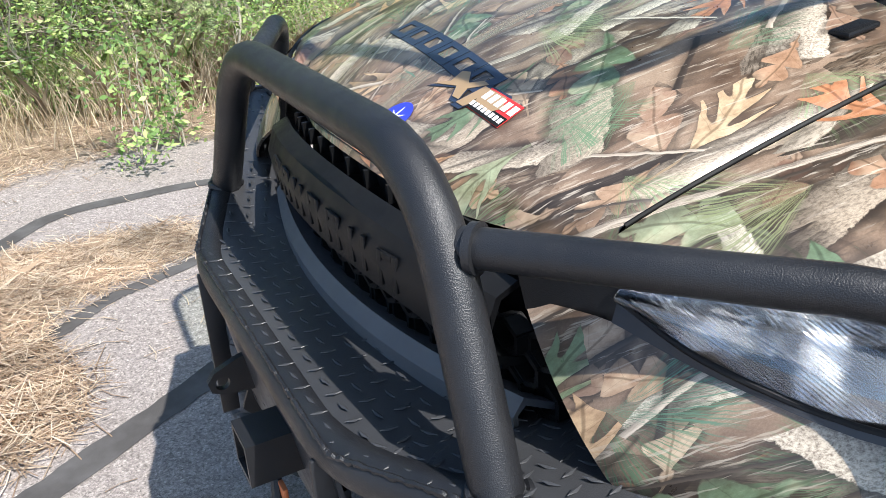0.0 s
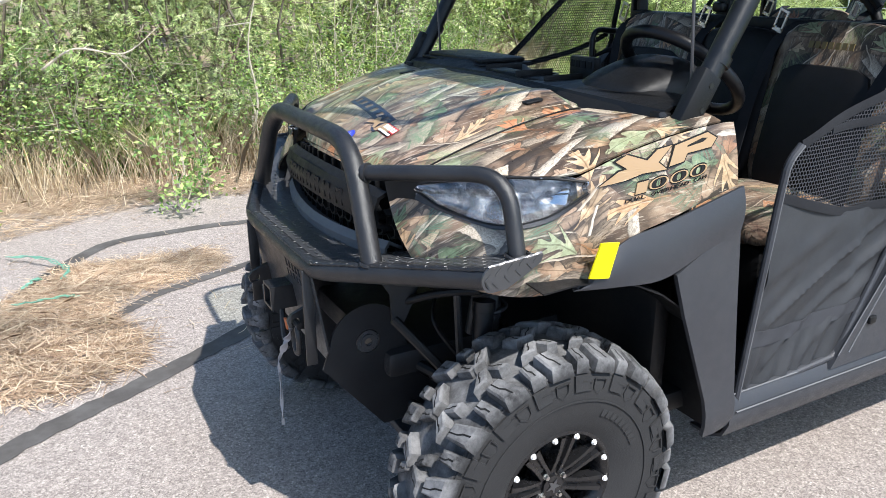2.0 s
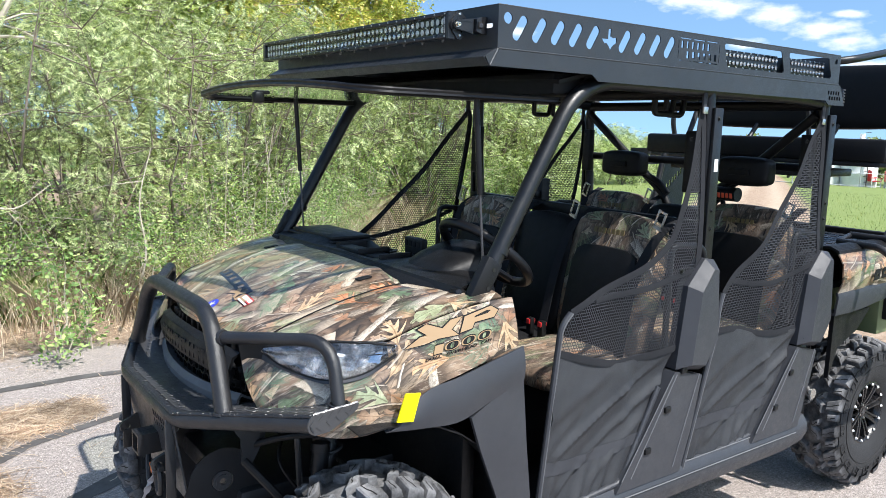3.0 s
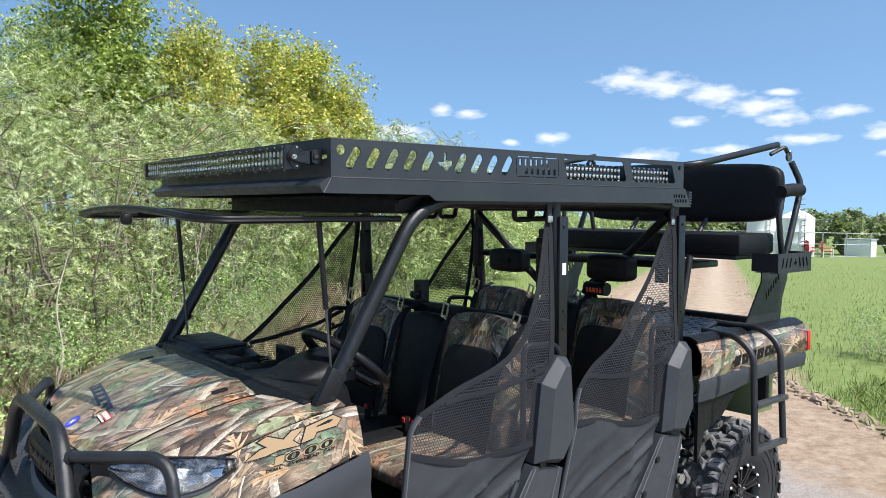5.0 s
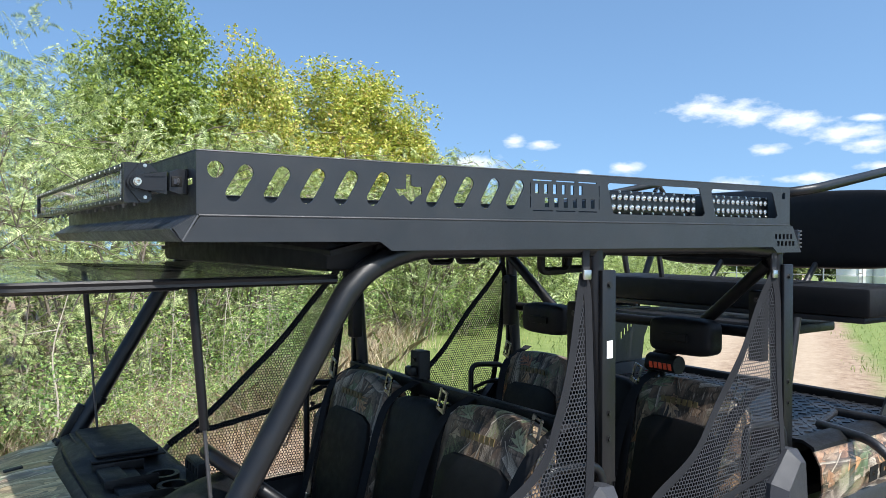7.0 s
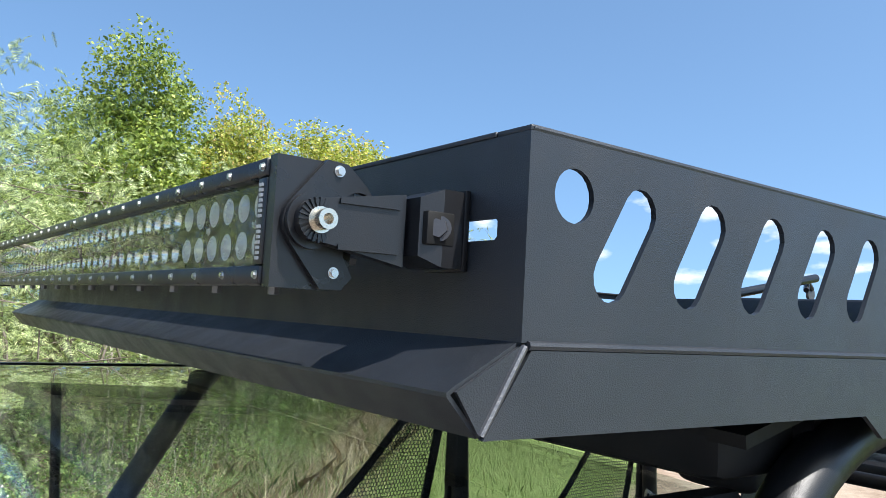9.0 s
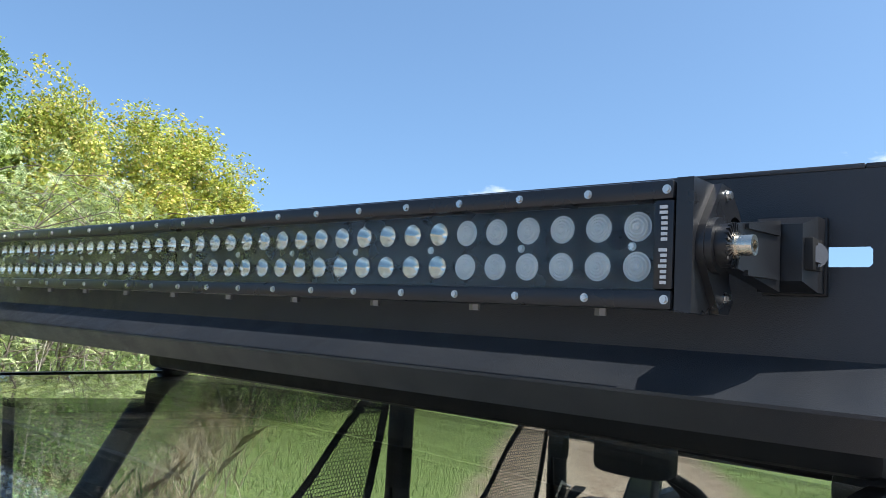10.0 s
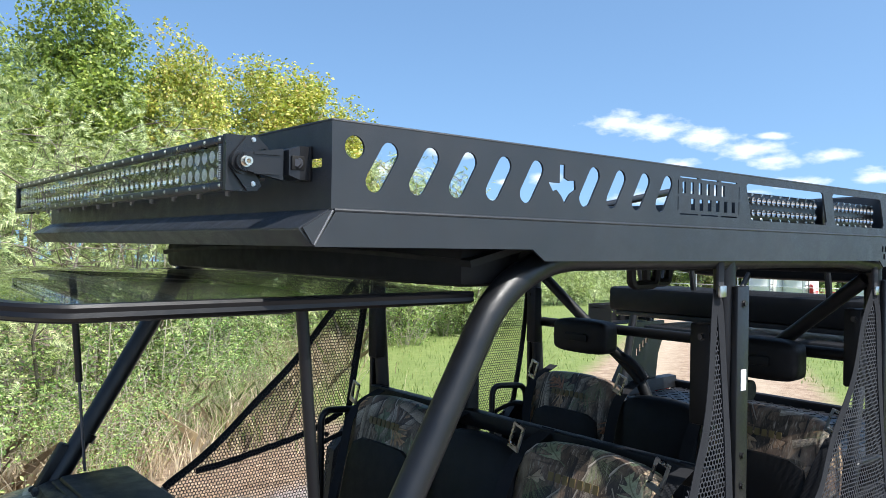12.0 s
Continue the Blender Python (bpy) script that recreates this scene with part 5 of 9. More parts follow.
def star_state(cx, cz, h):
    """A five-sided outline like the cut in the rack's side."""
    base = [(-0.10, 0.5), (0.10, 0.5), (0.10, 0.16), (0.28, 0.10), (0.50, 0.12), (0.52, -0.12), (0.30, -0.24), (0.10, -0.50), (-0.05, -0.30), (-0.22, -0.16), (-0.34, -0.22), (-0.52, 0.02), (-0.10, 0.02)]
    return [(cx + u * h, cz + v * h) for u, v in base]


def make_rack():
    rack = None
    for s in (-1, 1):
        holes = [[(RX0 + 0.037 + 0.0165 * math.cos(a), 2.077 + 0.0165 * math.sin(a)) for a in (i * math.pi / 10 for i in range(20))]]
        xs = [1.243 + i * 0.0770 for i in range(5)] + [1.702 + i * 0.0768 for i in range(4)]
        for x in xs:
            holes.append(slot_shape(x - 0.012, 2.031, x + 0.014, 2.074, 0.0155))
        holes.append(star_state(1.629, 2.053, 0.068))
        # name panel as bars, then two lamp windows and a small corner hole
        x0 = 1.978
        for i in range(6):
            holes.append([(x0 + 0.020 + i * 0.030, 2.058), (x0 + 0.032 + i * 0.030, 2.058), (x0 + 0.032 + i * 0.030, 2.082), (x0 + 0.020 + i * 0.030, 2.082)])
            holes.append([(x0 + 0.052 + i * 0.032, 2.024), (x0 + 0.066 + i * 0.032, 2.024), (x0 + 0.066 + i * 0.032, 2.048), (x0 + 0.052 + i * 0.032, 2.048)])
        for xa in (x0 + 0.003, x0 + 0.241):
            for za, zb in ((2.022, 2.050), (2.056, 2.084)):
                holes.append([(xa, za), (xa + 0.003, za), (xa + 0.003, zb), (xa, zb)])
        for za in (2.0895, 2.0135):
            for i in range(3):
                xa = x0 + 0.012 + i * 0.078
                holes.append([(xa, za), (xa + 0.066, za), (xa + 0.066, za + 0.003), (xa, za + 0.003)])
        holes.append([(2.252, 2.088), (2.274, 2.014), (2.284, 2.011), (2.652, 2.011), (2.660, 2.020), (2.636, 2.090), (2.628, 2.094), (2.26, 2.094)])
        holes.append([(2.690, 2.088), (2.710, 2.014), (2.720, 2.011), (3.020, 2.011), (3.028, 2.020), (3.002, 2.090), (2.994, 2.094), (2.698, 2.094)])
        holes.append([(3.052, 2.074), (3.070, 2.074), (3.070, 2.092), (3.062, 2.096), (3.052, 2.088)])
        bm = bmesh.new()
        plate(bm, [(RX0, RZ0), (RX1, RZ0), (RX1, RZ1), (RX0, RZ1)], holes, lambda x, z, w: (x, s * (RY - w), z), 0.004)
        wall = part("rack_side", bm, RACK, rack or veh, "black steel rack side with slanted slots", sharp=25)
        if rack is None:
            rack = wall
        bm = boxm((RX0, s * RY - (0.03 if s > 0 else 0), RZ1), (RX1, s * RY + (0 if s > 0 else 0.03), RZ1 + 0.0035), None, 0.001)
        part("rack_rim", bm, RACK, rack)
        # rounded folds where the sheets meet and along the top
        part("fold", tube(bmesh.new(), [(RX0 + 0.004, s * (RY + 0.0005), 1.9885), (RX1, s * (RY + 0.0005), 1.9885)], 0.0028, 8), RACK, rack)
        part("fold", tube(bmesh.new(), [(RX0 + 0.002, s * (RY - 0.002), RZ1 + 0.0015), (RX1, s * (RY - 0.002), RZ1 + 0.0015)], 0.0026, 8), RACK, rack)
        part("weld_bead", tube(bmesh.new(), [(1.163, s * 0.7495, 1.988), (1.1345, s * 0.7495, 1.940)], 0.0024, 8), WELD, rack, "bright weld down the skirt corner")
        # skirt below
        bm = bmesh.new()
        sk = [(1.166, 1.986), (3.110, 1.986), (3.160, 1.900), (3.025, 1.900), (3.000, 1.918), (1.585, 1.918), (1.555, 1.938), (1.134, 1.938)]
        bars = []
        for i in range(5):
            bars.append([(3.012 + i * 0.021, 1.944), (3.024 + i * 0.021, 1.944), (3.024 + i * 0.021, 1.960), (3.012 + i * 0.021, 1.960)])
            bars.append([(3.024 + i * 0.021, 1.922), (3.037 + i * 0.021, 1.922), (3.037 + i * 0.021, 1.937), (3.024 + i * 0.021, 1.937)])
        plate(bm, sk, bars, lambda x, z, w: (x, s * (RY + 0.002 - w), z), 0.004)
        part("rack_skirt", bm, RACK, rack, "black steel side skirt under the rack", sharp=25)
        # lamps seen through the windows
        for xa, xb in ((2.27, 2.655), (2.70, 3.02)):
            y0, y1 = sorted((s * 0.722, s * 0.680))
            housing = part("side_lamp", boxm((xa, y0, 2.012), (xb, y1, 2.078), None, 0.004), BEAM, rack, "small black lamp bar with two rows of lenses")
            for i in range(9):
                for z in (2.0155, 2.0745):
                    link_mesh("screw", SIDE_SCREW, housing, face((0, s, 0), (xa + 0.012 + i * (xb - xa - 0.024) / 8, s * 0.722, z)))
            nled = int((xb - xa - 0.02) / 0.024)
            for i in range(nled):
                for z in (2.031, 2.058):
                    link_mesh("lens", LED_CUP, housing, Matrix.Translation((xa + 0.022 + i * 0.024, s * 0.7335, z)) @ Matrix.Rotation(radians(90 * s), 4, "Z") @ Matrix.Rotation(math.pi, 4, "Z"))
    # front and rear walls
    bm = bmesh.new()
    holes = [[(s * y, z) for y, z in ((0.672, 2.0485), (0.7225, 2.0485), (0.7245, 2.0505), (0.7245, 2.0595), (0.7225, 2.0615), (0.672, 2.0615))] for s in (-1, 1)]
    plate(bm, [(-RY + 0.004, RZ0), (RY - 0.004, RZ0), (RY - 0.004, RZ1), (-RY + 0.004, RZ1)], holes, lambda y, z, w: (RX0 + w, y, z), 0.004)
    part("rack_front", bm, RACK, rack, "black steel rack front panel", sharp=25)
    part("rack_rear", boxm((RX1 - 0.004, -RY + 0.004, RZ0), (RX1, RY - 0.004, RZ1 - 0.002), None, 0.001), RACK, rack)
    part("rack_rim", boxm((RX0 - 0.001, -RY + 0.03, RZ1), (RX0 + 0.03, RY - 0.03, RZ1 + 0.0035), None, 0.001), RACK, rack)
    # front flange: slopes forward, then folds back under in a lip; three-cornered gussets close its ends
    bm = bmesh.new()
    sec = [(RX0 + 0.004, 1.9925), (1.116, 1.9655), (1.1125, 1.9630), (1.1130, 1.9605), (1.1335, 1.9385)]
    grid(bm, [[(x, y, z) for x, z in sec] for y in (-0.7465, -0.25, 0.25, 0.7465)])
    part("rack_flange", thicken(bm, 0.0025), RACK, rack, "folded black steel flange along the rack front", sharp=30)
    for s in (1, -1):
        bm = plate(bmesh.new(), [(1.1635, 1.990), (1.1170, 1.9635), (1.1340, 1.9390)], [], lambda x, z, w: (x, s * (0.7470 + w), z), 0.0025)
        part("gusset", bm, RACK, rack, sharp=20)
    part("rack_floor", boxm((RX0 + 0.006, -RY + 0.006, 1.987), (RX1 - 0.006, RY - 0.006, 1.991), None, 0.0), RACK, rack, "flat black rack floor")
    # floor slats
    for i in range(12):
        x = RX0 + 0.06 + i * 0.160
        part("rack_slat", boxm((x, -RY + 0.005, 1.992), (x + 0.10, RY - 0.005, 2.0), None, 0.002), RACK, rack)
    for s in (1, -1):
        part("rack_bearer", boxm((RX0 + 0.02, s * 0.45 - 0.02, 1.965), (RX1, s * 0.45 + 0.02, 1.990), None, 0.003), RACK, rack)
    # corner light at the rear of the skirt
    for s in (1, -1):
        m = Matrix.Translation((3.155, s * 0.715, 1.945)) @ Matrix.Rotation(radians(-20 * s), 4, "Z")
        lamp = part("corner_lamp", boxm((-0.02, -0.03, -0.035), (0.012, 0.03, 0.03), m, 0.004), BEAM, rack, "small black finned corner lamp")
        for i in range(5):
            part("fin", boxm((-0.018, -0.034, -0.03 + i * 0.013), (0.016, 0.034, -0.024 + i * 0.013), m, 0.001), COILSTEEL, lamp)
    return rack


def cup_mesh(r, name, mat):
    """A lamp reflector cup opening towards -x, with a small emitter in its bottom."""
    bm = bmesh.new()
    prof = [(0.0, 1.0), (0.003, 0.86), (0.008, 0.62), (0.011, 0.28), (0.0115, 0.0)]
    rings = []
    for d, k in prof[:-1]:
        rings.append([bm.verts.new((d, r * k * math.cos(a), r * k * math.sin(a))) for a in (2 * math.pi * i / 14 for i in range(14))])
    for a, b in zip(rings, rings[1:]):
        for i in range(14):
            bm.faces.new((a[i], a[(i + 1) % 14], b[(i + 1) % 14], b[i]))
    bm.faces.new(rings[-1])
    bmesh.ops.reverse_faces(bm, faces=bm.faces)
    me = bpy.data.meshes.new(name)
    bm.to_mesh(me)
    bm.free()
    me.materials.append(mat)
    me.shade_smooth()
    return me


def flood_mesh(r):
    """A frosted flood lens: a shallow dome with concentric steps."""
    bm = bmesh.new()
    rings = []
    for i in range(9):
        k = 1 - i / 9
        d = -0.0025 * (1 - k * k) + (0.0008 if i % 2 else 0)
        rings.append([bm.verts.new((d, r * k * math.cos(a), r * k * math.sin(a))) for a in (2 * math.pi * j / 20 for j in range(20))])
    for a, b in zip(rings, rings[1:]):
        for i in range(20):
            bm.faces.new((a[i], a[(i + 1) % 20], b[(i + 1) % 20], b[i]))
    bm.faces.new(rings[-1])
    me = bpy.data.meshes.new("flood_lens")
    bm.to_mesh(me)
    bm.free()
    me.materials.append(FROST)
    return me


GREYPRINT = coated("pale_grey_print", (0.55, 0.55, 0.54), 0.5, 300, 0.05, 0.0)
FROST = coated("frosted_lamp_lens", (0.62, 0.64, 0.66), 0.3, 900, 0.2, 0.0)
CUPMETAL = coated("polished_lamp_cup", (0.74, 0.75, 0.73), 0.08, 60, 0.1, 0.0, 0.5, 1.0)
LED_CUP = cup_mesh(0.0086, "lens", CUPMETAL)
BIG_CUP = cup_mesh(0.0084, "lens", CUPMETAL)
FLOOD = flood_mesh(0.0091)


def hex_bolt(r, h, mat=STEEL):
    bm = bmesh.new()
    disc(bm, (0, 0, 0), (0, 0, 1), 0, r * 1.35, h * 0.25, 16)
    disc(bm, (0, 0, h * 0.25), (0, 0, 1), 0, r, h * 0.75, 6)
    return mesh_of("bolt", bm, mat, 30)


BOLT = hex_bolt(0.007, 0.008)
SIDE_SCREW = hex_bolt(0.003, 0.003)
rack = make_rack()


SCREW = hex_bolt(0.0026, 0.003)
SCREW_NUT = hex_bolt(0.0042, 0.008, DULLZINC)
TOOTH = mesh_of("tooth", boxm((-0.0032, -0.0012, -0.0006), (0.0032, 0.0012, 0.0006), None, 0.0), BEAM, 0)


def make_light_bar():
    x0, x1, y, z0, z1 = 1.048, 1.124, 0.646, 2.0145, 2.0895
    # finned body with a recessed face
    bm = bmesh.new()
    plate(bm, [(x0 + 0.025, z0 + 0.003), (1.086, z0 + 0.003), (1.102, z0 + 0.018), (1.102, z1 - 0.018), (1.086, z1 - 0.003), (x0 + 0.025, z1 - 0.003)], [], lambda x, z, w: (x, -y + w, z), 2 * y)
    for i in range(4):
        z = z0 + 0.018 + i * 0.012
        box(bm, (1.100, -y + 0.02, z), (x1, y - 0.02, z + 0.004))
    bar = part("light_bar", bm, BEAM, veh, "long black lamp bar with two rows of lenses")
    for za, zb in ((z1 - 0.0115, z1), (z0, z0 + 0.0115)):
        part("face_rail", boxm((x0, -y, za), (x0 + 0.016, y, zb), None, 0.002), BEAM, bar)
    for s in (1, -1):
        part("face_end", boxm((x0 + 0.001, s * y - 0.012 if s > 0 else -y, z0 + 0.0117), (x0 + 0.016, y if s > 0 else -y + 0.012, z1 - 0.0117), None, 0.001), BEAM, bar)
        cap = [(x0 + 0.002, z0 - 0.001), (1.088, z0 - 0.001), (1.101, z0 + 0.014), (1.103, 2.052), (1.101, z1 - 0.012), (1.088, z1 + 0.001), (x0 + 0.002, z1 + 0.001)]
        part("end_cap", plate(bmesh.new(), cap, [], lambda x, z, w: (x, s * (y + 0.001 + w), z), 0.010), BEAM, bar)
    part("cover_glass", boxm((x0 + 0.006, -y + 0.012, z0 + 0.012), (x0 + 0.0075, y - 0.012, z1 - 0.012), None, 0.0), COVER, bar).visible_shadow = False
    n = 48
    for i in range(n):
        yy = -0.6195 + i * (1.239 / (n - 1))
        flood = i < 6 or i >= n - 6
        for z in (2.0640, 2.0400):
            link_mesh("lens", FLOOD if flood else BIG_CUP, bar, Matrix.Translation((x0 + 0.0105, yy, z)))
    scr = hex_bolt(0.0020, 0.0020, STEEL)
    for i in range(26):
        yy = -0.642 + i * (1.284 / 25)
        for z in (z1 - 0.0058, z0 + 0.0058):
            link_mesh("screw", scr, bar, face((-1, 0, 0), (x0, yy, z)))
    for i in range(16):
        link_mesh("screw", scr, bar, face((-1, 0, 0), (x0 + 0.009, -0.617 + i * 0.0805, 2.052)))
    for i in range(12):
        link_mesh("nut", SCREW_NUT, bar, face((0, 0, -1), (x0 + 0.040, -0.58 + i * 0.1055, z0 + 0.004)))
    # maker's name as plain bars, running down the near end
    rng = random.Random(6)
    for i in range(15):
        if i == 7:
            continue
        z = 2.0735 - i * 0.0031
        tall = 0.0046 if i in (0, 8, 1, 11) else 0.0034
        part("bar", boxm((x0 - 0.0002, -y + 0.0035, z - 0.0009), (x0 + 0.0012, -y + 0.0035 + tall, z + 0.0009), None, 0.0), GREYPRINT, bar)
    # end brackets: triangular lug, swivel boss, arm and foot on the rack
    for s in (1, -1):
        bm = bmesh.new()
        hole = [(1.103 + 0.009 * math.cos(a), 2.068 + 0.006 * math.sin(a)) for a in (i * math.pi / 8 for i in range(16))]
        front = [(1.071 - 0.0175 * math.cos(a), 2.0525 + 0.0175 * math.sin(a)) for a in (radians(q) for q in (45, 20, 0, -20, -45))]
        plate(bm, [(1.080, 2.014), (1.094, 2.014), (1.101, 2.022), (1.094, 2.034), (1.094, 2.046), (1.126, 2.048), (1.122, 2.060), (1.108, 2.078), (1.094, 2.090), (1.080, 2.091), *front][::-1], [hole], lambda x, z, w: (x, s * (0.6565 + w), z), 0.005)
        br = part("bracket", bm, BEAM, bar, "black cast swivel bracket")
        for z in (2.024, 2.085):
            link_mesh("bolt", SCREW, br, face((0, s, 0), (1.088, s * 0.6615, z)))
        bm = bmesh.new()
        disc(bm, (1.071, s * 0.6595, 2.053), (0, s, 0), 0, 0.0165, 0.006, 28)
        disc(bm, (1.071, s * 0.6655, 2.053), (0, s, 0), 0, 0.0125, 0.007, 28)
        boss = part("swivel_boss", bm, BEAM, br)
        for i in range(24):
            a = i * math.pi / 12
            m = Matrix.Translation((1.071 + 0.0100 * math.cos(a), s * 0.6725, 2.053 + 0.0100 * math.sin(a))) @ Matrix.Rotation(-a, 4, "Y")
            link_mesh("tooth", TOOTH, boss, m)
        bm = bmesh.new()
        disc(bm, (1.071, s * 0.6720, 2.053), (0, s, 0), 0.0, 0.0078, 0.003, 18)
        disc(bm, (1.071, s * 0.6750, 2.053), (0, s, 0), 0.0032, 0.0060, 0.009, 18)
        part("bolt", bm, BRASSY, br, "socket head bolt")
        bm = bmesh.new()
        # arm tapering back to the foot, hollowed on its outer face
        plate(bm, [(1.066, 2.044), (1.072, 2.041), (1.124, 2.030), (1.124, 2.074), (1.072, 2.066), (1.066, 2.063)], [], lambda x, z, w: (x, s * (0.662 + w + 0.16 * (x - 1.066)), z), 0.010)
        rec = Matrix.Translation((1.102, s * 0.6785, 2.052)) @ Matrix.Rotation(radians(9 * s), 4, "Z")
        box(bm, (-0.020, -0.0015, -0.015), (0.018, 0.0015, -0.012), rec)
        box(bm, (-0.020, -0.0015, 0.012), (0.018, 0.0015, 0.015), rec)
        part("arm", bm, BEAM, br)
        bm = bmesh.new()
        base = [(1.126, s * yy, zz) for yy, zz in ((0.669, 2.037), (0.6935, 2.037), (0.6935, 2.072), (0.669, 2.072))]
        mid = [(1.140, s * yy, zz) for yy, zz in ((0.662, 2.031), (0.6985, 2.031), (0.6985, 2.078), (0.662, 2.078))]
        foot = [(1.156, s * yy, zz) for yy, zz in ((0.662, 2.031), (0.6985, 2.031), (0.6985, 2.078), (0.662, 2.078))]
        grid(bm, [base, mid, foot], close=True)
        bm.faces.new([v for v in bm.verts][:4])
        part("foot", bm, BEAM, br, sharp=15)
        part("foot_pad", boxm((1.1545, min(s * 0.6605, s * 0.7000), 2.0295), (1.1590, max(s * 0.6605, s * 0.7000), 2.0795), None, 0.001), RUBBER, br, "thin rubber pad under the foot")
        part("pocket", boxm((1.128, min(s * 0.690, s * 0.6992), 2.044), (1.148, max(s * 0.690, s * 0.6992), 2.064), None, 0.001), INK, br)
        link_mesh("bolt", FOOTBOLT, br, face((-0.7, 0.7 * s, 0), (1.1375, s * 0.6975, 2.054)))


FOOTBOLT = hex_bolt(0.0058, 0.005, COILSTEEL)
make_light_bar()


# -- cab frame --
DARKBOLT = hex_bolt(0.007, 0.006, BEAM)
def make_cage():
    cage = None
    for s in (-1, 1):
        a = [(1.165, 0.700 * s, 1.262), (1.520, 0.700 * s, 1.862), (1.66, 0.695 * s, 1.925), (2.9, 0.695 * s, 1.925), (3.10, 0.695 * s, 1.905)]
        p = part("pillar_tube", pipe(a, 0.027, 0.16, 20), TUBING, cage or veh, "black roll cage tube running back under the roof")
        cage = cage or p
        # lower pillar casting and bolts
        bm = bmesh.new()
        m = Matrix.Translation((1.172, 0.707 * s, 1.295)) @ Matrix.Rotation(radians(30), 4, "Y")
        box(bm, (-0.034, -0.020, -0.07), (0.032, 0.016, 0.075), m, 0.008)
        foot = part("pillar_foot", bm, PLASTIC, cage, "black pillar foot with two bolts")
        for dz, dx in ((0.045, 0.02), (-0.01, -0.003)):
            link_mesh("bolt", DARKBOLT, foot, face((0, s, 0), (1.18 + dx, 0.7225 * s, 1.285 + dz)))
        m = Matrix.Translation((1.243, 0.70 * s, 1.385)) @ Matrix.Rotation(radians(30.6), 4, "Y")
        bm = bmesh.new()
        tube(bm, [m @ Vector((0, 0, -0.012)), m @ Vector((0, 0, 0.012))], 0.030, 16)
        part("collar", bm, TUBING, cage)
        # B and C posts: box section with the belt plate
        for x, lean, z0 in ((2.262, -0.045, 1.26), (3.105, -0.06, 1.20)):
            bm = bmesh.new()
            tube(bm, [(x + 0.05, 0.690 * s, z0 - 0.3), (x + 0.035, 0.695 * s, z0), (x + lean * 0.2 + 0.01, 0.697 * s, 1.72), (x + lean * 0.3 + 0.01, 0.695 * s, 1.92)], 0.025, 14)
            post = part("pillar", bm, TUBING, cage, "black cage post")
            bm = boxm((x - 0.012, min(0.718 * s, 0.735 * s), z0 + 0.02), (x + 0.040, max(0.718 * s, 0.735 * s), 1.86), Matrix.Translation((0, 0, 0)), 0.004)
            pl = part("belt_plate", bm, TUBING, post)
            for z in (1.40, 1.47, 1.82):
                link_mesh("bolt", DARKBOLT, pl, face((0, s, 0), (x + 0.014, 0.735 * s, z)))
            if x < 3:
                part("label", boxm((x + 0.004, min(0.735 * s, 0.7365 * s), 1.62), (x + 0.026, max(0.735 * s, 0.7365 * s), 1.668), None, 0.0), WHITE, pl, "small white label")
            bm = tube(bmesh.new(), [(x + 0.02, 0.70 * s, 1.90), (x - 0.10, 0.70 * s, 1.925)], 0.016, 8)
            part("gusset", bm, PLASTIC, post)
    for x, z in ((1.60, 1.915), (2.262, 1.915), (3.09, 1.900)):
        part("cross_tube", pipe([(x, -0.695, z), (x, 0.695, z)], 0.024), PLASTIC, cage)
    # cross bars behind the seats
    part("cross_beam", boxm((2.226, -0.70, 1.380), (2.264, 0.70, 1.430), None, 0.006), PLASTIC, cage, "flat black beam behind the front seats")
    part("cross_tube", pipe([(3.12, -0.70, 1.62), (3.12, 0.70, 1.62)], 0.020), PLASTIC, cage)
    part("cross_tube", pipe([(3.14, -0.70, 1.28), (3.14, 0.70, 1.28)], 0.024), PLASTIC, cage)
    for s in (1, -1):
        part("brace", pipe([(3.08, 0.68 * s, 1.86), (3.13, 0.16 * s, 1.44), (3.14, 0.10 * s, 1.30)], 0.022, 0.05), PLASTIC, cage)
        for x in (2.232, 3.06):
            tower = part("belt_tower", boxm((x - 0.022, 0.662 * s - 0.026, 1.535), (x + 0.022, 0.662 * s + 0.026, 1.772), None, 0.007), PLASTIC, cage, "black belt retractor bracket")
            link_mesh("bolt", DARKBOLT, tower, face((-1, 0, 0), (x - 0.022, 0.668 * s, 1.741)))
    # roof skin, black, under the rack
    bm = bmesh.new()
    rows = []
    for i in range(15):
        x = 1.46 + i * (1.64 / 14)
        drop = 0.03 * max(0, (1.55 - x) / 0.1)
        rows.append([(x, -0.70 + 1.40 * j / 12, 1.945 - drop + 0.02 * (1 - (2 * j / 12 - 1) ** 2)) for j in range(13)])
    grid(bm, rows)
    tagged(part("roof", thicken(bm, 0.012), INK, veh, "black moulded roof panel"), "")
    # added box that stands in for the deep shade below the roof front
    bm = boxm((1.462, -0.675, 1.872), (1.60, 0.675, 1.945), None, 0.015)
    part("roof_gap_box", bm, INK, cage, "added black box filling the dark gap under the roof front")
    # grab handles under the roof
    for x, y in ((2.36, -0.36), (2.54, -0.28), (2.58, 0.62), (2.75, 0.65)):
        bm = pipe([(x, y, 1.93), (x, y, 1.842), (x + 0.11, y, 1.842), (x + 0.13, y, 1.93)], 0.013, 0.02, 8)
        part("grab_handle", bm, PLASTIC, cage)
    return cage


cage = make_cage()


# -- flipped-up windscreen --
def visor_z(x, y):
    t = min(1, max(0, (1.48 - x) / 0.72))
    k = y / 0.67
    return 1.862 + (0.012 + 0.022 * t) * (1 - k * k)


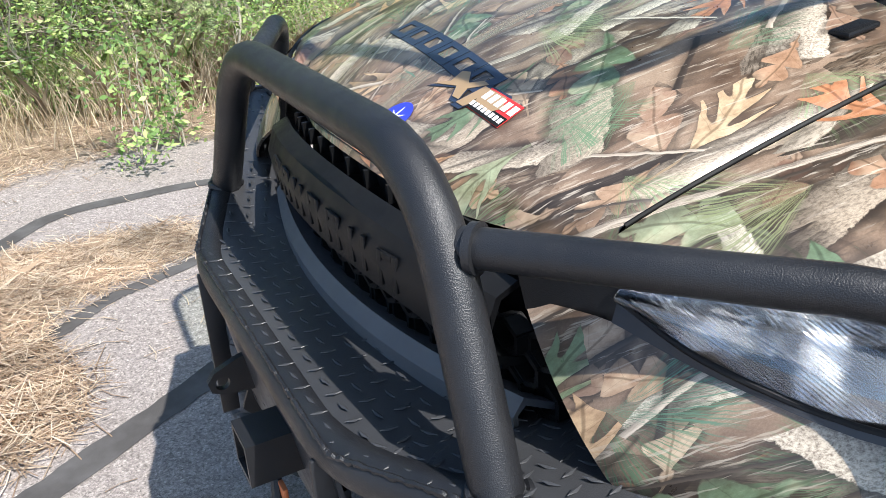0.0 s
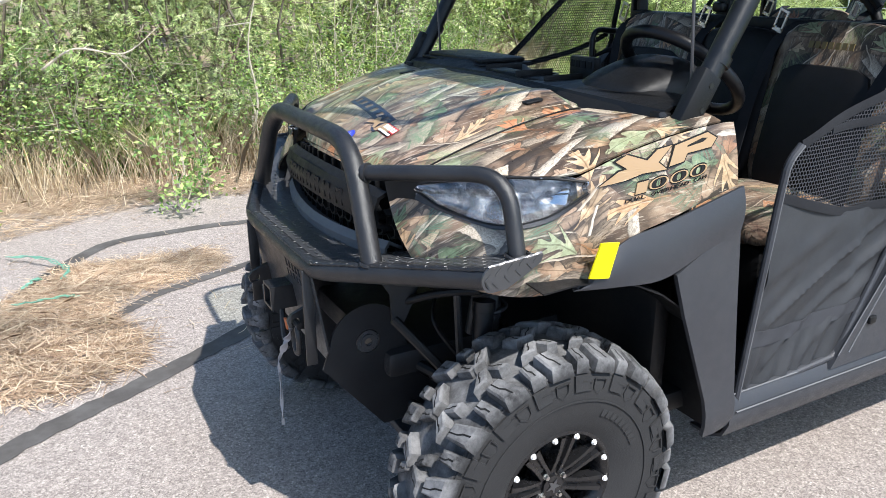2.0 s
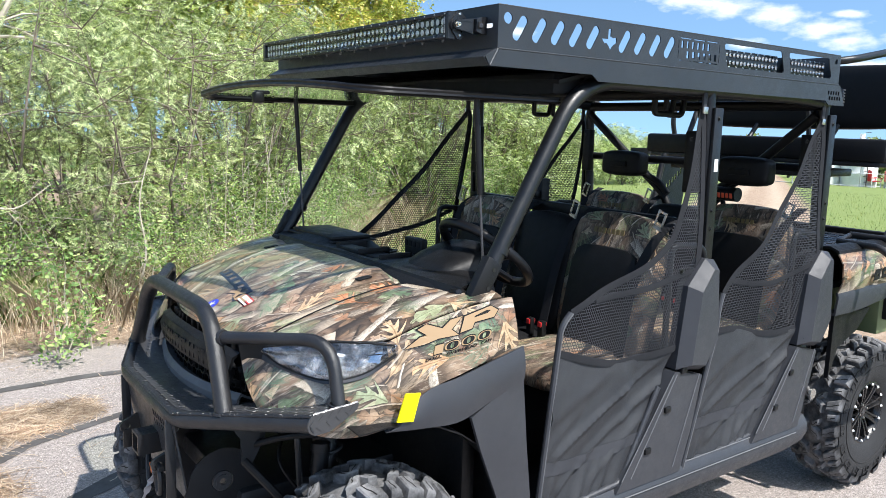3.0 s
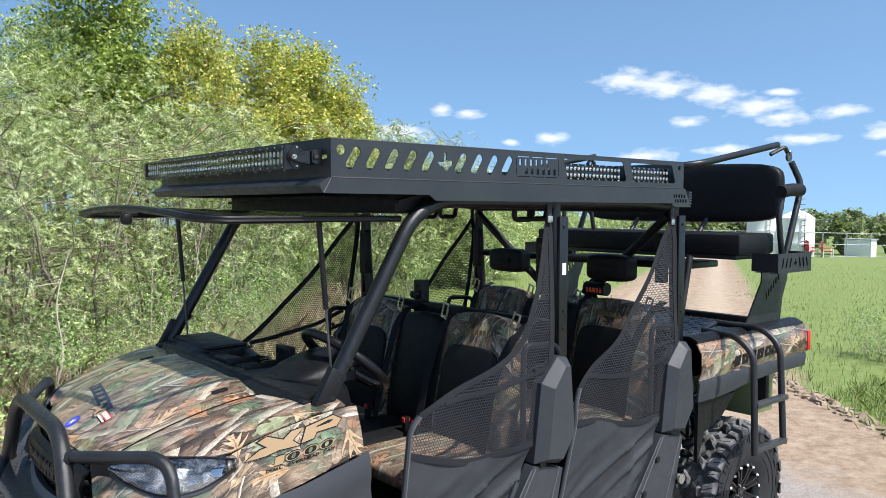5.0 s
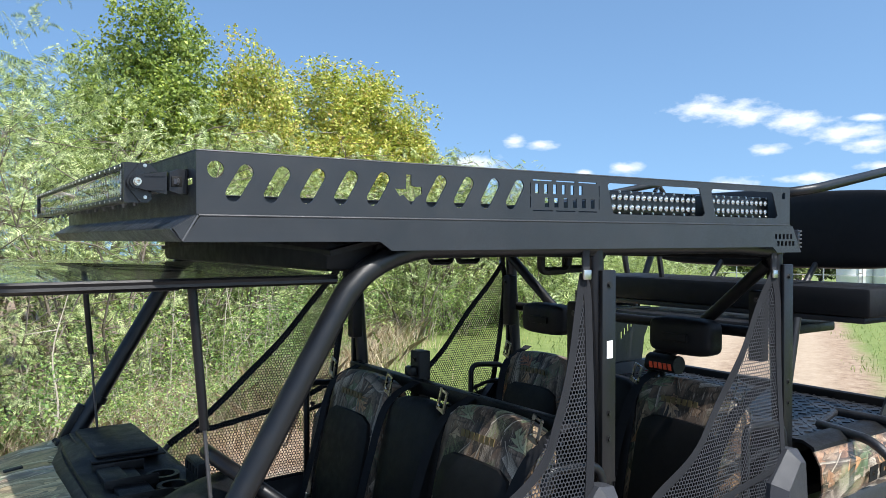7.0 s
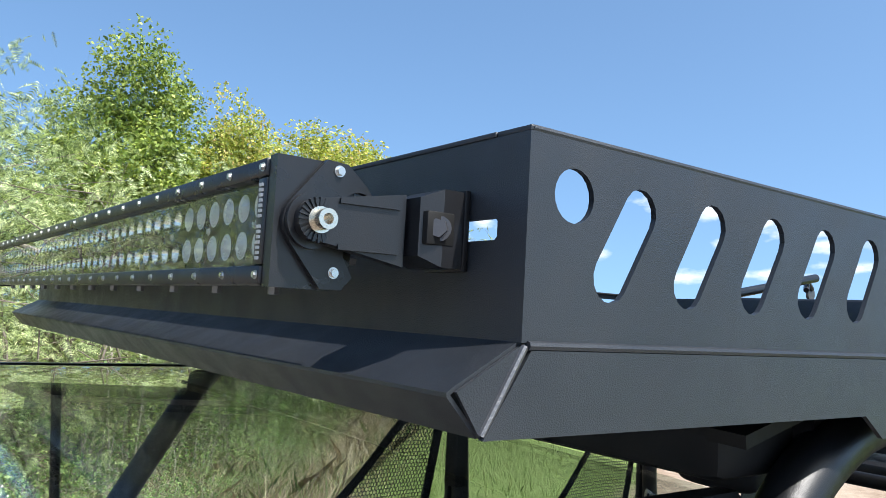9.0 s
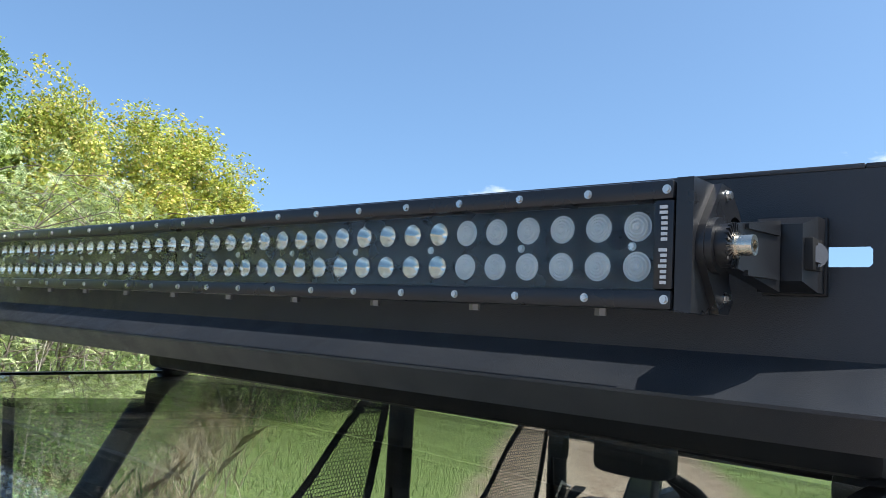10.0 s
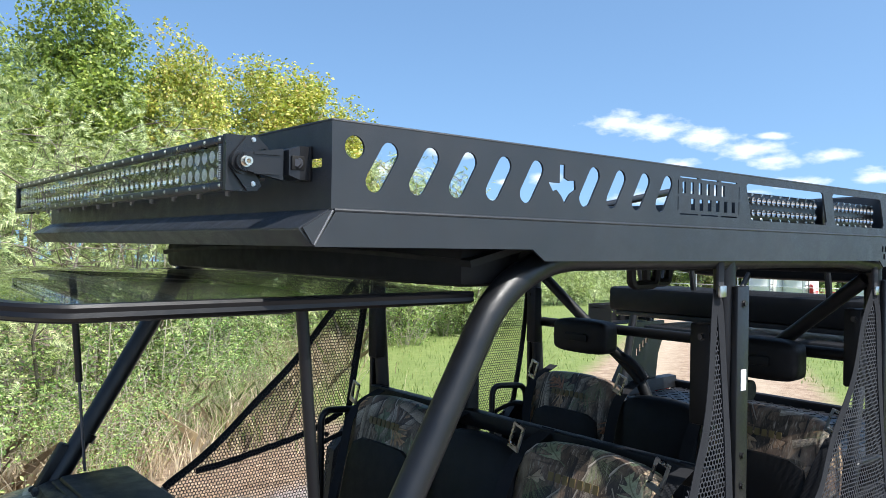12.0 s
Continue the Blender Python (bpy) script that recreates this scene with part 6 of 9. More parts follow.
def visor_front(y):
    k = abs(y) / 0.67
    return 0.745 + 0.02 * k ** 2 + 0.13 * (1 - math.sqrt(max(0.0, 1 - max(0, (k - 0.82) / 0.18) ** 2)))


def make_visor():
    n, m = 45, 14
    rows = []
    for j in range(n):
        y = 0.665 * math.sin(math.pi * (j / (n - 1) - 0.5))
        f = visor_front(y)
        rows.append([(f + (1.49 - f) * i / (m - 1), y, 0) for i in range(m)])
    rows = [[(x, y, visor_z(x, y)) for x, y, _ in r] for r in rows]
    bm = bmesh.new()
    grid(bm, rows)
    pane = part("windscreen", thicken(bm, 0.005), GLASS, veh, "tinted glass windscreen flipped up level on two struts")
    rim = [rows[0][-1]] + [rows[0][i] for i in range(m - 1, -1, -1)] + [rows[j][0] for j in range(1, n)] + [rows[-1][i] for i in range(1, m)]
    path = [Vector(p) - Vector((0, 0, 0.004)) for p in rim]
    bm = bmesh.new()
    sec = [(0.010, 0.007), (0.013, 0.003), (0.011, -0.003), (0.013, -0.009), (0.004, -0.014), (-0.010, -0.011), (-0.014, -0.002), (-0.012, 0.007)]
    lines = []
    for i, p in enumerate(path):
        d = (path[min(i + 1, len(path) - 1)] - path[max(i - 1, 0)]).normalized()
        out = d.cross(Vector((0, 0, 1))).normalized()
        out = -out if (p - Vector((1.2, 0, p.z))).dot(out) < 0 else out
        lines.append([p + out * a + Vector((0, 0, b)) for a, b in sec])
    grid(bm, lines, close=True)
    part("glass_frame", bm, RUBBER, pane, "black rubber-edged windscreen frame")
    bm = tube(bmesh.new(), [p + Vector((0, 0, -0.014)) for p in path[8:-8]], 0.0026, 6)
    part("frame_trim", bm, RUBBER, pane)
    for s in (1, -1):
        # gas strut
        a, b = Vector((1.185, 0.628 * s, 1.862)), Vector((1.228, 0.640 * s, 1.30))
        c = a.lerp(b, 0.55)
        bm = tube(bmesh.new(), [a, c], 0.0095, 12)
        st = part("strut", bm, RUBBER, pane, "black gas strut")
        bm = tube(bmesh.new(), [c, b], 0.0042, 8)
        part("strut_rod", bm, COILSTEEL, st)
    # latch under the front edge
    bm = bmesh.new()
    box(bm, (0.80, 0.135, 1.858), (0.85, 0.165, 1.872), None, 0.004)
    box(bm, (0.79, 0.13, 1.825), (0.83, 0.17, 1.868), None, 0.012)
    part("latch", bm, RUBBER, pane, "black latch handle")
    return pane


make_visor()


# -- wheels --
def tyre_mesh():
    R = 0.392
    bm = bmesh.new()
    prof = [(0.158, -0.080), (0.166, -0.100), (0.195, -0.116), (0.235, -0.124), (0.285, -0.128), (0.325, -0.122), (0.348, -0.108), (0.358, -0.07), (0.362, 0.0), (0.358, 0.07), (0.348, 0.108), (0.325, 0.122), (0.285, 0.128), (0.235, 0.124), (0.195, 0.116), (0.166, 0.100), (0.158, 0.080)]
    seg = 64
    rows = [[(r * math.cos(a), y, r * math.sin(a)) for a in (2 * math.pi * i / seg for i in range(seg))] for r, y in prof]
    grid(bm, rows, close=True)

    def block(ang, y0, y1, half0, half1, r0, r1, skew=0.0, over=0.0):
        """A tread lug: wide at its foot, narrower at its head."""
        vs = []
        for r, k in ((r0, 1.0), (r1, 0.82)):
            for y, h in ((y0, half0), (y1, half1)):
                for sgn in (-1, 1):
                    a = ang + sgn * h * k / R + skew * (y - y0) / R
                    yy = y0 + (y - y0) * (k if y == y1 else 1.0) + (0.006 * (1 if y0 < 0 else -1) if k < 1 else 0)
                    rr = r - (over if y == y0 and k < 1 else 0)
                    vs.append(bm.verts.new((rr * math.cos(a), yy, rr * math.sin(a))))
        for f in ((4, 5, 7, 6), (0, 1, 5, 4), (2, 6, 7, 3), (0, 4, 6, 2), (1, 3, 7, 5)):
            fc = bm.faces.new([vs[i] for i in f])
            if f[0] == 4:
                heads.extend(fc.edges)
        # a sipe cut across the head
        c = sum((v.co for v in vs[4:]), Vector()) / 4
        d = (vs[5].co + vs[7].co - vs[4].co - vs[6].co).normalized()
        e = (vs[6].co + vs[7].co - vs[4].co - vs[5].co).normalized()
        n = d.cross(e).normalized()
        n = n if n.dot(c) > 0 else -n
        q = [c + e * (vs[6].co - vs[4].co).length * 0.42 * a + d * b * 0.0022 + n * 0.0006 for a, b in ((-1, -1), (-0.2, -1.0), (0.2, 1.6), (1, 1.6), (1, 3.2), (0.1, 3.2), (-0.3, 1), (-1, 1))]
        sipes.append([tuple(p) for p in q])

    heads, sipes = [], []
    N = 17
    step = 2 * math.pi / N
    for i in range(N):
        for s, ph in ((-1, 0.0), (1, 0.5)):
            a = (i + ph) * step
            # shoulder lugs: alternating long and short, wrapping over the edge
            block(a, s * 0.131, s * 0.062, 0.036, 0.024, 0.338, R - 0.002, 0.30, 0.018)
            block(a + step * 0.5, s * 0.124, s * 0.078, 0.022, 0.018, 0.336, R - 0.006, 0.15, 0.016)
            # centre lugs, set in pairs at a slant
            block(a + step * 0.30, s * 0.056, s * 0.010, 0.026, 0.020, 0.352, R, -0.7)
            block(a + step * 0.78, s * 0.050, s * 0.014, 0.018, 0.016, 0.352, R - 0.002, 0.6)
            # side biters
            b0 = a + step * 0.5
            for r0, r1, h in ((0.292, 0.332, 0.020),):
                vs = [bm.verts.new((r * math.cos(b0 + q), s * y, r * math.sin(b0 + q))) for r, q, y in ((r0, -h / r0, 0.1285), (r0, h / r0, 0.1285), (r1, h / r0, 0.1225), (r1, -h / r0, 0.1225))]
                ws = [bm.verts.new(v.co + Vector((0, s * 0.0045, 0))) for v in vs]
                bm.faces.new(ws)
                for q in range(4):
                    bm.faces.new((vs[q], vs[(q + 1) % 4], ws[(q + 1) % 4], ws[q]))
            # raised shield outline, with two level bars beside it
            m = Matrix.Rotation(-a, 4, "Y") @ Matrix.Translation((0.300, s * 0.1275, 0))
            for (x0, z0), (x1, z1) in (((0.020, -0.018), (0.020, 0.018)), ((0.020, -0.018), (-0.006, -0.016)), ((0.020, 0.018), (-0.006, 0.016)), ((-0.006, -0.016), (-0.020, 0.0)), ((-0.006, 0.016), (-0.020, 0.0))):
                tube(bm, [m @ Vector((x0, 0, z0)), m @ Vector((x1, 0, z1))], 0.0024, 4)
            for dx in (-0.010, 0.014):
                m = Matrix.Rotation(-(a + step * 0.36), 4, "Y") @ Matrix.Translation((0.300 + dx, s * 0.1275, 0))
                box(bm, (-0.0022, -0.0028, -0.016), (0.0022, 0.0028, 0.016), m)
    bmesh.ops.bevel(bm, geom=heads, offset=0.0045, segments=1, affect="EDGES")
    for r in (0.262, 0.342):
        for s in (-1, 1):
            ring = [(r * math.cos(2 * math.pi * i / 48), s * (0.1275 if r < 0.3 else 0.114), r * math.sin(2 * math.pi * i / 48)) for i in range(49)]
            tube(bm, ring, 0.0025, 4, False)
    # raised words on the sidewall, as plain blocks
    for k in range(9):
        a = 0.6 + k * 0.085
        for s in (-1, 1):
            m = Matrix.Rotation(-a, 4, "Y") @ Matrix.Translation((0.232, s * 0.1235, 0))
            box(bm, (-0.009, -0.002, -0.006), (0.009, 0.002, 0.006), m)
    me = mesh_of("tyre", bm, TYRE, 30)
    cut = bmesh.new()
    for q in sipes:
        vs = [cut.verts.new(p) for p in q]
        for a, b, c, d in ((0, 1, 6, 7), (1, 2, 5, 6), (2, 3, 4, 5)):
            cut.faces.new((vs[a], vs[b], vs[c], vs[d]))
    return me, mesh_of("sipe", cut, INK, 0)


def rim_mesh():
    """Local axes: the outer face looks to -y."""
    bm = bmesh.new()
    seg = 48
    prof = [(0.188, 0.09), (0.186, 0.05), (0.168, 0.03), (0.166, -0.06), (0.182, -0.085), (0.196, -0.092), (0.196, -0.100), (0.184, -0.102), (0.172, -0.092), (0.160, -0.070), (0.158, 0.02)]
    prof = [(0.86 * r, y) for r, y in prof]
    grid(bm, [[(r * math.cos(a), y, r * math.sin(a)) for a in (2 * math.pi * i / seg for i in range(seg))] for r, y in prof], close=True)
    disc(bm, (0, -0.072, 0), (0, 1, 0), 0, 0.048, 0.05, 28)
    disc(bm, (0, -0.080, 0), (0, 1, 0), 0, 0.030, 0.01, 28)
    disc(bm, (0, 0.0, 0), (0, 1, 0), 0.0, 0.10, 0.02, 28)
    return mesh_of("wheel", bm, GLOSSBLACK, 35)


def spoke_mesh():
    """One broad forked spoke from hub to rim, with a groove down its middle."""
    bm = bmesh.new()
    sec = [(0.034, 0.017, -0.076), (0.070, 0.017, -0.086), (0.108, 0.019, -0.093), (0.146, 0.024, -0.098)]
    rows = []
    for r, w, y in sec:
        rows.append([(r, y + 0.030, -w * 1.1), (r, y, -w), (r, y, -w * 0.45), (r, y + 0.010, -w * 0.30), (r, y + 0.010, w * 0.30), (r, y, w * 0.45), (r, y, w), (r, y + 0.030, w * 1.1)])
    grid(bm, rows)
    return mesh_of("spoke", bm, GLOSSBLACK, 30)


BRIGHT = coated("bright_polished_bolt", (0.86, 0.86, 0.86), 0.35, 300, 0.05, 0.0, 0.5, 0.3)
GLOSSBLACK = coated("satin_black_alloy", (0.008, 0.008, 0.009), 0.26, 900, 0.1, 0.004)
(TYRE_MESH, SIPE_MESH), RIM_MESH, SPOKE_MESH = tyre_mesh(), rim_mesh(), spoke_mesh()
RIVET = hex_bolt(0.0058, 0.007, BRIGHT)
LUGNUT = hex_bolt(0.006, 0.012)


def make_wheel(x, s, turn):
    m = Matrix.Translation((x + (0.018 if x < 2 else 0.0), 0.668 * s, 0.382)) @ Matrix.Scale(0.974, 4) @ Matrix.Rotation(math.pi if s > 0 else 0, 4, "Z") @ Matrix.Rotation(turn, 4, "Y")
    w = link_mesh("wheel", RIM_MESH, veh, m, "satin black spoked alloy wheel")
    link_mesh("tyre", TYRE_MESH, w, m, "dusty knobbly mud tyre")
    tagged(link_mesh("tread_sipe", SIPE_MESH, w, m), "narrow cuts across the tread blocks", kind="stuff")
    for i in range(8):
        link_mesh("spoke", SPOKE_MESH, w, m @ Matrix.Rotation(2 * math.pi * i / 8, 4, "Y"))
    for i in range(14):
        a = 2 * math.pi * i / 14 + 0.1
        link_mesh("bolt", RIVET, w, m @ face((0, -1, 0), (0.1515 * math.cos(a), -0.1005, 0.1515 * math.sin(a))))
    for i in range(4):
        a = math.pi / 4 + i * math.pi / 2
        link_mesh("lug_nut", LUGNUT, w, m @ face((0, -1, 0), (0.038 * math.cos(a), -0.073, 0.038 * math.sin(a))))
    bm = bmesh.new()
    star = [((0.022 if i % 2 == 0 else 0.009) * math.cos(i * math.pi / 5), (0.022 if i % 2 == 0 else 0.009) * math.sin(i * math.pi / 5)) for i in range(10)]
    plate(bm, star, [], lambda u, v, q: (u, -0.0815 - q, v), 0.001)
    part("cap_star", bm, COILSTEEL, w, "", m)


for wx, ws, wt in ((0.765, -1, 0.2), (0.765, 1, 0.9), (3.690, -1, 0.5), (3.690, 1, 0.1)):
    make_wheel(wx, ws, wt)


def make_suspension():
    for x in (0.765, 3.69):
        for s in (1, -1):
            arms = bmesh.new()
            for z0, z1 in ((0.42, 0.36), (0.56, 0.50)):
                for dx in (-0.16, 0.14):
                    tube(arms, [(x + dx, 0.20 * s, z0), (x, 0.56 * s, z1)], 0.016, 10)
            arm = part("control_arm", arms, PLASTIC, veh, "black tubular suspension arm")
            top, low = Vector((x + 0.03, 0.40 * s, 0.92)), Vector((x + 0.0, 0.50 * s, 0.48))
            bm = tube(bmesh.new(), [top, top.lerp(low, 0.45)], 0.030, 16)
            tube(bm, [top.lerp(low, 0.3), low], 0.024, 16)
            sh = part("shock_absorber", bm, BLACK, arm, "black coil-over shock absorber")
            coil = []
            d = (low - top).normalized()
            u = d.orthogonal().normalized()
            v = d.cross(u)
            for i in range(97):
                t = 0.06 + 0.72 * i / 96
                a = i * 2 * math.pi / 16
                coil.append(top.lerp(low, t) + (u * math.cos(a) + v * math.sin(a)) * 0.042)
            part("coil_spring", tube(bmesh.new(), coil, 0.0065, 8), BLACK, sh)
            if x < 1:
                up, dn = Vector((0.728, 0.498 * s, 0.800)), Vector((0.712, 0.516 * s, 0.645))
                bm = tube(bmesh.new(), [up.lerp(dn, 0.16), up.lerp(dn, 0.18), dn.lerp(up, 0.02), dn], [0.022, 0.026, 0.026, 0.022], 20)
                tube(bm, [up, up.lerp(dn, 0.17)], 0.030, 20)
                can = part("canister", bm, RUBBER, sh, "glossy black shock reservoir")
                part("label", tube(bmesh.new(), [dn.lerp(up, 0.06), dn.lerp(up, 0.30)], 0.0263, 20, False), WHITE, can, "white label with a blue block")
                d2 = Vector((-0.55, 0.80 * s, 0.15))
                part("bar", boxm((-0.007, -0.007, -0.0006), (0.007, 0.007, 0.0006), face(d2, dn.lerp(up, 0.20) + d2.normalized() * 0.0262), 0.0), BLUE, can)
            part("hub_carrier", tube(bmesh.new(), [(x, 0.54 * s, 0.39), (x, 0.60 * s, 0.39)], 0.06, 16), BLACK, arm)
            part("sway_link", tube(bmesh.new(), [(x - 0.11, 0.485 * s, 0.84), (x - 0.09, 0.475 * s, 0.58)], 0.010, 8), BLACK, arm)
            part("half_shaft", tube(bmesh.new(), [(x, 0.15 * s, 0.42), (x, 0.56 * s, 0.39)], 0.018, 10), BLACK, arm)
            part("brake_disc", disc(bmesh.new(), (x, 0.555 * s, 0.39), (0, s, 0), 0.06, 0.115, 0.006, 32), COILSTEEL, arm)
            hose = spline([(x - 0.05, 0.30 * s, 0.80), (x - 0.12, 0.38 * s, 0.72), (x - 0.08, 0.47 * s, 0.62), (x - 0.03, 0.54 * s, 0.50)], 24)
            part("brake_hose", tube(bmesh.new(), hose, 0.006, 6), RUBBER, arm)
    part("front_diff", boxm((0.62, -0.14, 0.34), (0.92, 0.14, 0.52), None, 0.04), BLACK, veh)
    part("rear_diff", boxm((3.50, -0.16, 0.34), (3.88, 0.16, 0.56), None, 0.04), BLACK, veh)
    part("chassis", boxm((0.55, -0.30, 0.52), (4.05, 0.30, 0.60), None, 0.02), BLACK, veh)
    part("skid_plate", boxm((0.60, -0.45, 0.30), (3.4, 0.45, 0.33), None, 0.01), BLACK, veh)
    for s in (1, -1):
        part("frame_rail", tube(bmesh.new(), filleted([(0.80, 0.32 * s, 0.62), (0.84, 0.33 * s, 0.90), (1.1, 0.34 * s, 0.95)], 0.06), 0.02, 10), BLACK, veh)
        # gusset under the tray and the brace running back from it
        bm = plate(bmesh.new(), [(0.46, 0.905), (0.62, 0.925), (0.585, 0.80), (0.545, 0.725), (0.52, 0.735), (0.515, 0.82)], [], lambda x, z, w: (x, s * (0.388 + w), z), 0.008)
        gus = part("gusset", bm, BLACK, veh, "black steel gusset under the bumper tray")
        part("brace", tube(bmesh.new(), [(0.525, 0.39 * s, 0.75), (0.632, 0.476 * s, 0.608), (0.665, 0.50 * s, 0.565)], 0.013, 10), PLASTIC, gus)
        part("cross_brace", tube(bmesh.new(), filleted([(0.56, 0.385 * s, 0.79), (0.62, 0.46 * s, 0.83), (0.70, 0.52 * s, 0.84)], 0.05), 0.011, 10), PLASTIC, gus)
        link_mesh("bolt", DARKBOLT, gus, face((0, s, 0), (0.645, 0.495 * s, 0.60)))


make_suspension()


# -- body sides, floor, doors --
def make_tub():
    part("cab_floor", boxm((1.15, -0.70, 0.44), (3.2, 0.70, 0.50), None, 0.01), PLASTIC, veh)
    part("firewall", boxm((1.12, -0.70, 0.5), (1.18, 0.70, 1.20), None, 0.02), PLASTIC, veh)
    part("rear_wall", boxm((3.10, -0.68, 0.5), (3.16, 0.68, 1.22), None, 0.02), PLASTIC, veh)
    for s in (1, -1):
        def f(p):
            return mirror(p, s)

        # rocker: a ridged sill from wheel to wheel
        bm = bmesh.new()
        sec = [(0.715, 0.50), (0.770, 0.485), (0.792, 0.455), (0.795, 0.41), (0.775, 0.365), (0.73, 0.34), (0.66, 0.34)]
        xs = [1.34, 1.40, 2.05, 2.10, 2.16, 2.9, 3.05]
        lift = [0, 0, 0, 0.0, 0, 0, 0.02]
        grid(bm, [[(x, s * y, z + l) for y, z in sec] for x, l in zip(xs, lift)])
        sill = part("rocker_panel", thicken(bm, 0.008), GREY, veh, "dark grey ridged sill panel")
        # moulded ridges in a paler grey, which puts their highlight into the colour
        bm = tube(bmesh.new(), [(1.36, 0.797 * s, 0.447), (2.95, 0.797 * s, 0.447)], 0.0026, 6)
        tube(bm, [(1.36, 0.772 * s, 0.487), (2.95, 0.772 * s, 0.487)], 0.0026, 6)
        part("sill_ridge", bm, FASCIA, sill)
        # seat-side pods rising to the posts: slanted lower web and upright upper plate
        for x0, dz in ((2.0, 0.0), (2.85, -0.03)):
            bm = bmesh.new()
            outer = [(x0 - 0.24, 0.47), (x0 + 0.12, 0.47), (x0 + 0.17, 0.62), (x0 + 0.22, 0.84 + dz), (x0 + 0.05, 0.88 + dz), (x0 - 0.02, 0.78 + dz)]
            plate(bm, outer, [], lambda x, z, w: (x, s * (0.790 - w), z), 0.05)
            es = [e for e in bm.edges if len(e.link_faces) == 2 and e.calc_face_angle(0) > 1.0]
            bmesh.ops.bevel(bm, geom=es, offset=0.008, segments=2, affect="EDGES", profile=0.5)
            pod = part("side_pod", bm, GREY, veh, "dark grey angular body side panel")
            # faceted block standing on it beside the post
            rim = [(0.060, 0.885), (0.100, 1.200), (0.190, 1.297), (0.245, 1.290), (0.295, 0.985), (0.205, 0.862)]
            crown = [(0.105, 0.905), (0.138, 1.180), (0.200, 1.262), (0.228, 1.256), (0.255, 0.985), (0.190, 0.892)]
            bm = bmesh.new()
            loops = [[(x0 + u, s * y, v + dz) for u, v in lp] for lp, y in ((rim, 0.735), (rim, 0.782), (crown, 0.822))]
            grid(bm, loops, close=True)
            bm.verts.ensure_lookup_table()
            bm.faces.new(bm.verts[-6:])
            es = [e for e in bm.edges if len(e.link_faces) == 2 and e.calc_face_angle(0) > 0.35]
            bmesh.ops.bevel(bm, geom=es, offset=0.005, segments=2, affect="EDGES", profile=0.5)
            part("pod_block", bm, GREY, pod, "faceted dark grey block beside the post", sharp=20)
            # thin paler tubes paint the highlights along the edges of the web
            for a, b in (((-0.215, 0.51), (0.040, 0.868)), ((-0.165, 0.51), (0.062, 0.868)), ((0.075, 0.50), (0.200, 0.850))):
                bm = tube(bmesh.new(), [(x0 + a[0], 0.791 * s, a[1]), (x0 + b[0], 0.791 * s, b[1] + dz)], 0.0022, 6)
                part("pod_edge_highlight", bm, FASCIA, pod)
            link_mesh("bolt", DARKBOLT, pod, face((0, s, 0), (x0 + 0.085, 0.760 * s, 1.255 + dz)))
            # latch striker
            for z, xx in ((0.74, x0 + 0.02), (0.60, x0 - 0.08), (0.88, x0 + 0.10)):
                part("striker", boxm((xx - 0.02, min(s * 0.775, s * 0.800), z - 0.012), (xx + 0.012, max(s * 0.775, s * 0.800), z + 0.012), None, 0.004), PLASTIC, pod)
        # fuel cap area: round reflector behind the rear door
        part("lamp_button", disc(bmesh.new(), (3.03, 0.805 * s, 0.62), (0, s, 0), 0.0, 0.024, 0.012, 20), STEEL, veh, "round chrome filler button")


make_tub()


def inside(poly, x, y):
    c = False
    j = len(poly) - 1
    for i in range(len(poly)):
        (xi, yi), (xj, yj) = poly[i], poly[j]
        if (yi > y) != (yj > y) and x < (xj - xi) * (y - yi) / (yj - yi) + xi:
            c = not c
        j = i
    return c


def netting(poly, place, cell=0.0112, strand=0.00150):
    """Honeycomb net filling an outline: thin flat strands."""
    verts, faces = [], []
    us, vs = [p[0] for p in poly], [p[1] for p in poly]
    w, h = cell, cell * 1.25
    rows = int((max(vs) - min(vs)) / (h * 0.75)) + 2
    cols = int((max(us) - min(us)) / w) + 2
    for r in range(rows):
        for c in range(cols):
            cu, cv = min(us) + (c + (0.5 if r % 2 else 0)) * w, min(vs) + r * h * 0.75
            pts = [(cu + w * 0.5 * math.cos(a) / math.cos(math.pi / 6), cv + h * 0.5 * math.sin(a)) for a in (math.pi / 6, math.pi / 2, 5 * math.pi / 6, 7 * math.pi / 6)]
            for (u0, v0), (u1, v1) in zip(pts, pts[1:]):
                if not inside(poly, (u0 + u1) / 2, (v0 + v1) / 2):
                    continue
                l = math.hypot(u1 - u0, v1 - v0)
                nu, nv = -(v1 - v0) / l * strand, (u1 - u0) / l * strand
                k = len(verts)
                verts += [place(u0 + nu, v0 + nv), place(u1 + nu, v1 + nv), place(u1 - nu, v1 - nv), place(u0 - nu, v0 - nv)]
                faces.append((k, k + 1, k + 2, k + 3))
    return verts, faces


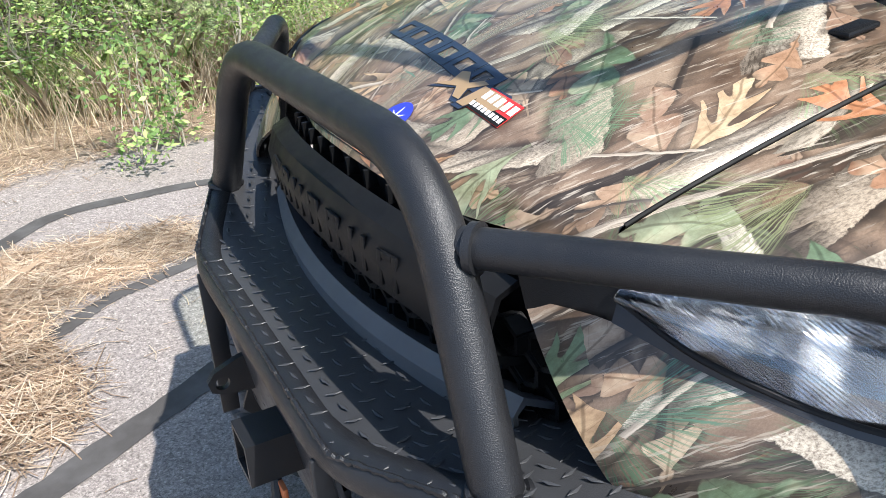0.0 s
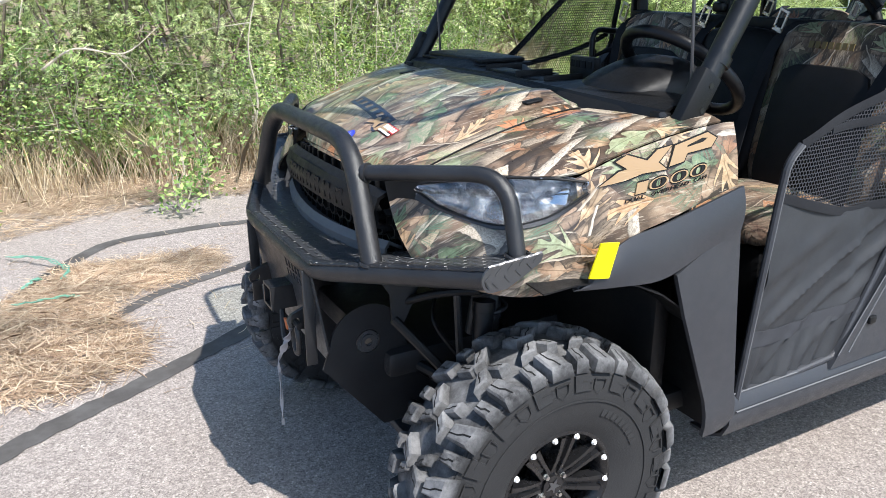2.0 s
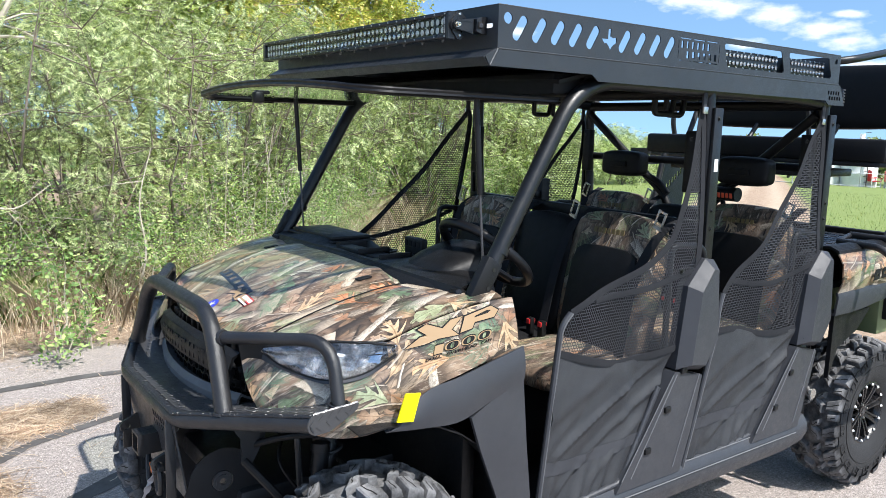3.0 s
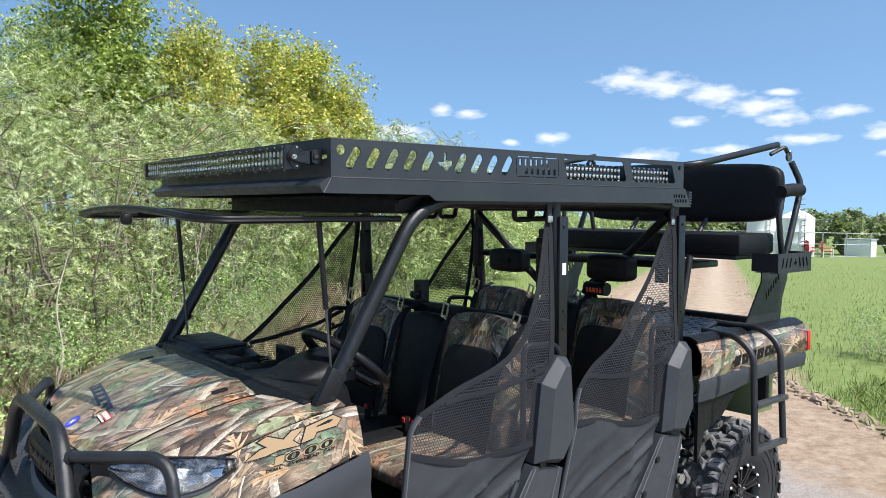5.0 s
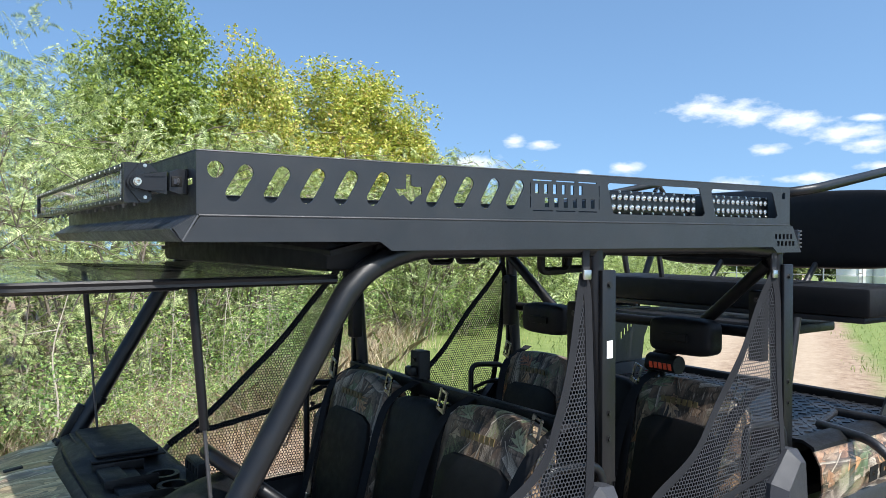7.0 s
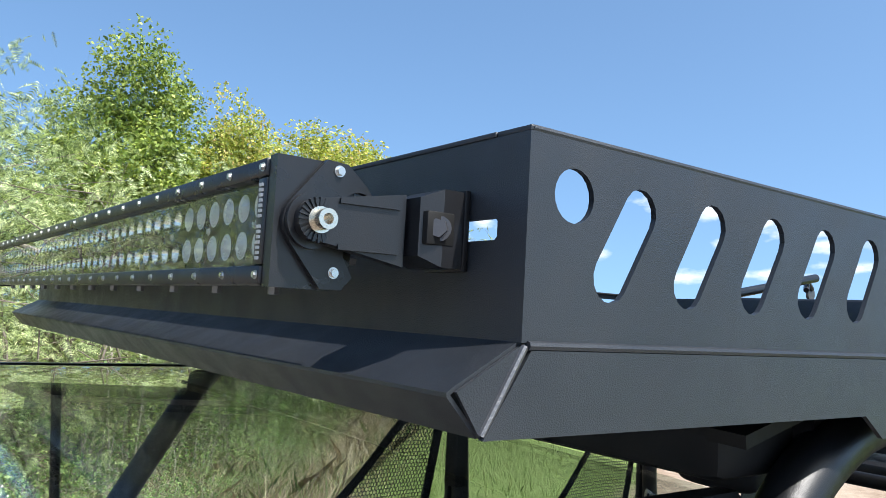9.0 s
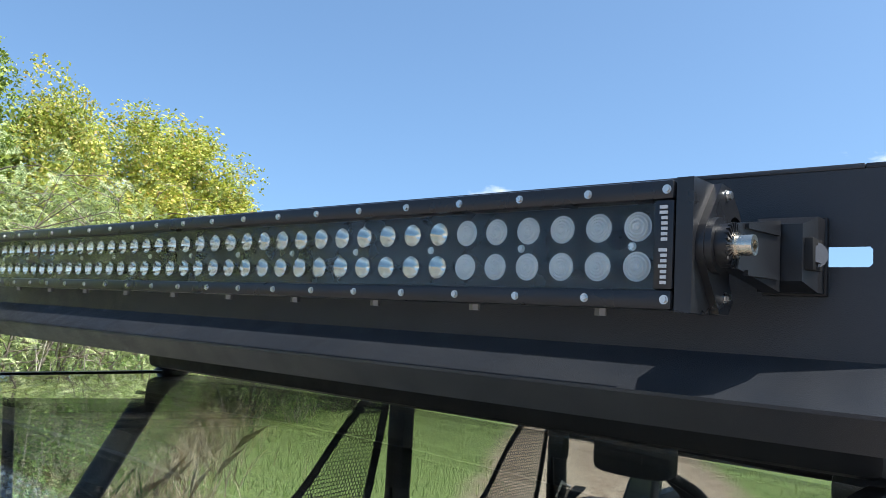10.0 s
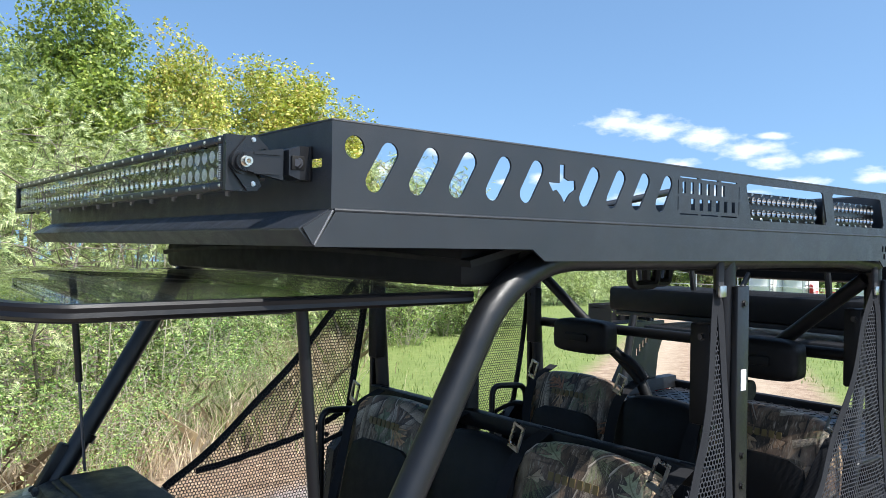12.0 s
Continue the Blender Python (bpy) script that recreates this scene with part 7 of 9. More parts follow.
def make_door(s, front):
    """A cloth and net side door with a bound edge; the far pair hangs taut."""
    if front and s > 0:
        top = [(1.462, 1.125), (1.500, 1.168), (1.62, 1.250), (1.86, 1.460), (2.05, 1.665), (2.205, 1.85)]
        back = [(2.205, 1.85), (2.215, 1.75), (2.175, 1.30), (2.145, 1.10), (1.98, 0.83), (1.80, 0.50)]
        belt = [(1.455, 1.035), (1.62, 0.985), (1.75, 0.955), (1.90, 0.96), (2.07, 0.965)]
        foot = [(1.80, 0.50), (1.54, 0.475), (1.382, 0.452)]
        lead = [(1.382, 0.452), (1.455, 1.035), (1.462, 1.125)]
        strap = [(1.60, 1.205), (1.75, 1.225), (1.95, 1.26), (2.15, 1.33)]
    elif front:
        top = [(1.462, 1.125), (1.500, 1.168), (1.60, 1.205), (1.98, 1.335), (2.09, 1.50), (2.205, 1.85)]
        back = [(2.205, 1.85), (2.215, 1.75), (2.175, 1.30), (2.145, 1.10), (1.98, 0.83), (1.80, 0.50)]
        belt = [(1.455, 1.035), (1.62, 0.985), (1.75, 0.955), (1.90, 0.96), (2.07, 0.965)]
        foot = [(1.80, 0.50), (1.54, 0.475), (1.382, 0.452)]
        lead = [(1.382, 0.452), (1.455, 1.035), (1.462, 1.125)]
        strap = [(1.62, 1.195), (1.78, 1.205), (1.95, 1.22), (2.15, 1.25)]
    else:
        top = [(2.318, 1.080), (2.345, 1.145), (2.42, 1.205), (2.66, 1.36), (2.92, 1.66), (3.06, 1.83)]
        back = [(3.06, 1.83), (3.075, 1.70), (3.04, 1.26), (3.00, 1.05), (2.86, 0.76), (2.69, 0.50)]
        belt = [(2.316, 1.00), (2.47, 0.985), (2.62, 0.945), (2.80, 0.93), (2.93, 0.925)]
        foot = [(2.69, 0.50), (2.42, 0.475), (2.155, 0.455)]
        lead = [(2.155, 0.455), (2.316, 1.00), (2.318, 1.080)]
        strap = [(2.40, 1.19), (2.55, 1.165), (2.75, 1.16), (3.03, 1.22)]
    y0 = 0.765

    def at(x, z, w=0.0):
        lean = 0.05 * max(0.0, z - 1.2) / 0.6
        ripple = 0.006 * math.sin(17 * x + 6 * z)
        return (x, s * (y0 - lean + ripple + w), z)

    # lower cloth panel with slanting folds, a stitched band and gathers under it
    creases = ((0.98, 0.05, 0.12, 0.62, 0.020, 0.05), (1.0, 0.30, 0.30, 0.85, 0.017, 0.06), (0.62, 0.02, 0.80, 0.45, 0.012, 0.07), (0.45, 0.10, 0.05, 0.40, 0.012, 0.08), (0.95, 0.55, 0.62, 0.98, 0.010, 0.05), (0.25, 0.35, 0.02, 0.60, 0.010, 0.06))

    def fold(u, t):
        slack = min(1.0, 5 * t) * min(1.0, 5 * (1 - t) + 0.1)
        k = 0.010 * math.sin(4.3 * u + 3.1 * t) + 0.004 * math.sin(11 * (u + 0.7 * t))
        for u0, t0, u1, t1, d, w in creases:
            du, dt = u1 - u0, t1 - t0
            q = max(0.0, min(1.0, ((u - u0) * du + (t - t0) * dt) / (du * du + dt * dt)))
            e = ((t - t0) * du - (u - u0) * dt) / math.hypot(du, dt)
            far = math.hypot(u - u0 - q * du, t - t0 - q * dt)
            k += 1.15 * d * math.exp(-(far / w) ** 2) * (1.3 / (1 + math.exp(-e / 0.018)) - 0.3)
        return slack * k + 0.006 * max(0.0, t - 0.66) * 3 * math.sin(40 * u + 3 * math.sin(9 * u))

    bm = bmesh.new()
    ab, fo = spline([(x, 0, z) for x, z in belt], 73), spline([(x, 0, z) for x, z in foot[::-1]], 73)
    rows = []
    for j in range(37):
        t = j / 36
        row = []
        for i, (a, b) in enumerate(zip(ab, fo)):
            p = a.lerp(b, t)
            u = i / 72
            row.append((p.x, s * (y0 + fold(u, t)), p.z))
        rows.append(row)
    grid(bm, rows)
    hem = rows
    door = part("door_net", thicken(bm, 0.002), CLOTH, veh, "black cloth and net side door, hooked shut")
    poly = [p[:2] for p in top] + back[1:4] + [(belt[-1][0] + 0.03, belt[-1][1])] + belt[::-1]
    v, f = netting(poly, at)
    net = soup("net", v, f, NETTING, None, door)
    tagged(net, "black honeycomb safety netting")

    def ribbon(path, w, name, mat, lift=0.003, n=40):
        pts = spline([(x, 0, z) for x, z in path], n)
        bm = bmesh.new()
        rows = []
        for i, p in enumerate(pts):
            d = (pts[min(i + 1, n - 1)] - pts[max(i - 1, 0)]).normalized()
            q = Vector((-d.z, 0, d.x)) * w
            rows.append([at(p.x + q.x, p.z + q.z, lift), at(p.x, p.z, lift + 0.001), at(p.x - q.x, p.z - q.z, lift)])
        grid(bm, rows)
        part(name, thicken(bm, 0.0015), mat, door)

    ribbon(top[1:], 0.013, "edge_binding", WEBBING)
    ribbon(back[:4], 0.014, "edge_binding", WEBBING)
    ribbon(belt, 0.013, "seam_band", WEBBING)
    ribbon(strap, 0.011, "strap", WEBBING)
    bm = bmesh.new()
    grid(bm, [[Vector(p) + Vector((0, s * 0.0035, dz)) for p in hem[j]] for j, dz in ((23, 0.004), (24, 0.0), (24, -0.012), (25, -0.012))])
    part("seam_band", thicken(bm, 0.002), NETTING, door)
    # rigid tube frame along the front and bottom
    fr = [at(*p) for p in (top[1], top[0])] + [at(*lead[1]), at(*lead[0]), at(*foot[1]), at(*foot[0]), at(*back[4])]
    part("door_frame", tube(bmesh.new(), filleted(fr, 0.03), 0.011, 10), GREY, door, "dark grey door tube")
    part("frame_edge", tube(bmesh.new(), filleted([Vector(q) + Vector((0, s * 0.010, 0)) for q in fr[:4]], 0.03), 0.0026, 6), FASCIA, door)
    # belt webbing up to the post
    tip = top[-1]
    bm = boxm((tip[0] - 0.012, min(s * 0.712, s * 0.720), tip[1] - 0.01), (tip[0] + 0.012, max(s * 0.712, s * 0.720), tip[1] + 0.07), None, 0.002)
    part("strap", bm, NETTING, door)
    bm = boxm((tip[0] - 0.014, min(s * 0.718, s * 0.726), tip[1] - 0.015), (tip[0] + 0.014, max(s * 0.718, s * 0.726), tip[1] + 0.012), None, 0.003)
    part("buckle", bm, STEEL, door, "steel clip")


for side in (-1, 1):
    make_door(side, True)
    make_door(side, False)


# -- dashboard and steering wheel --
def make_dash():
    bm = bmesh.new()
    rows = []
    for j in range(31):
        y = -0.67 + 1.34 * j / 30
        k = abs(y) / 0.67
        hump = 0.045 * math.exp(-((y + 0.36) / 0.13) ** 2)
        dip = -0.04 * math.exp(-((y - 0.0) / 0.14) ** 4)
        pad = 0.028 * math.exp(-((y - 0.40) / 0.17) ** 6)
        f = 1.075 + 0.03 * k * k
        e = 1.0 - 0.62 * k ** 5
        rows.append([(f, y, 1.268 - 0.02 * k), (f + 0.012, y, 1.292 - 0.02 * k), (f + 0.09 * e, y, 1.290 - 0.01 * k + dip * 0.5 + pad), (f + 0.18 * e, y, 1.282 + hump * 0.7 + dip + pad), (f + 0.27 * e, y, 1.268 + hump + dip + pad), (f + 0.33 * e, y, 1.235 + hump * 0.6), (f + 0.36 * e, y, 1.15), (f + 0.33 * e, y, 0.95), (f + 0.20 * e, y, 0.80)])
    grid(bm, rows)
    dash = part("dashboard", thicken(bm, 0.008), PLASTIC, veh, "black moulded dashboard with a storage lid and cup holders")
    part("lid", boxm((1.15, 0.22, 1.296), (1.33, 0.59, 1.312), Matrix.Translation((0, 0, 0)), 0.007), PLASTIC, dash)
    for y in (-0.06, 0.06):
        bm = disc(bmesh.new(), (1.30, y, 1.252), (0, 0, 1), 0.033, 0.046, 0.022, 24)
        part("cup_holder", bm, PLASTIC, dash)
    part("tray_rim", boxm((1.15, -0.16, 1.262), (1.24, 0.14, 1.282), None, 0.006), PLASTIC, dash)
    # open tray in the middle with dividers, a phone cradle by the passenger and a ridge line along the front
    for y0, y1 in ((-0.17, -0.165), (-0.02, -0.015), (0.15, 0.155)):
        part("tray_divider", boxm((1.13, y0, 1.255), (1.27, y1, 1.300), None, 0.002), PLASTIC, dash)
    part("tray_bin", boxm((1.135, -0.012, 1.25), (1.20, 0.145, 1.292), None, 0.006), PLASTIC, dash)
    part("lid_edge", boxm((1.135, 0.20, 1.290), (1.345, 0.61, 1.297), None, 0.003), PLASTIC, dash)
    cradle = part("cradle", boxm((1.345, -0.125, 1.245), (1.375, -0.005, 1.335), None, 0.006), PLASTIC, dash, "black holder with slots on the dashboard")
    for i in range(4):
        part("slot", boxm((1.342, -0.115 + i * 0.028, 1.302), (1.347, -0.098 + i * 0.028, 1.324), None, 0.0), INK, cradle)
    # instrument cowl in front of the wheel
    bm = bmesh.new()
    rows = []
    for j in range(21):
        a = math.pi * j / 20
        cy, sy = math.cos(a), math.sin(a)
        cy, sy = math.copysign(abs(cy) ** 0.7, cy), sy ** 0.7
        row = []
        for x, w, h in ((1.165, 0.02, 0.0), (1.175, 0.09, 0.022), (1.20, 0.125, 0.040), (1.25, 0.145, 0.062), (1.31, 0.152, 0.082), (1.37, 0.152, 0.094), (1.40, 0.148, 0.092), (1.408, 0.140, 0.084), (1.40, 0.11, 0.055), (1.39, 0.02, 0.0)):
            row.append((x, -0.37 + w * cy, 1.270 + h * sy))
        rows.append(row)
    grid(bm, rows)
    part("instrument_cowl", thicken(bm, 0.008), PLASTIC, dash, "smooth black instrument cowl")
    # steering wheel, tilted towards the driver
    m = Matrix.Translation((1.432, -0.400, 1.318)) @ Matrix.Rotation(radians(40), 4, "Y")
    bm = bmesh.new()
    ring = [(0.178 * math.cos(2 * math.pi * i / 40), 0.178 * math.sin(2 * math.pi * i / 40), 0) for i in range(41)]
    tube(bm, ring, 0.0175, 12, False)
    for a in (radians(100), radians(260), radians(0)):
        tube(bm, [(0, 0, -0.02), (0.09 * math.cos(a), 0.09 * math.sin(a), -0.015), (0.17 * math.cos(a), 0.17 * math.sin(a), 0)], 0.013, 8)
    disc(bm, (0, 0, -0.035), (0, 0, 1), 0, 0.055, 0.035, 24)
    sw = part("steering_wheel", bm, RUBBER, veh, "black three-spoke steering wheel", m)
    part("column", tube(bmesh.new(), [(1.41, -0.40, 1.29), (1.28, -0.40, 1.13)], 0.03, 14), PLASTIC, sw)
    # cowl strip between hood and dash, with small brackets
    bm = bmesh.new()
    grid(bm, [[(1.035 + 0.06 * (abs(y) / 0.66) ** 3, y, 1.262 - 0.04 * (y / 0.66) ** 2), (1.075 + 0.05 * (abs(y) / 0.66) ** 3, y, 1.285 - 0.03 * (y / 0.66) ** 2), (1.11 + 0.04 * (abs(y) / 0.66) ** 3, y, 1.268 - 0.03 * (y / 0.66) ** 2)] for y in (-0.66 + 1.32 * i / 20 for i in range(21))])
    part("cowl_strip", thicken(bm, 0.006), PLASTIC, veh)
    for s in (1, -1):
        br = part("cowl_bracket", boxm((1.098, s * 0.66 - 0.022, 1.240), (1.128, s * 0.66 + 0.022, 1.268), None, 0.005), PLASTIC, veh)
        link_mesh("bolt", DARKBOLT, br, face((-0.6, s * 0.6, 0.4), (1.102, s * 0.679, 1.262)))


make_dash()


# -- seats --
def cushion(bm, lo, hi, m, puff=0.02, n=8):
    """A soft block: bulging faces and rounded edges."""
    c = [(a + b) / 2 for a, b in zip(lo, hi)]
    h = [(b - a) / 2 for a, b in zip(lo, hi)]
    b2 = bmesh.new()
    box(b2, (-1, -1, -1), (1, 1, 1))
    bmesh.ops.subdivide_edges(b2, edges=b2.edges, cuts=n - 1, use_grid_fill=True)
    for v in b2.verts:
        x, y, z = v.co
        e = 7.0
        r = (abs(x) ** e + abs(y) ** e + abs(z) ** e) ** (1 / e)
        q = Vector((x, y, z)) / r
        q = Vector((q.x * h[0], q.y * h[1], q.z * h[2]))
        q += Vector((x * puff * (1 - y * y) * (1 - z * z), y * puff * 0.5 * (1 - x * x) * (1 - z * z), z * puff * (1 - x * x) * (1 - y * y)))
        v.co = m @ (q + Vector(c))
    me = bpy.data.meshes.new("tmp")
    b2.to_mesh(me)
    b2.free()
    bm.from_mesh(me)
    bpy.data.meshes.remove(me)
    return bm


def make_bench(x, label):
    lean = Matrix.Translation((x + 0.38, 0, 0.86)) @ Matrix.Rotation(radians(12), 4, "Y")
    base = None
    spots = ((-0.40, 0.46, True), (0.0, 0.36, False), (0.40, 0.46, True))
    for y, w, camo in spots:
        bm = cushion(bmesh.new(), (x - 0.09, y - w / 2 + 0.006, 0.815), (x + 0.40, y + w / 2 - 0.006, 0.90), Matrix.Identity(4), 0.015)
        seat = part("seat", bm, CAMO_SEAT if camo else VINYL, base or veh, label)
        base = base or seat
        if camo:
            seat_uv(seat)
        top = 0.565 if camo else 0.53
        bm = cushion(bmesh.new(), (-0.055, y - w / 2 + 0.006, 0.0), (0.055, y + w / 2 - 0.006, top), lean, 0.02, 10)
        back = part("backrest", bm, CAMO_SEAT if camo else VINYL, base, "camouflage seat back with a black centre" if camo else "black vinyl seat back")
        if camo:
            seat_uv(back)
            bm = cushion(bmesh.new(), (-0.083, y - w * 0.37, 0.0), (-0.040, y + w * 0.37, top * 0.76), lean, 0.006, 6)
            part("back_panel", bm, VINYL, base, "black centre panel")
            for i in range(7):
                yy = y + 0.072 - i * 0.024
                part("bar", boxm((-0.0775, yy - 0.008, top * 0.86), (-0.0745, yy + 0.008, top * 0.86 + 0.022), lean, 0.0), DKGOLD, back)
    bm = boxm((x - 0.05, -0.60, 0.50), (x + 0.42, 0.60, 0.815), None, 0.03)
    part("seat_box", bm, PLASTIC, base)
    # belts: webbing from the post and tongues, buckles on the squab
    for y in (-0.62, -0.17, 0.17, 0.62):
        p = lean @ Vector((0.07, y, 0.60))
        q = lean @ Vector((-0.09, y * 0.94, 0.30))
        r = (x + 0.28, y * 0.96, 0.90)
        bm = bmesh.new()
        pts = spline([p, lean @ Vector((-0.05, y, 0.50)), q, r], 24)
        grid(bm, [[a + Vector((0, -0.023, 0)), a + Vector((0, 0.023, 0))] for a in pts])
        belt = part("seat_belt", thicken(bm, 0.002), WEBBING, base, "black seat belt webbing")
        m = Matrix.Translation(lean @ Vector((-0.06, y, 0.54))) @ Matrix.Rotation(radians(20), 4, "X")
        bm = bmesh.new()
        for lo, hi in (((-0.003, -0.02, 0.0), (0.003, -0.013, 0.06)), ((-0.003, 0.013, 0.0), (0.003, 0.02, 0.06)), ((-0.003, -0.02, 0.06), (0.003, 0.02, 0.068)), ((-0.003, -0.02, -0.008), (0.003, 0.02, 0.006))):
            box(bm, lo, hi, m)
        part("buckle_tongue", bm, STEEL, belt, "steel belt tongue")
    for y in (-0.15, 0.15, -0.22):
        bm = boxm((x + 0.22, y - 0.015, 0.89), (x + 0.245, y + 0.015, 0.97), None, 0.005)
        bk = part("buckle", bm, PLASTIC, base)
        part("button", boxm((x + 0.216, y - 0.011, 0.945), (x + 0.249, y + 0.011, 0.966), None, 0.002), RED, bk, "red release button")
    return base


make_bench(1.67, "front bench seat in camouflage and black vinyl")
make_bench(2.57, "rear bench seat in camouflage and black vinyl")
# upright belt post behind the front bench, with its guide
post = part("belt_post", boxm((2.237, 0.168, 1.28), (2.287, 0.232, 1.532), None, 0.005), PLASTIC, veh, "square black belt post behind the front seats")
part("belt_guide", boxm((2.205, 0.176, 1.440), (2.237, 0.226, 1.478), Matrix.Translation((0, 0, 0)), 0.010), RUBBER, post)
link_mesh("bolt", DARKBOLT, post, face((-1, 0, 0), (2.237, 0.20, 1.50)))
for y in (-0.38, 0.36):
    bm = cushion(bmesh.new(), (2.990, y - 0.135, 1.530), (3.080, y + 0.135, 1.655), Matrix.Identity(4), 0.007, 10)
    hr = part("head_restraint", bm, VINYL, veh, "black padded head restraint on the cage")
    part("pad_slot", boxm((2.972, y - 0.055, 1.575), (2.982, y + 0.055, 1.605), None, 0.004), INK, hr)
    part("restraint_arm", pipe([(3.07, y, 1.58), (3.11, y * 0.5, 1.50), (3.12, y * 0.35, 1.44)], 0.018, 0.03), PLASTIC, hr)
for y in (-0.735, 0.735):
    for xx in (2.045, 2.885):
        bm = pipe([(xx, y, 0.95), (xx, y, 1.352), (xx + 0.20, y, 1.335), (xx + 0.215, y, 1.15)], 0.0125, 0.05)
        hip = part("hip_bar", bm, TUBING, veh, "black bent tube beside the seat")
        part("hip_strap", pipe([(xx, y, 1.235), (xx + 0.10, y, 1.262), (xx + 0.21, y, 1.255)], 0.009, 0.04, 8), WEBBING, hip)


# -- cargo bed --
def make_bed():
    x0, x1 = 3.19, 4.20
    bm = bmesh.new()
    box(bm, (x0, -0.72, 1.06), (x1, 0.72, 1.09))
    bed = part("cargo_bed", bm, PLASTIC, veh, "black moulded cargo bed")
    for s in (1, -1):
        # upper rail and black lower side
        bm = bmesh.new()
        sec = [(0.70, 1.215), (0.715, 1.272), (0.760, 1.275), (0.800, 1.258), (0.805, 1.245)]
        grid(bm, [[(x, s * y, z) for y, z in sec] for x in (x0 - 0.03, x0 + 0.3, x0 + 0.7, x1 + 0.02)])
        part("bed_rail", thicken(bm, 0.01), PLASTIC, bed)
        bm = bmesh.new()
        rows = []
        for i in range(29):
            x = x0 - 0.04 + (x1 - x0 + 0.08) * i / 28
            t = i / 28
            rib = 0.012 if (i % 9) < 7 else 0.0
            rows.append([(x, s * (0.800 + rib * 0.5), 1.246), (x, s * (0.822 + rib), 1.20), (x, s * (0.826 + rib), 1.12), (x, s * (0.815 + rib * 0.4), 1.068 + 0.02 * t)])
        grid(bm, rows)
        cam = camo_uv(part("bed_side", thicken(bm, 0.006), CAMO, bed, "camouflage printed cargo bed side"))
        for i in range(6):
            xx = 3.43 + i * 0.075
            bm = bmesh.new()
            plate(bm, [(xx, 1.105 + 0.02 * i * 0.2), (xx + 0.055, 1.108 + 0.004 * i), (xx + 0.065, 1.160 + 0.004 * i), (xx + 0.012, 1.156 + 0.004 * i)], [[(xx + 0.022, 1.124 + 0.004 * i), (xx + 0.040, 1.124 + 0.004 * i), (xx + 0.044, 1.140 + 0.004 * i), (xx + 0.026, 1.140 + 0.004 * i)]], lambda x, z, w: (x, s * (0.8395 + w), z), 0.002)
            part("letter_block", bm, INK, cam)
        bm = bmesh.new()
        rows = []
        for i in range(9):
            t = i / 8
            x = x0 - 0.04 + (x1 - x0 + 0.06) * t
            low = 0.955 + 0.0 * t if t < 0.2 else 0.955 + 0.045 * math.sin(min(1, (t - 0.2) / 0.5) * math.pi / 2)
            rows.append([(x, s * 0.818, 1.072 + 0.02 * t), (x, s * 0.826, 1.05 + 0.02 * t), (x, s * 0.818, low + 0.01), (x, s * 0.74, low)])
        grid(bm, rows)
        part("bed_flare", thicken(bm, 0.010), GREY, bed, "dark grey moulded panel under the bed side")
        bm = bmesh.new()
        plate(bm, [(3.18, 0.96), (3.52, 0.96), (3.40, 0.86), (3.24, 0.80), (3.18, 0.66)], [], lambda x, z, w: (x, s * (0.80 - w), z), 0.02)
        part("arch_gusset", bm, PLASTIC, bed)
        bm = boxm((x1 + 0.0, min(s * 0.76, s * 0.845), 1.10), (x1 + 0.035, max(s * 0.76, s * 0.845), 1.21), None, 0.008)
        part("tail_lamp", bm, TAILRED, bed, "red tail lamp")
    part("headboard", boxm((x0 - 0.065, -0.50, 1.10), (x0 - 0.032, 0.62, 1.36), None, 0.01), PLASTIC, bed, "black panel behind the rear seats")
    part("bed_front", boxm((x0 - 0.03, -0.70, 1.06), (x0, 0.70, 1.27), None, 0.01), PLASTIC, bed)
    part("tailgate", boxm((x1, -0.74, 1.04), (x1 + 0.04, 0.74, 1.25), None, 0.015), PLASTIC, bed)
    # tread plate deck over the bed
    bm = boxm((x0 + 0.02, -0.69, 1.205), (x1 - 0.02, 0.69, 1.215), None, 0.0)
    for i in range(22):
        for j in range(30):
            m = Matrix.Translation((x0 + 0.04 + i * 0.045, -0.67 + j * 0.046, 1.2165)) @ Matrix.Rotation(radians(45 if (i + j) % 2 else -45), 4, "Z")
            box(bm, (-0.015, -0.003, -0.002), (0.015, 0.003, 0.002), m)
    part("deck_plate", bm, BLACK, bed, "black tread plate deck", sharp=20)
    # ladder over the side
    for s in (-1,):
        a = [(3.47, 0.64 * s, 1.262), (3.34, 0.90 * s, 1.275), (3.35, 0.985 * s, 1.20), (3.345, 1.005 * s, 0.715)]
        b = [(3.66, 0.60 * s, 1.278), (3.64, 0.88 * s, 1.280), (3.645, 0.965 * s, 1.20), (3.640, 0.995 * s, 0.715)]
        lad = part("ladder", pipe(a, 0.0165, 0.10, 12), BLACK, bed, "black tube boarding ladder over the bed side")
        part("stile", pipe(b, 0.0165, 0.10, 12), BLACK, lad)
        for z in (0.735, 0.955):
            part("rung", boxm((3.345, s * 1.0 - 0.018, z - 0.012), (3.64, s * 1.0 + 0.018, z + 0.012), None, 0.004), TREAD, lad)
        part("stay", tube(bmesh.new(), [(3.47, 0.64 * s, 1.262), (3.66, 0.60 * s, 1.278)], 0.012, 10), BLACK, lad)
    # olive box hanging behind the wheel
    part("olive_box", boxm((3.98, -0.64, 0.72), (4.22, -0.20, 0.99), None, 0.01), OLIVE, bed, "olive green box under the tail")
    part("tail_panel", boxm((4.02, -0.70, 0.80), (4.06, 0.70, 1.05), None, 0.01), PLASTIC, bed)


make_bed()


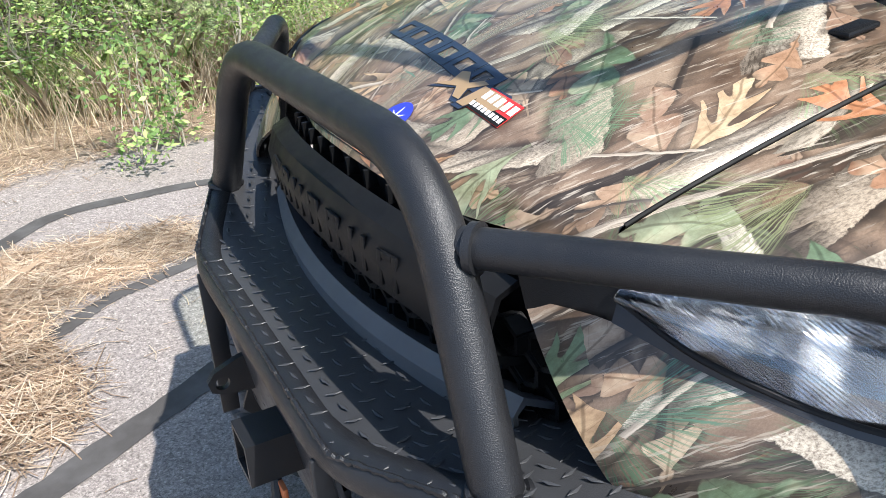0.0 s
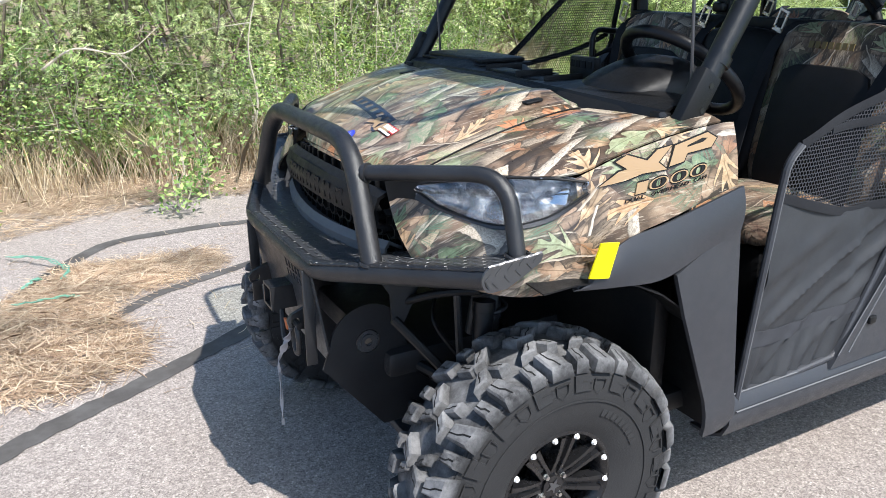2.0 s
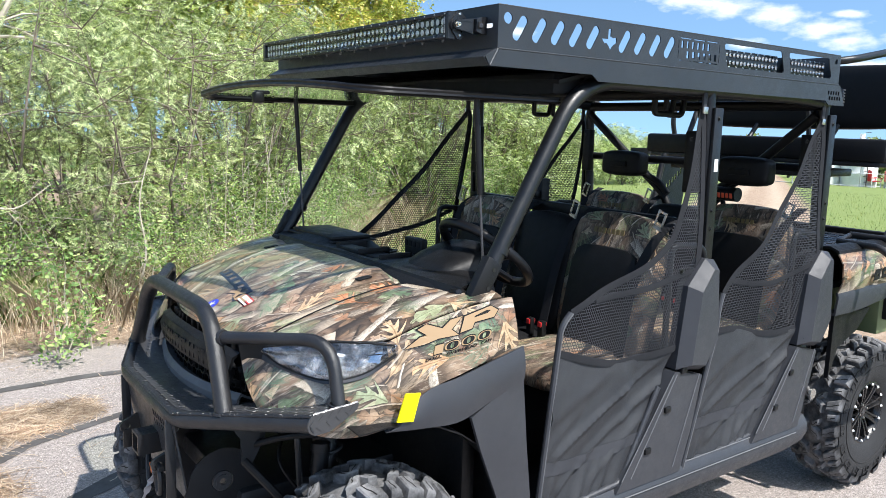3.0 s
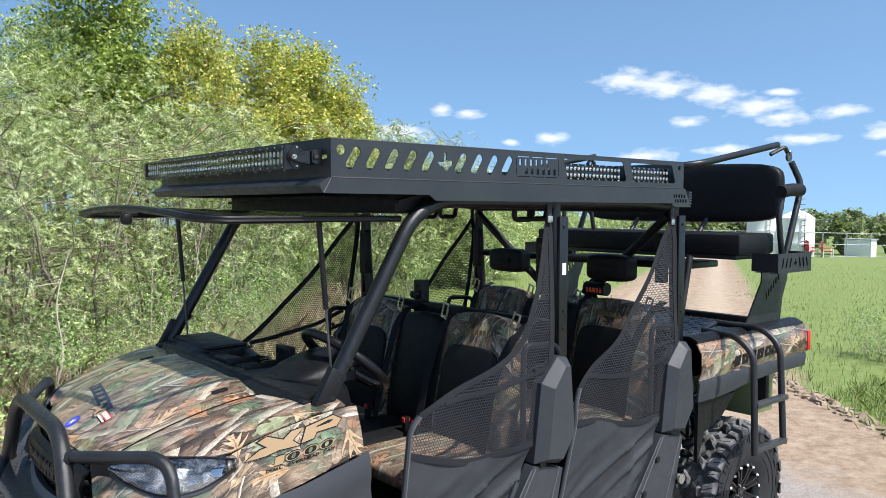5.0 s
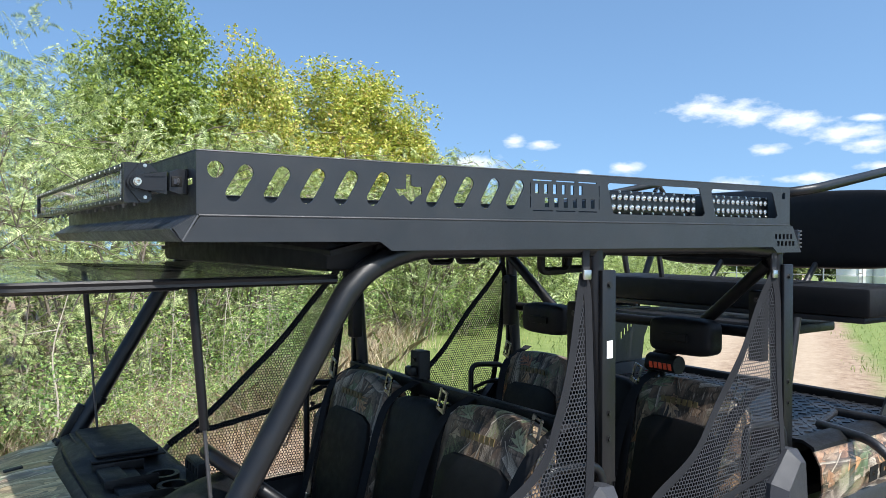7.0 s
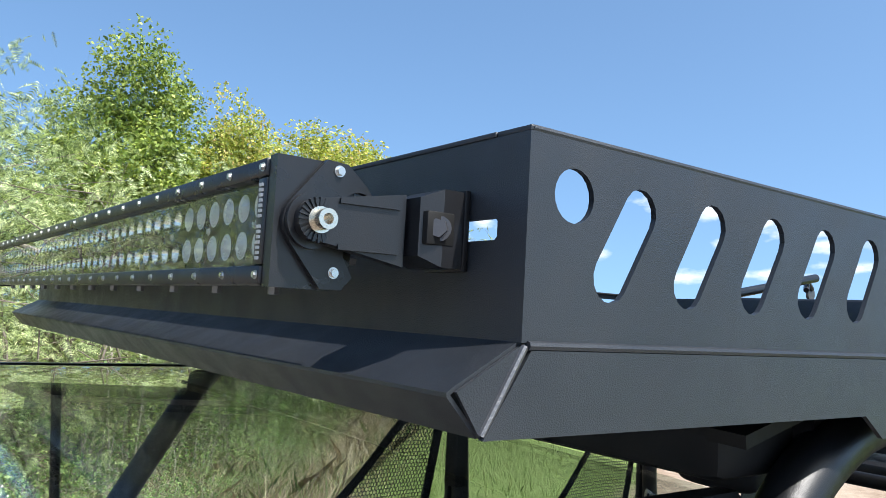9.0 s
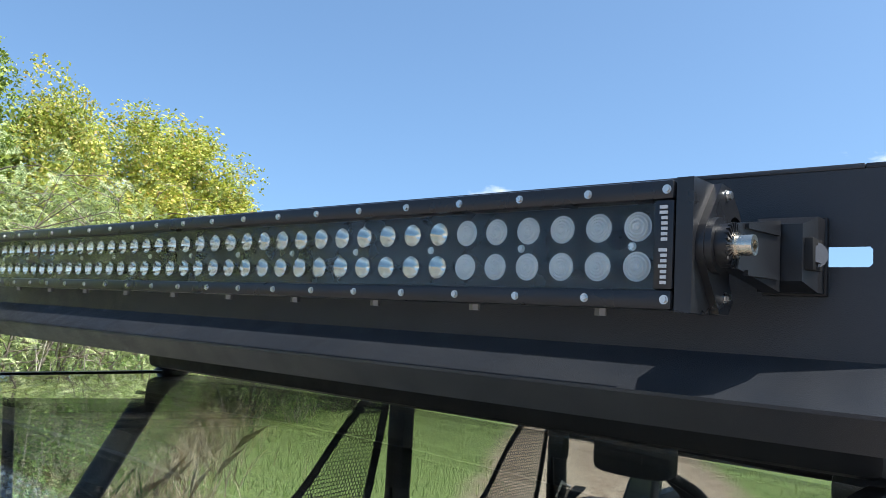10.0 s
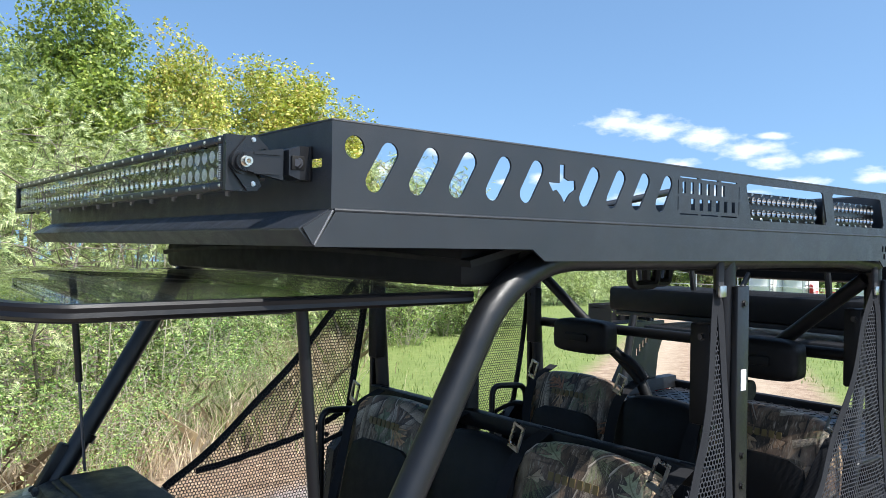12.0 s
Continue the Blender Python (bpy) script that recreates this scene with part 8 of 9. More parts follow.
# -- raised rear seat --
def make_high_seat():
    m = Matrix.Identity(4)
    bm = boxm((3.655, -0.728, 1.645), (4.02, 0.728, 1.760), None, 0.018)
    base = part("high_seat", bm, VINYL, veh, "raised black vinyl bench over the bed")
    bm = cushion(bmesh.new(), (4.10, -0.70, 1.818), (4.19, 0.70, 2.155), Matrix.Translation((0, 0, 0)), 0.01, 14)
    part("backrest", bm, VINYL, base, "black vinyl bench back")
    part("seat_pan", boxm((3.67, -0.70, 1.622), (4.01, 0.70, 1.646), None, 0.006), BLACK, base)
    for s in (-1, 1):
        # cranked side plate down to the bed with bars for its cut word
        bm = bmesh.new()
        out = [(3.70, 1.275), (4.07, 1.275), (4.09, 1.40), (4.14, 1.50), (4.14, 1.57), (3.86, 1.57), (3.86, 1.50)]
        bars = [[(3.90 + i * 0.026, 1.395 + i * 0.020), (3.916 + i * 0.026, 1.40 + i * 0.020), (3.916 + i * 0.026, 1.44 + i * 0.020), (3.90 + i * 0.026, 1.435 + i * 0.020)] for i in range(6)]
        plate(bm, out, bars, lambda x, z, w: (x, s * (0.745 - w), z), 0.008)
        part("side_plate", bm, BLACK, base, "black cranked steel support plate")
        # side tray with slanted cuts
        x0, x1, y0, y1, z0, z1 = 3.72, 4.08, 0.78, 0.905, 1.56, 1.662
        holes = []
        for i, x in enumerate((3.77, 3.81, 3.85, 3.95, 3.99, 4.03)):
            d = 0.012 if i < 3 else -0.012
            holes.append(slot_shape(x - d * 0.5, 1.592, x + d * 0.5, 1.632, 0.007, 5))
        holes.append(star_state(3.90, 1.612, 0.036))
        bm = bmesh.new()
        plate(bm, [(x0, z0), (x1, z0), (x1, z1), (x0, z1)], holes, lambda x, z, w: (x, s * (y1 - w), z), 0.004)
        tray = part("side_tray", bm, BLACK, base, "black steel side tray with slanted cuts", sharp=25)
        bm = boxm((x0, min(s * y0, s * (y1 - 0.004)), z0), (x1, max(s * y0, s * (y1 - 0.004)), z0 + 0.004), None, 0.0)
        box(bm, (x0, min(s * (y0 - 0.02), s * (y1 - 0.005)), z0 + 0.005), (x0 + 0.004, max(s * (y0 - 0.02), s * (y1 - 0.005)), z1))
        box(bm, (x1 - 0.004, min(s * (y0 - 0.02), s * (y1 - 0.005)), z0 + 0.005), (x1, max(s * (y0 - 0.02), s * (y1 - 0.005)), z1))
        part("tray_wall", bm, BLACK, tray)
        part("tray_cap", boxm((x0, min(s * 0.80, s * 0.895), z1 - 0.02), (x0 + 0.10, max(s * 0.80, s * 0.895), z1 - 0.016), None, 0.0), BLACK, tray)
        # arm rest on a bent tube and the rear hoop
        bm = tube(bmesh.new(), filleted([(3.98, 0.775 * s, 1.985), (4.09, 0.775 * s, 2.000), (4.20, 0.775 * s, 2.0)], 0.04), 0.036, 16)
        part("arm_rest", bm, VINYL, base, "padded black arm rest")
        part("arm_tube", pipe([(4.00, 0.775 * s, 1.955), (3.965, 0.775 * s, 1.86), (4.02, 0.77 * s, 1.64), (4.04, 0.76 * s, 1.57)], 0.016, 0.07, 12), BLACK, base)
        part("back_hoop", pipe([(4.06, 0.765 * s, 1.60), (4.22, 0.76 * s, 1.96), (4.25, 0.755 * s, 2.04), (4.20, 0.72 * s, 2.16)], 0.018, 0.08, 12), BLACK, base)
        part("arm_pivot", disc(bmesh.new(), (4.20, 0.70 * s, 2.19), (0, s, 0), 0, 0.028, 0.012, 20), COILSTEEL, base, "steel pivot plate")
        link_mesh("bolt", BOLT, base, face((0, s, 0), (4.20, 0.715 * s, 2.215)))
        part("pivot_arm", pipe([(4.20, 0.70 * s, 2.21), (4.16, 0.70 * s, 2.245), (4.08, 0.66 * s, 2.20)], 0.012, 0.02, 8), BLACK, base)
        part("rear_leg", pipe([(3.55, 0.50 * s, 1.64), (3.45, 0.50 * s, 1.22)], 0.018, 0), BLACK, base)
        for y in (0.25, ):
            part("back_strut", pipe([(4.14, y * s, 1.86), (3.92, y * s, 1.64)], 0.014, 0), BLACK, base)
        part("seat_strut", pipe([(3.72, 0.30 * s, 1.75), (3.66, 0.30 * s, 2.02)], 0.013, 0, 8), BLACK, base)
    # safety bar in front of the riders, padded
    bar = [(4.155, -0.66, 2.257), (3.33, -0.66, 2.113), (3.28, -0.40, 2.105), (3.28, 0.40, 2.105), (3.33, 0.66, 2.113), (4.155, 0.66, 2.257)]
    part("safety_bar", pipe(bar, 0.018, 0.12, 14), TUBING, base, "black padded safety bar")
    part("rear_pan", boxm((3.55, -0.45, 1.56), (3.92, 0.45, 1.60), None, 0.01), BLACK, base)
    # small round spotlight with a red band behind the rear seat
    bm = tube(bmesh.new(), [(3.06, -0.335, 1.475), (3.06, -0.20, 1.475)], 0.034, 18)
    lamp = part("pouch_lamp", bm, PLASTIC, veh, "small black lamp with a red lettered band")
    for i in range(5):
        m2 = Matrix.Translation((3.06, -0.318 + i * 0.022, 1.475)) @ Matrix.Rotation(radians(-10), 4, "Y")
        part("bar", boxm((-0.036, -0.007, -0.012), (-0.0335, 0.007, 0.012), m2, 0.0), REDLIT, lamp)
    part("lamp_stem", tube(bmesh.new(), [(3.06, -0.25, 1.45), (3.10, -0.25, 1.36)], 0.012, 8), PLASTIC, lamp)


REDLIT = coated("orange_red_print", (0.8, 0.10, 0.04), 0.5, 300, 0.05, 0.0)
make_high_seat()


# ---- vegetation ----
def leaf_cloud(rng, centres, spread, count, size, aspect, droop=0.3):
    """Single leaves as small pointed quads scattered round twig ends. Returns verts, faces."""
    c = centres[rng.integers(0, len(centres), count)] + np.clip(rng.normal(0, 1, (count, 3)), -1.7, 1.7) * spread
    d = rng.normal(0, 1, (count, 3))
    d[:, 2] = d[:, 2] * 0.5 - droop
    d /= np.linalg.norm(d, axis=1, keepdims=True)
    up = rng.normal(0, 1, (count, 3)) + np.array((0, -0.5, 1.2))
    s = np.cross(d, up)
    s /= np.linalg.norm(s, axis=1, keepdims=True) + 1e-9
    l = (size * rng.uniform(0.6, 1.3, count))[:, None]
    w = l * aspect
    nrm = np.cross(s, d)
    v = np.stack([c, c + d * l * 0.45 + s * w * 0.5 + nrm * l * 0.06, c + d * l, c + d * l * 0.45 - s * w * 0.5 + nrm * l * 0.06], 1).reshape(-1, 3)
    f = np.arange(count * 4).reshape(-1, 4)
    return v, f


def clumps(rng, n, centre, radii, hollow=0.35):
    """Centres of leaf clumps filling an egg-shaped crown, more of them near its skin."""
    d = rng.normal(0, 1, (n, 3))
    d /= np.linalg.norm(d, axis=1, keepdims=True)
    r = rng.uniform(hollow, 1.0, n) ** 0.6
    return np.array(centre) + d * r[:, None] * np.array(radii)


def clump_leaves(rng, centres, radius, per, size, aspect):
    """Leaves on ball-like clumps of differing size."""
    n = len(centres) * per
    d = rng.normal(0, 1, (n, 3))
    d /= np.linalg.norm(d, axis=1, keepdims=True)
    rad = np.repeat(radius * rng.uniform(0.55, 1.25, len(centres)), per) * rng.uniform(0.15, 1.0, n) ** 0.5
    pts = np.repeat(centres, per, 0) + d * rad[:, None] * np.array((1, 1, 0.8))
    return leaf_cloud(rng, pts, 0.02, n, size, aspect)


def feather_cloud(rng, centres, spread, sprays, length, pairs=6):
    """Feathery compound leaves: pairs of narrow leaflets along a drooping stalk."""
    n = sprays
    c = centres[rng.integers(0, len(centres), n)] + np.clip(rng.normal(0, 1, (n, 3)), -1.7, 1.7) * spread
    d = rng.normal(0, 1, (n, 3))
    d[:, 2] = d[:, 2] * 0.4 - 0.35
    d /= np.linalg.norm(d, axis=1, keepdims=True)
    up = rng.normal(0, 0.5, (n, 3)) + np.array((0, -0.3, 1.0))
    s = np.cross(d, up)
    s /= np.linalg.norm(s, axis=1, keepdims=True) + 1e-9
    L = (length * rng.uniform(0.7, 1.3, n))[:, None]
    vs = []
    for k in range(pairs):
        t = (k + 0.5) / pairs
        root = c + d * L * t + np.array((0, 0, -1)) * L * 0.25 * t * t
        reach = L * 0.31 * (0.55 + 0.45 * math.sin(math.pi * min(1, t + 0.15)))
        for sg in (-1, 1):
            q = s * sg * 0.9 + d * 0.45
            tip = root + q * reach
            wid = d * L * 0.042
            vs.append(np.stack([root - wid, tip, root + wid], 1))
    v = np.concatenate(vs, 0).reshape(-1, 3)
    return v, np.arange(len(v)).reshape(-1, 3)


def fast_mesh(name, v, f, mat):
    me = bpy.data.meshes.new(name)
    me.vertices.add(len(v))
    me.vertices.foreach_set("co", np.asarray(v, np.float32).ravel())
    k = f.shape[1]
    me.loops.add(len(f) * k)
    me.loops.foreach_set("vertex_index", f.astype(np.int32).ravel())
    me.polygons.add(len(f))
    me.polygons.foreach_set("loop_start", np.arange(0, len(f) * k, k, dtype=np.int32))
    me.polygons.foreach_set("loop_total", np.full(len(f), k, np.int32))
    me.update(calc_edges=True)
    me.materials.append(mat)
    return me


def branches(rng, stems, height, spread, lean=0.2, twigs=7, r0=0.03, base=0.15):
    """Stems with twigs. Returns the wood as paths with radii, and the twig ends."""
    paths, ends = [], []
    for i in range(stems):
        a = rng.uniform(0, 2 * math.pi)
        b = np.array((math.cos(a), math.sin(a), 0.0)) * rng.uniform(0, base)
        tip = b + np.array((math.cos(a) * spread * rng.uniform(0.3, 1.0), math.sin(a) * spread * rng.uniform(0.3, 1.0), height * rng.uniform(0.65, 1.0)))
        k = 6
        pts = [b + (tip - b) * (j / k) + rng.normal(0, 0.05 * height * 0.3, 3) * (j > 0) for j in range(k + 1)]
        paths.append((pts, [r0 * (1 - 0.85 * j / k) for j in range(k + 1)]))
        for t in range(twigs):
            j = rng.integers(1, k + 1)
            p = pts[j]
            q = p + np.array((rng.normal(0, 1), rng.normal(0, 1), rng.uniform(-0.2, 0.8))) * 0.16 * height * rng.uniform(0.5, 1.2)
            mid = (p + q) / 2 + rng.normal(0, 0.03 * height, 3)
            paths.append(([p, mid, q], [r0 * 0.32, r0 * 0.2, r0 * 0.08]))
            ends += [mid, q, q + rng.normal(0, 0.05 * height, 3)]
        ends.append(pts[-1])
    return paths, np.array(ends)


def wood_mesh(name, paths, mat, seg=4):
    bm = bmesh.new()
    for pts, rs in paths:
        tube(bm, pts, rs, seg, False)
    me = bpy.data.meshes.new(name)
    bm.to_mesh(me)
    bm.free()
    me.materials.append(mat)
    me.shade_smooth()
    return me


def plant(name, at, label, category, group, wood, leaves, m):
    ob = new(name)
    ob.empty_display_size = 0.3
    ob.matrix_basis = m
    WORLD[ob] = m
    tagged(ob, label, category, group)
    for pn, me in (("trunk", wood), *leaves):
        o = new(pn, me)
        o.parent = ob
        WORLD[o] = m
    return ob


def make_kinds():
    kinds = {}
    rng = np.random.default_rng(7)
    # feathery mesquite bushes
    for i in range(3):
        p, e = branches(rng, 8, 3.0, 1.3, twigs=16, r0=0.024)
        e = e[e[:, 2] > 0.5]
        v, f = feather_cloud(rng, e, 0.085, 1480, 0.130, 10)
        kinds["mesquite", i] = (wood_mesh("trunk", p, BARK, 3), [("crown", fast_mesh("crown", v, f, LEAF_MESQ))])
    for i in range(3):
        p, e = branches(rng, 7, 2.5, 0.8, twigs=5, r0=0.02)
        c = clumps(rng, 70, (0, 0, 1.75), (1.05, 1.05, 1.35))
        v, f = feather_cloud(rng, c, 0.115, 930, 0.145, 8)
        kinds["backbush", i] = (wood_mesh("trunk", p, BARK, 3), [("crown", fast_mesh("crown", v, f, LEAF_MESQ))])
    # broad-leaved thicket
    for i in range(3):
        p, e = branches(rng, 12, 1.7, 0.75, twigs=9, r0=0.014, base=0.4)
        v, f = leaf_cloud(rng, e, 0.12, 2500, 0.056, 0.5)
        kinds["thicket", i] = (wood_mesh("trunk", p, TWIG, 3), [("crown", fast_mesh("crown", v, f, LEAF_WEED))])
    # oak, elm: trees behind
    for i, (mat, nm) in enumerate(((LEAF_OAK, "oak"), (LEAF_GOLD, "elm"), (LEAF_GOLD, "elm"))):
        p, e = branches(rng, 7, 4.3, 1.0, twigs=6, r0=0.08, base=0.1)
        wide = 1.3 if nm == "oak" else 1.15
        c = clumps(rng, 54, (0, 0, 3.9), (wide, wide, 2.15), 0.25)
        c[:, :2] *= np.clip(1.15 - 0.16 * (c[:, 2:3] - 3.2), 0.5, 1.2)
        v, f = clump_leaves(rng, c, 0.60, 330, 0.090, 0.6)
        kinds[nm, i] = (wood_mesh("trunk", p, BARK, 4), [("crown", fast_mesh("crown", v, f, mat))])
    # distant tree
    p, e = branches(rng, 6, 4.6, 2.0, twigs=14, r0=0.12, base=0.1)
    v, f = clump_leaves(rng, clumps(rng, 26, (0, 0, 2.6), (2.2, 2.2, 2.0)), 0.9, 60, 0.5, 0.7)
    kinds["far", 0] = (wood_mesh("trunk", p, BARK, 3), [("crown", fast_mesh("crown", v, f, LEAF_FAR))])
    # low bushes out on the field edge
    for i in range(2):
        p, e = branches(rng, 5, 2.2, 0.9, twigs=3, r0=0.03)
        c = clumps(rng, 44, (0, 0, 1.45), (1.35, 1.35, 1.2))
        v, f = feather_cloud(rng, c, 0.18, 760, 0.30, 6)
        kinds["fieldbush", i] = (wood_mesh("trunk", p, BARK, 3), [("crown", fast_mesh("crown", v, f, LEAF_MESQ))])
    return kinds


KINDS = make_kinds()
LABELS = {
    "mesquite": ("shrub", "feathery light green mesquite bush in a roadside thicket", "shrub", "mesquite bushes"),
    "backbush": ("shrub", "taller light green bush deep in the thicket", "shrub", "tall bushes"),
    "fieldbush": ("shrub", "low rounded green bush along the far field edge", "shrub", "field edge bushes"),
    "thicket": ("undergrowth", "broad-leaved green undergrowth at the foot of the thicket", "undergrowth", "undergrowth clumps"),
    "oak": ("tree", "dark green oak rising behind the thicket", "tree", "trees behind the thicket"),
    "elm": ("tree", "elm with yellowing leaves behind the thicket", "tree", "trees behind the thicket"),
    "far": ("tree", "distant dark green tree on the field edge", "tree", "distant trees"),
}


def grow(kind, i, x, y, s, turn, sz=None):
    nm, lab, cat, grp = LABELS[kind]
    wood, leaves = KINDS[kind, i]
    m = Matrix.Translation((x, y, land(x, y) - 0.03)) @ Matrix.Rotation(turn, 4, "Z") @ Matrix.Diagonal((s, s, sz or s, 1))
    plant(nm, (x, y), lab, cat, grp, wood, leaves, m)


def brush_line(x):
    """Where the thicket begins behind the vehicle."""
    return 5.0 + 0.72 * max(0.0, x - 1.3) + 0.42 * max(0.0, x - 4.2) + 0.25 * max(0.0, -x)


def plant_all():
    rng = random.Random(21)
    # front row of undergrowth, then bushes, then trees
    x = -2.6
    while x < 11.5:
        y = brush_line(x) + rng.uniform(-0.2, 0.5)
        grow("thicket", rng.randrange(3), x, y, rng.uniform(0.5, 0.85), rng.uniform(0, 6.28))
        x += rng.uniform(0.42, 0.70)
    x = -3.4
    while x < 12.0:
        y = brush_line(x) + rng.uniform(0.35, 1.35)
        grow("mesquite", rng.randrange(3), x, y, rng.uniform(0.85, 1.15), rng.uniform(0, 6.28))
        x += rng.uniform(0.8, 1.15)
    x = -4.5
    while x < 12.5:
        y = brush_line(x) + rng.uniform(2.6, 4.0)
        grow("backbush", rng.randrange(3), x, y, rng.uniform(1.2, 1.4) + (0.15 if x < 2 else 0.0), rng.uniform(0, 6.28))
        x += rng.uniform(0.9, 1.3)
    for k in range(8):
        grow("backbush", k % 3, -6.5 + k * 1.15 + rng.uniform(-0.3, 0.3), 10.6 + rng.uniform(-0.4, 0.6), rng.uniform(1.4, 1.6), rng.uniform(0, 6.28))
    for i, (x, y, s) in enumerate(((12.6, 11.7, 1.15), (13.6, 12.5, 1.22), (14.7, 13.2, 1.15), (15.8, 14.0, 1.0))):
        grow("fieldbush", i % 2, x, y, s, 0.9 + 1.7 * i)
    for i, (x, sz) in enumerate(((1.45, 1.74), (2.15, 1.78), (2.8, 1.62))):
        grow("backbush", i, x, 10.7 + 0.1 * i, 1.3, 1.1 + 2.0 * i, sz)
    # the thicket running on behind the field
    for k in range(8):
        x = 8.4 + k * 0.85 + rng.uniform(-0.25, 0.25)
        grow("mesquite", k % 3, x, 10.4 + 0.56 * (x - 8.4) + rng.uniform(-0.3, 0.4), rng.uniform(1.05, 1.25) - 0.02 * k, rng.uniform(0, 6.28))
    for k in range(6):
        x = 8.8 + k * 1.0
        grow("thicket", k % 3, x, 9.9 + 0.56 * (x - 8.4) + rng.uniform(-0.3, 0.3), rng.uniform(0.6, 0.9), rng.uniform(0, 6.28))
    for k in range(9):
        x = 11.0 + k * 1.25 + rng.uniform(-0.3, 0.3)
        grow("fieldbush", k % 2, x, 13.9 + 0.62 * (x - 11.0) + rng.uniform(-0.5, 0.9), rng.uniform(1.15, 1.4) - 0.03 * k, rng.uniform(0, 6.28))
    for k in range(17):
        x = 20.5 + k * 1.0 + rng.uniform(-0.4, 0.4)
        grow("fieldbush", k % 2, x, 20.2 + 0.33 * (x - 20.5) + rng.uniform(-0.6, 1.2), rng.uniform(0.78, 1.12), rng.uniform(0, 6.28))
    # single weeds in the dry grass in front of it
    for k in range(12):
        x = 2.0 + k * 0.38 + rng.uniform(-0.2, 0.2)
        grow("thicket", k % 3, x, brush_line(x) - rng.uniform(0.2, 1.3), rng.uniform(0.28, 0.5), rng.uniform(0, 6.28))
    grow("thicket", 1, 10.2, 0.9, 0.42, 0.6)
    grow("thicket", 2, 10.6, 1.3, 0.36, 2.6)
    # trees on their lines of sight behind the thicket
    for kind, i, x, y, s, sz in TREES:
        grow(kind, i, x, y, s, rng.uniform(0, 6.28), sz)
    for k in range(46):
        a = radians(44 + k * 1.25 + rng.uniform(-0.5, 0.5))
        d = rng.uniform(76, 100)
        grow("far", 0, d * math.sin(a), -2.9 + d * math.cos(a), rng.uniform(0.68, 0.92), rng.uniform(0, 6.28))


TREES = [
    ("oak", 0, 5.32, 16.88, 1.16, 1.30), ("oak", 0, 6.15, 17.50, 1.03, 1.22), ("oak", 0, 4.29, 17.23, 0.94, 1.08),
    ("elm", 1, 7.83, 17.22, 0.94, 1.22), ("elm", 2, 8.88, 18.45, 1.14, 1.11), ("elm", 2, 10.29, 18.54, 1.24, 1.19),
    ("elm", 1, 12.08, 19.58, 1.37, 1.28), ("elm", 2, 13.22, 20.02, 1.31, 1.25), ("elm", 1, 14.25, 20.06, 1.12, 1.11),
    ("elm", 2, 14.91, 20.19, 0.86, 0.92), ("elm", 1, 7.01, 18.83, 1.03, 1.02), ("oak", 0, 18.0, 21.6, 0.42, 0.84),
]
plant_all()


def blades(name, rng, xs, ys, zs, height, width, mat, lean=0.5, label="", category="grass"):
    n = len(xs)
    a = rng.uniform(0, 2 * math.pi, n)
    h = height * rng.uniform(0.5, 1.3, n)
    l = lean * rng.uniform(0.2, 1.2, n) * h
    b = rng.uniform(0, 2 * math.pi, n)
    base = np.stack([xs, ys, zs], 1)
    side = np.stack([np.cos(b), np.sin(b), 0 * b], 1) * (width / 2)
    mid = base + np.stack([np.cos(a) * l * 0.35, np.sin(a) * l * 0.35, h * 0.6], 1)
    tip = base + np.stack([np.cos(a) * l, np.sin(a) * l, h], 1)
    v = np.stack([base - side, base + side, mid + side * 0.7, tip, mid - side * 0.7], 1).reshape(-1, 3)
    f = np.arange(n * 5).reshape(-1, 5)
    ob = link_mesh(name, fast_mesh(name, v, f, mat))
    return tagged(ob, label, category, kind="stuff")


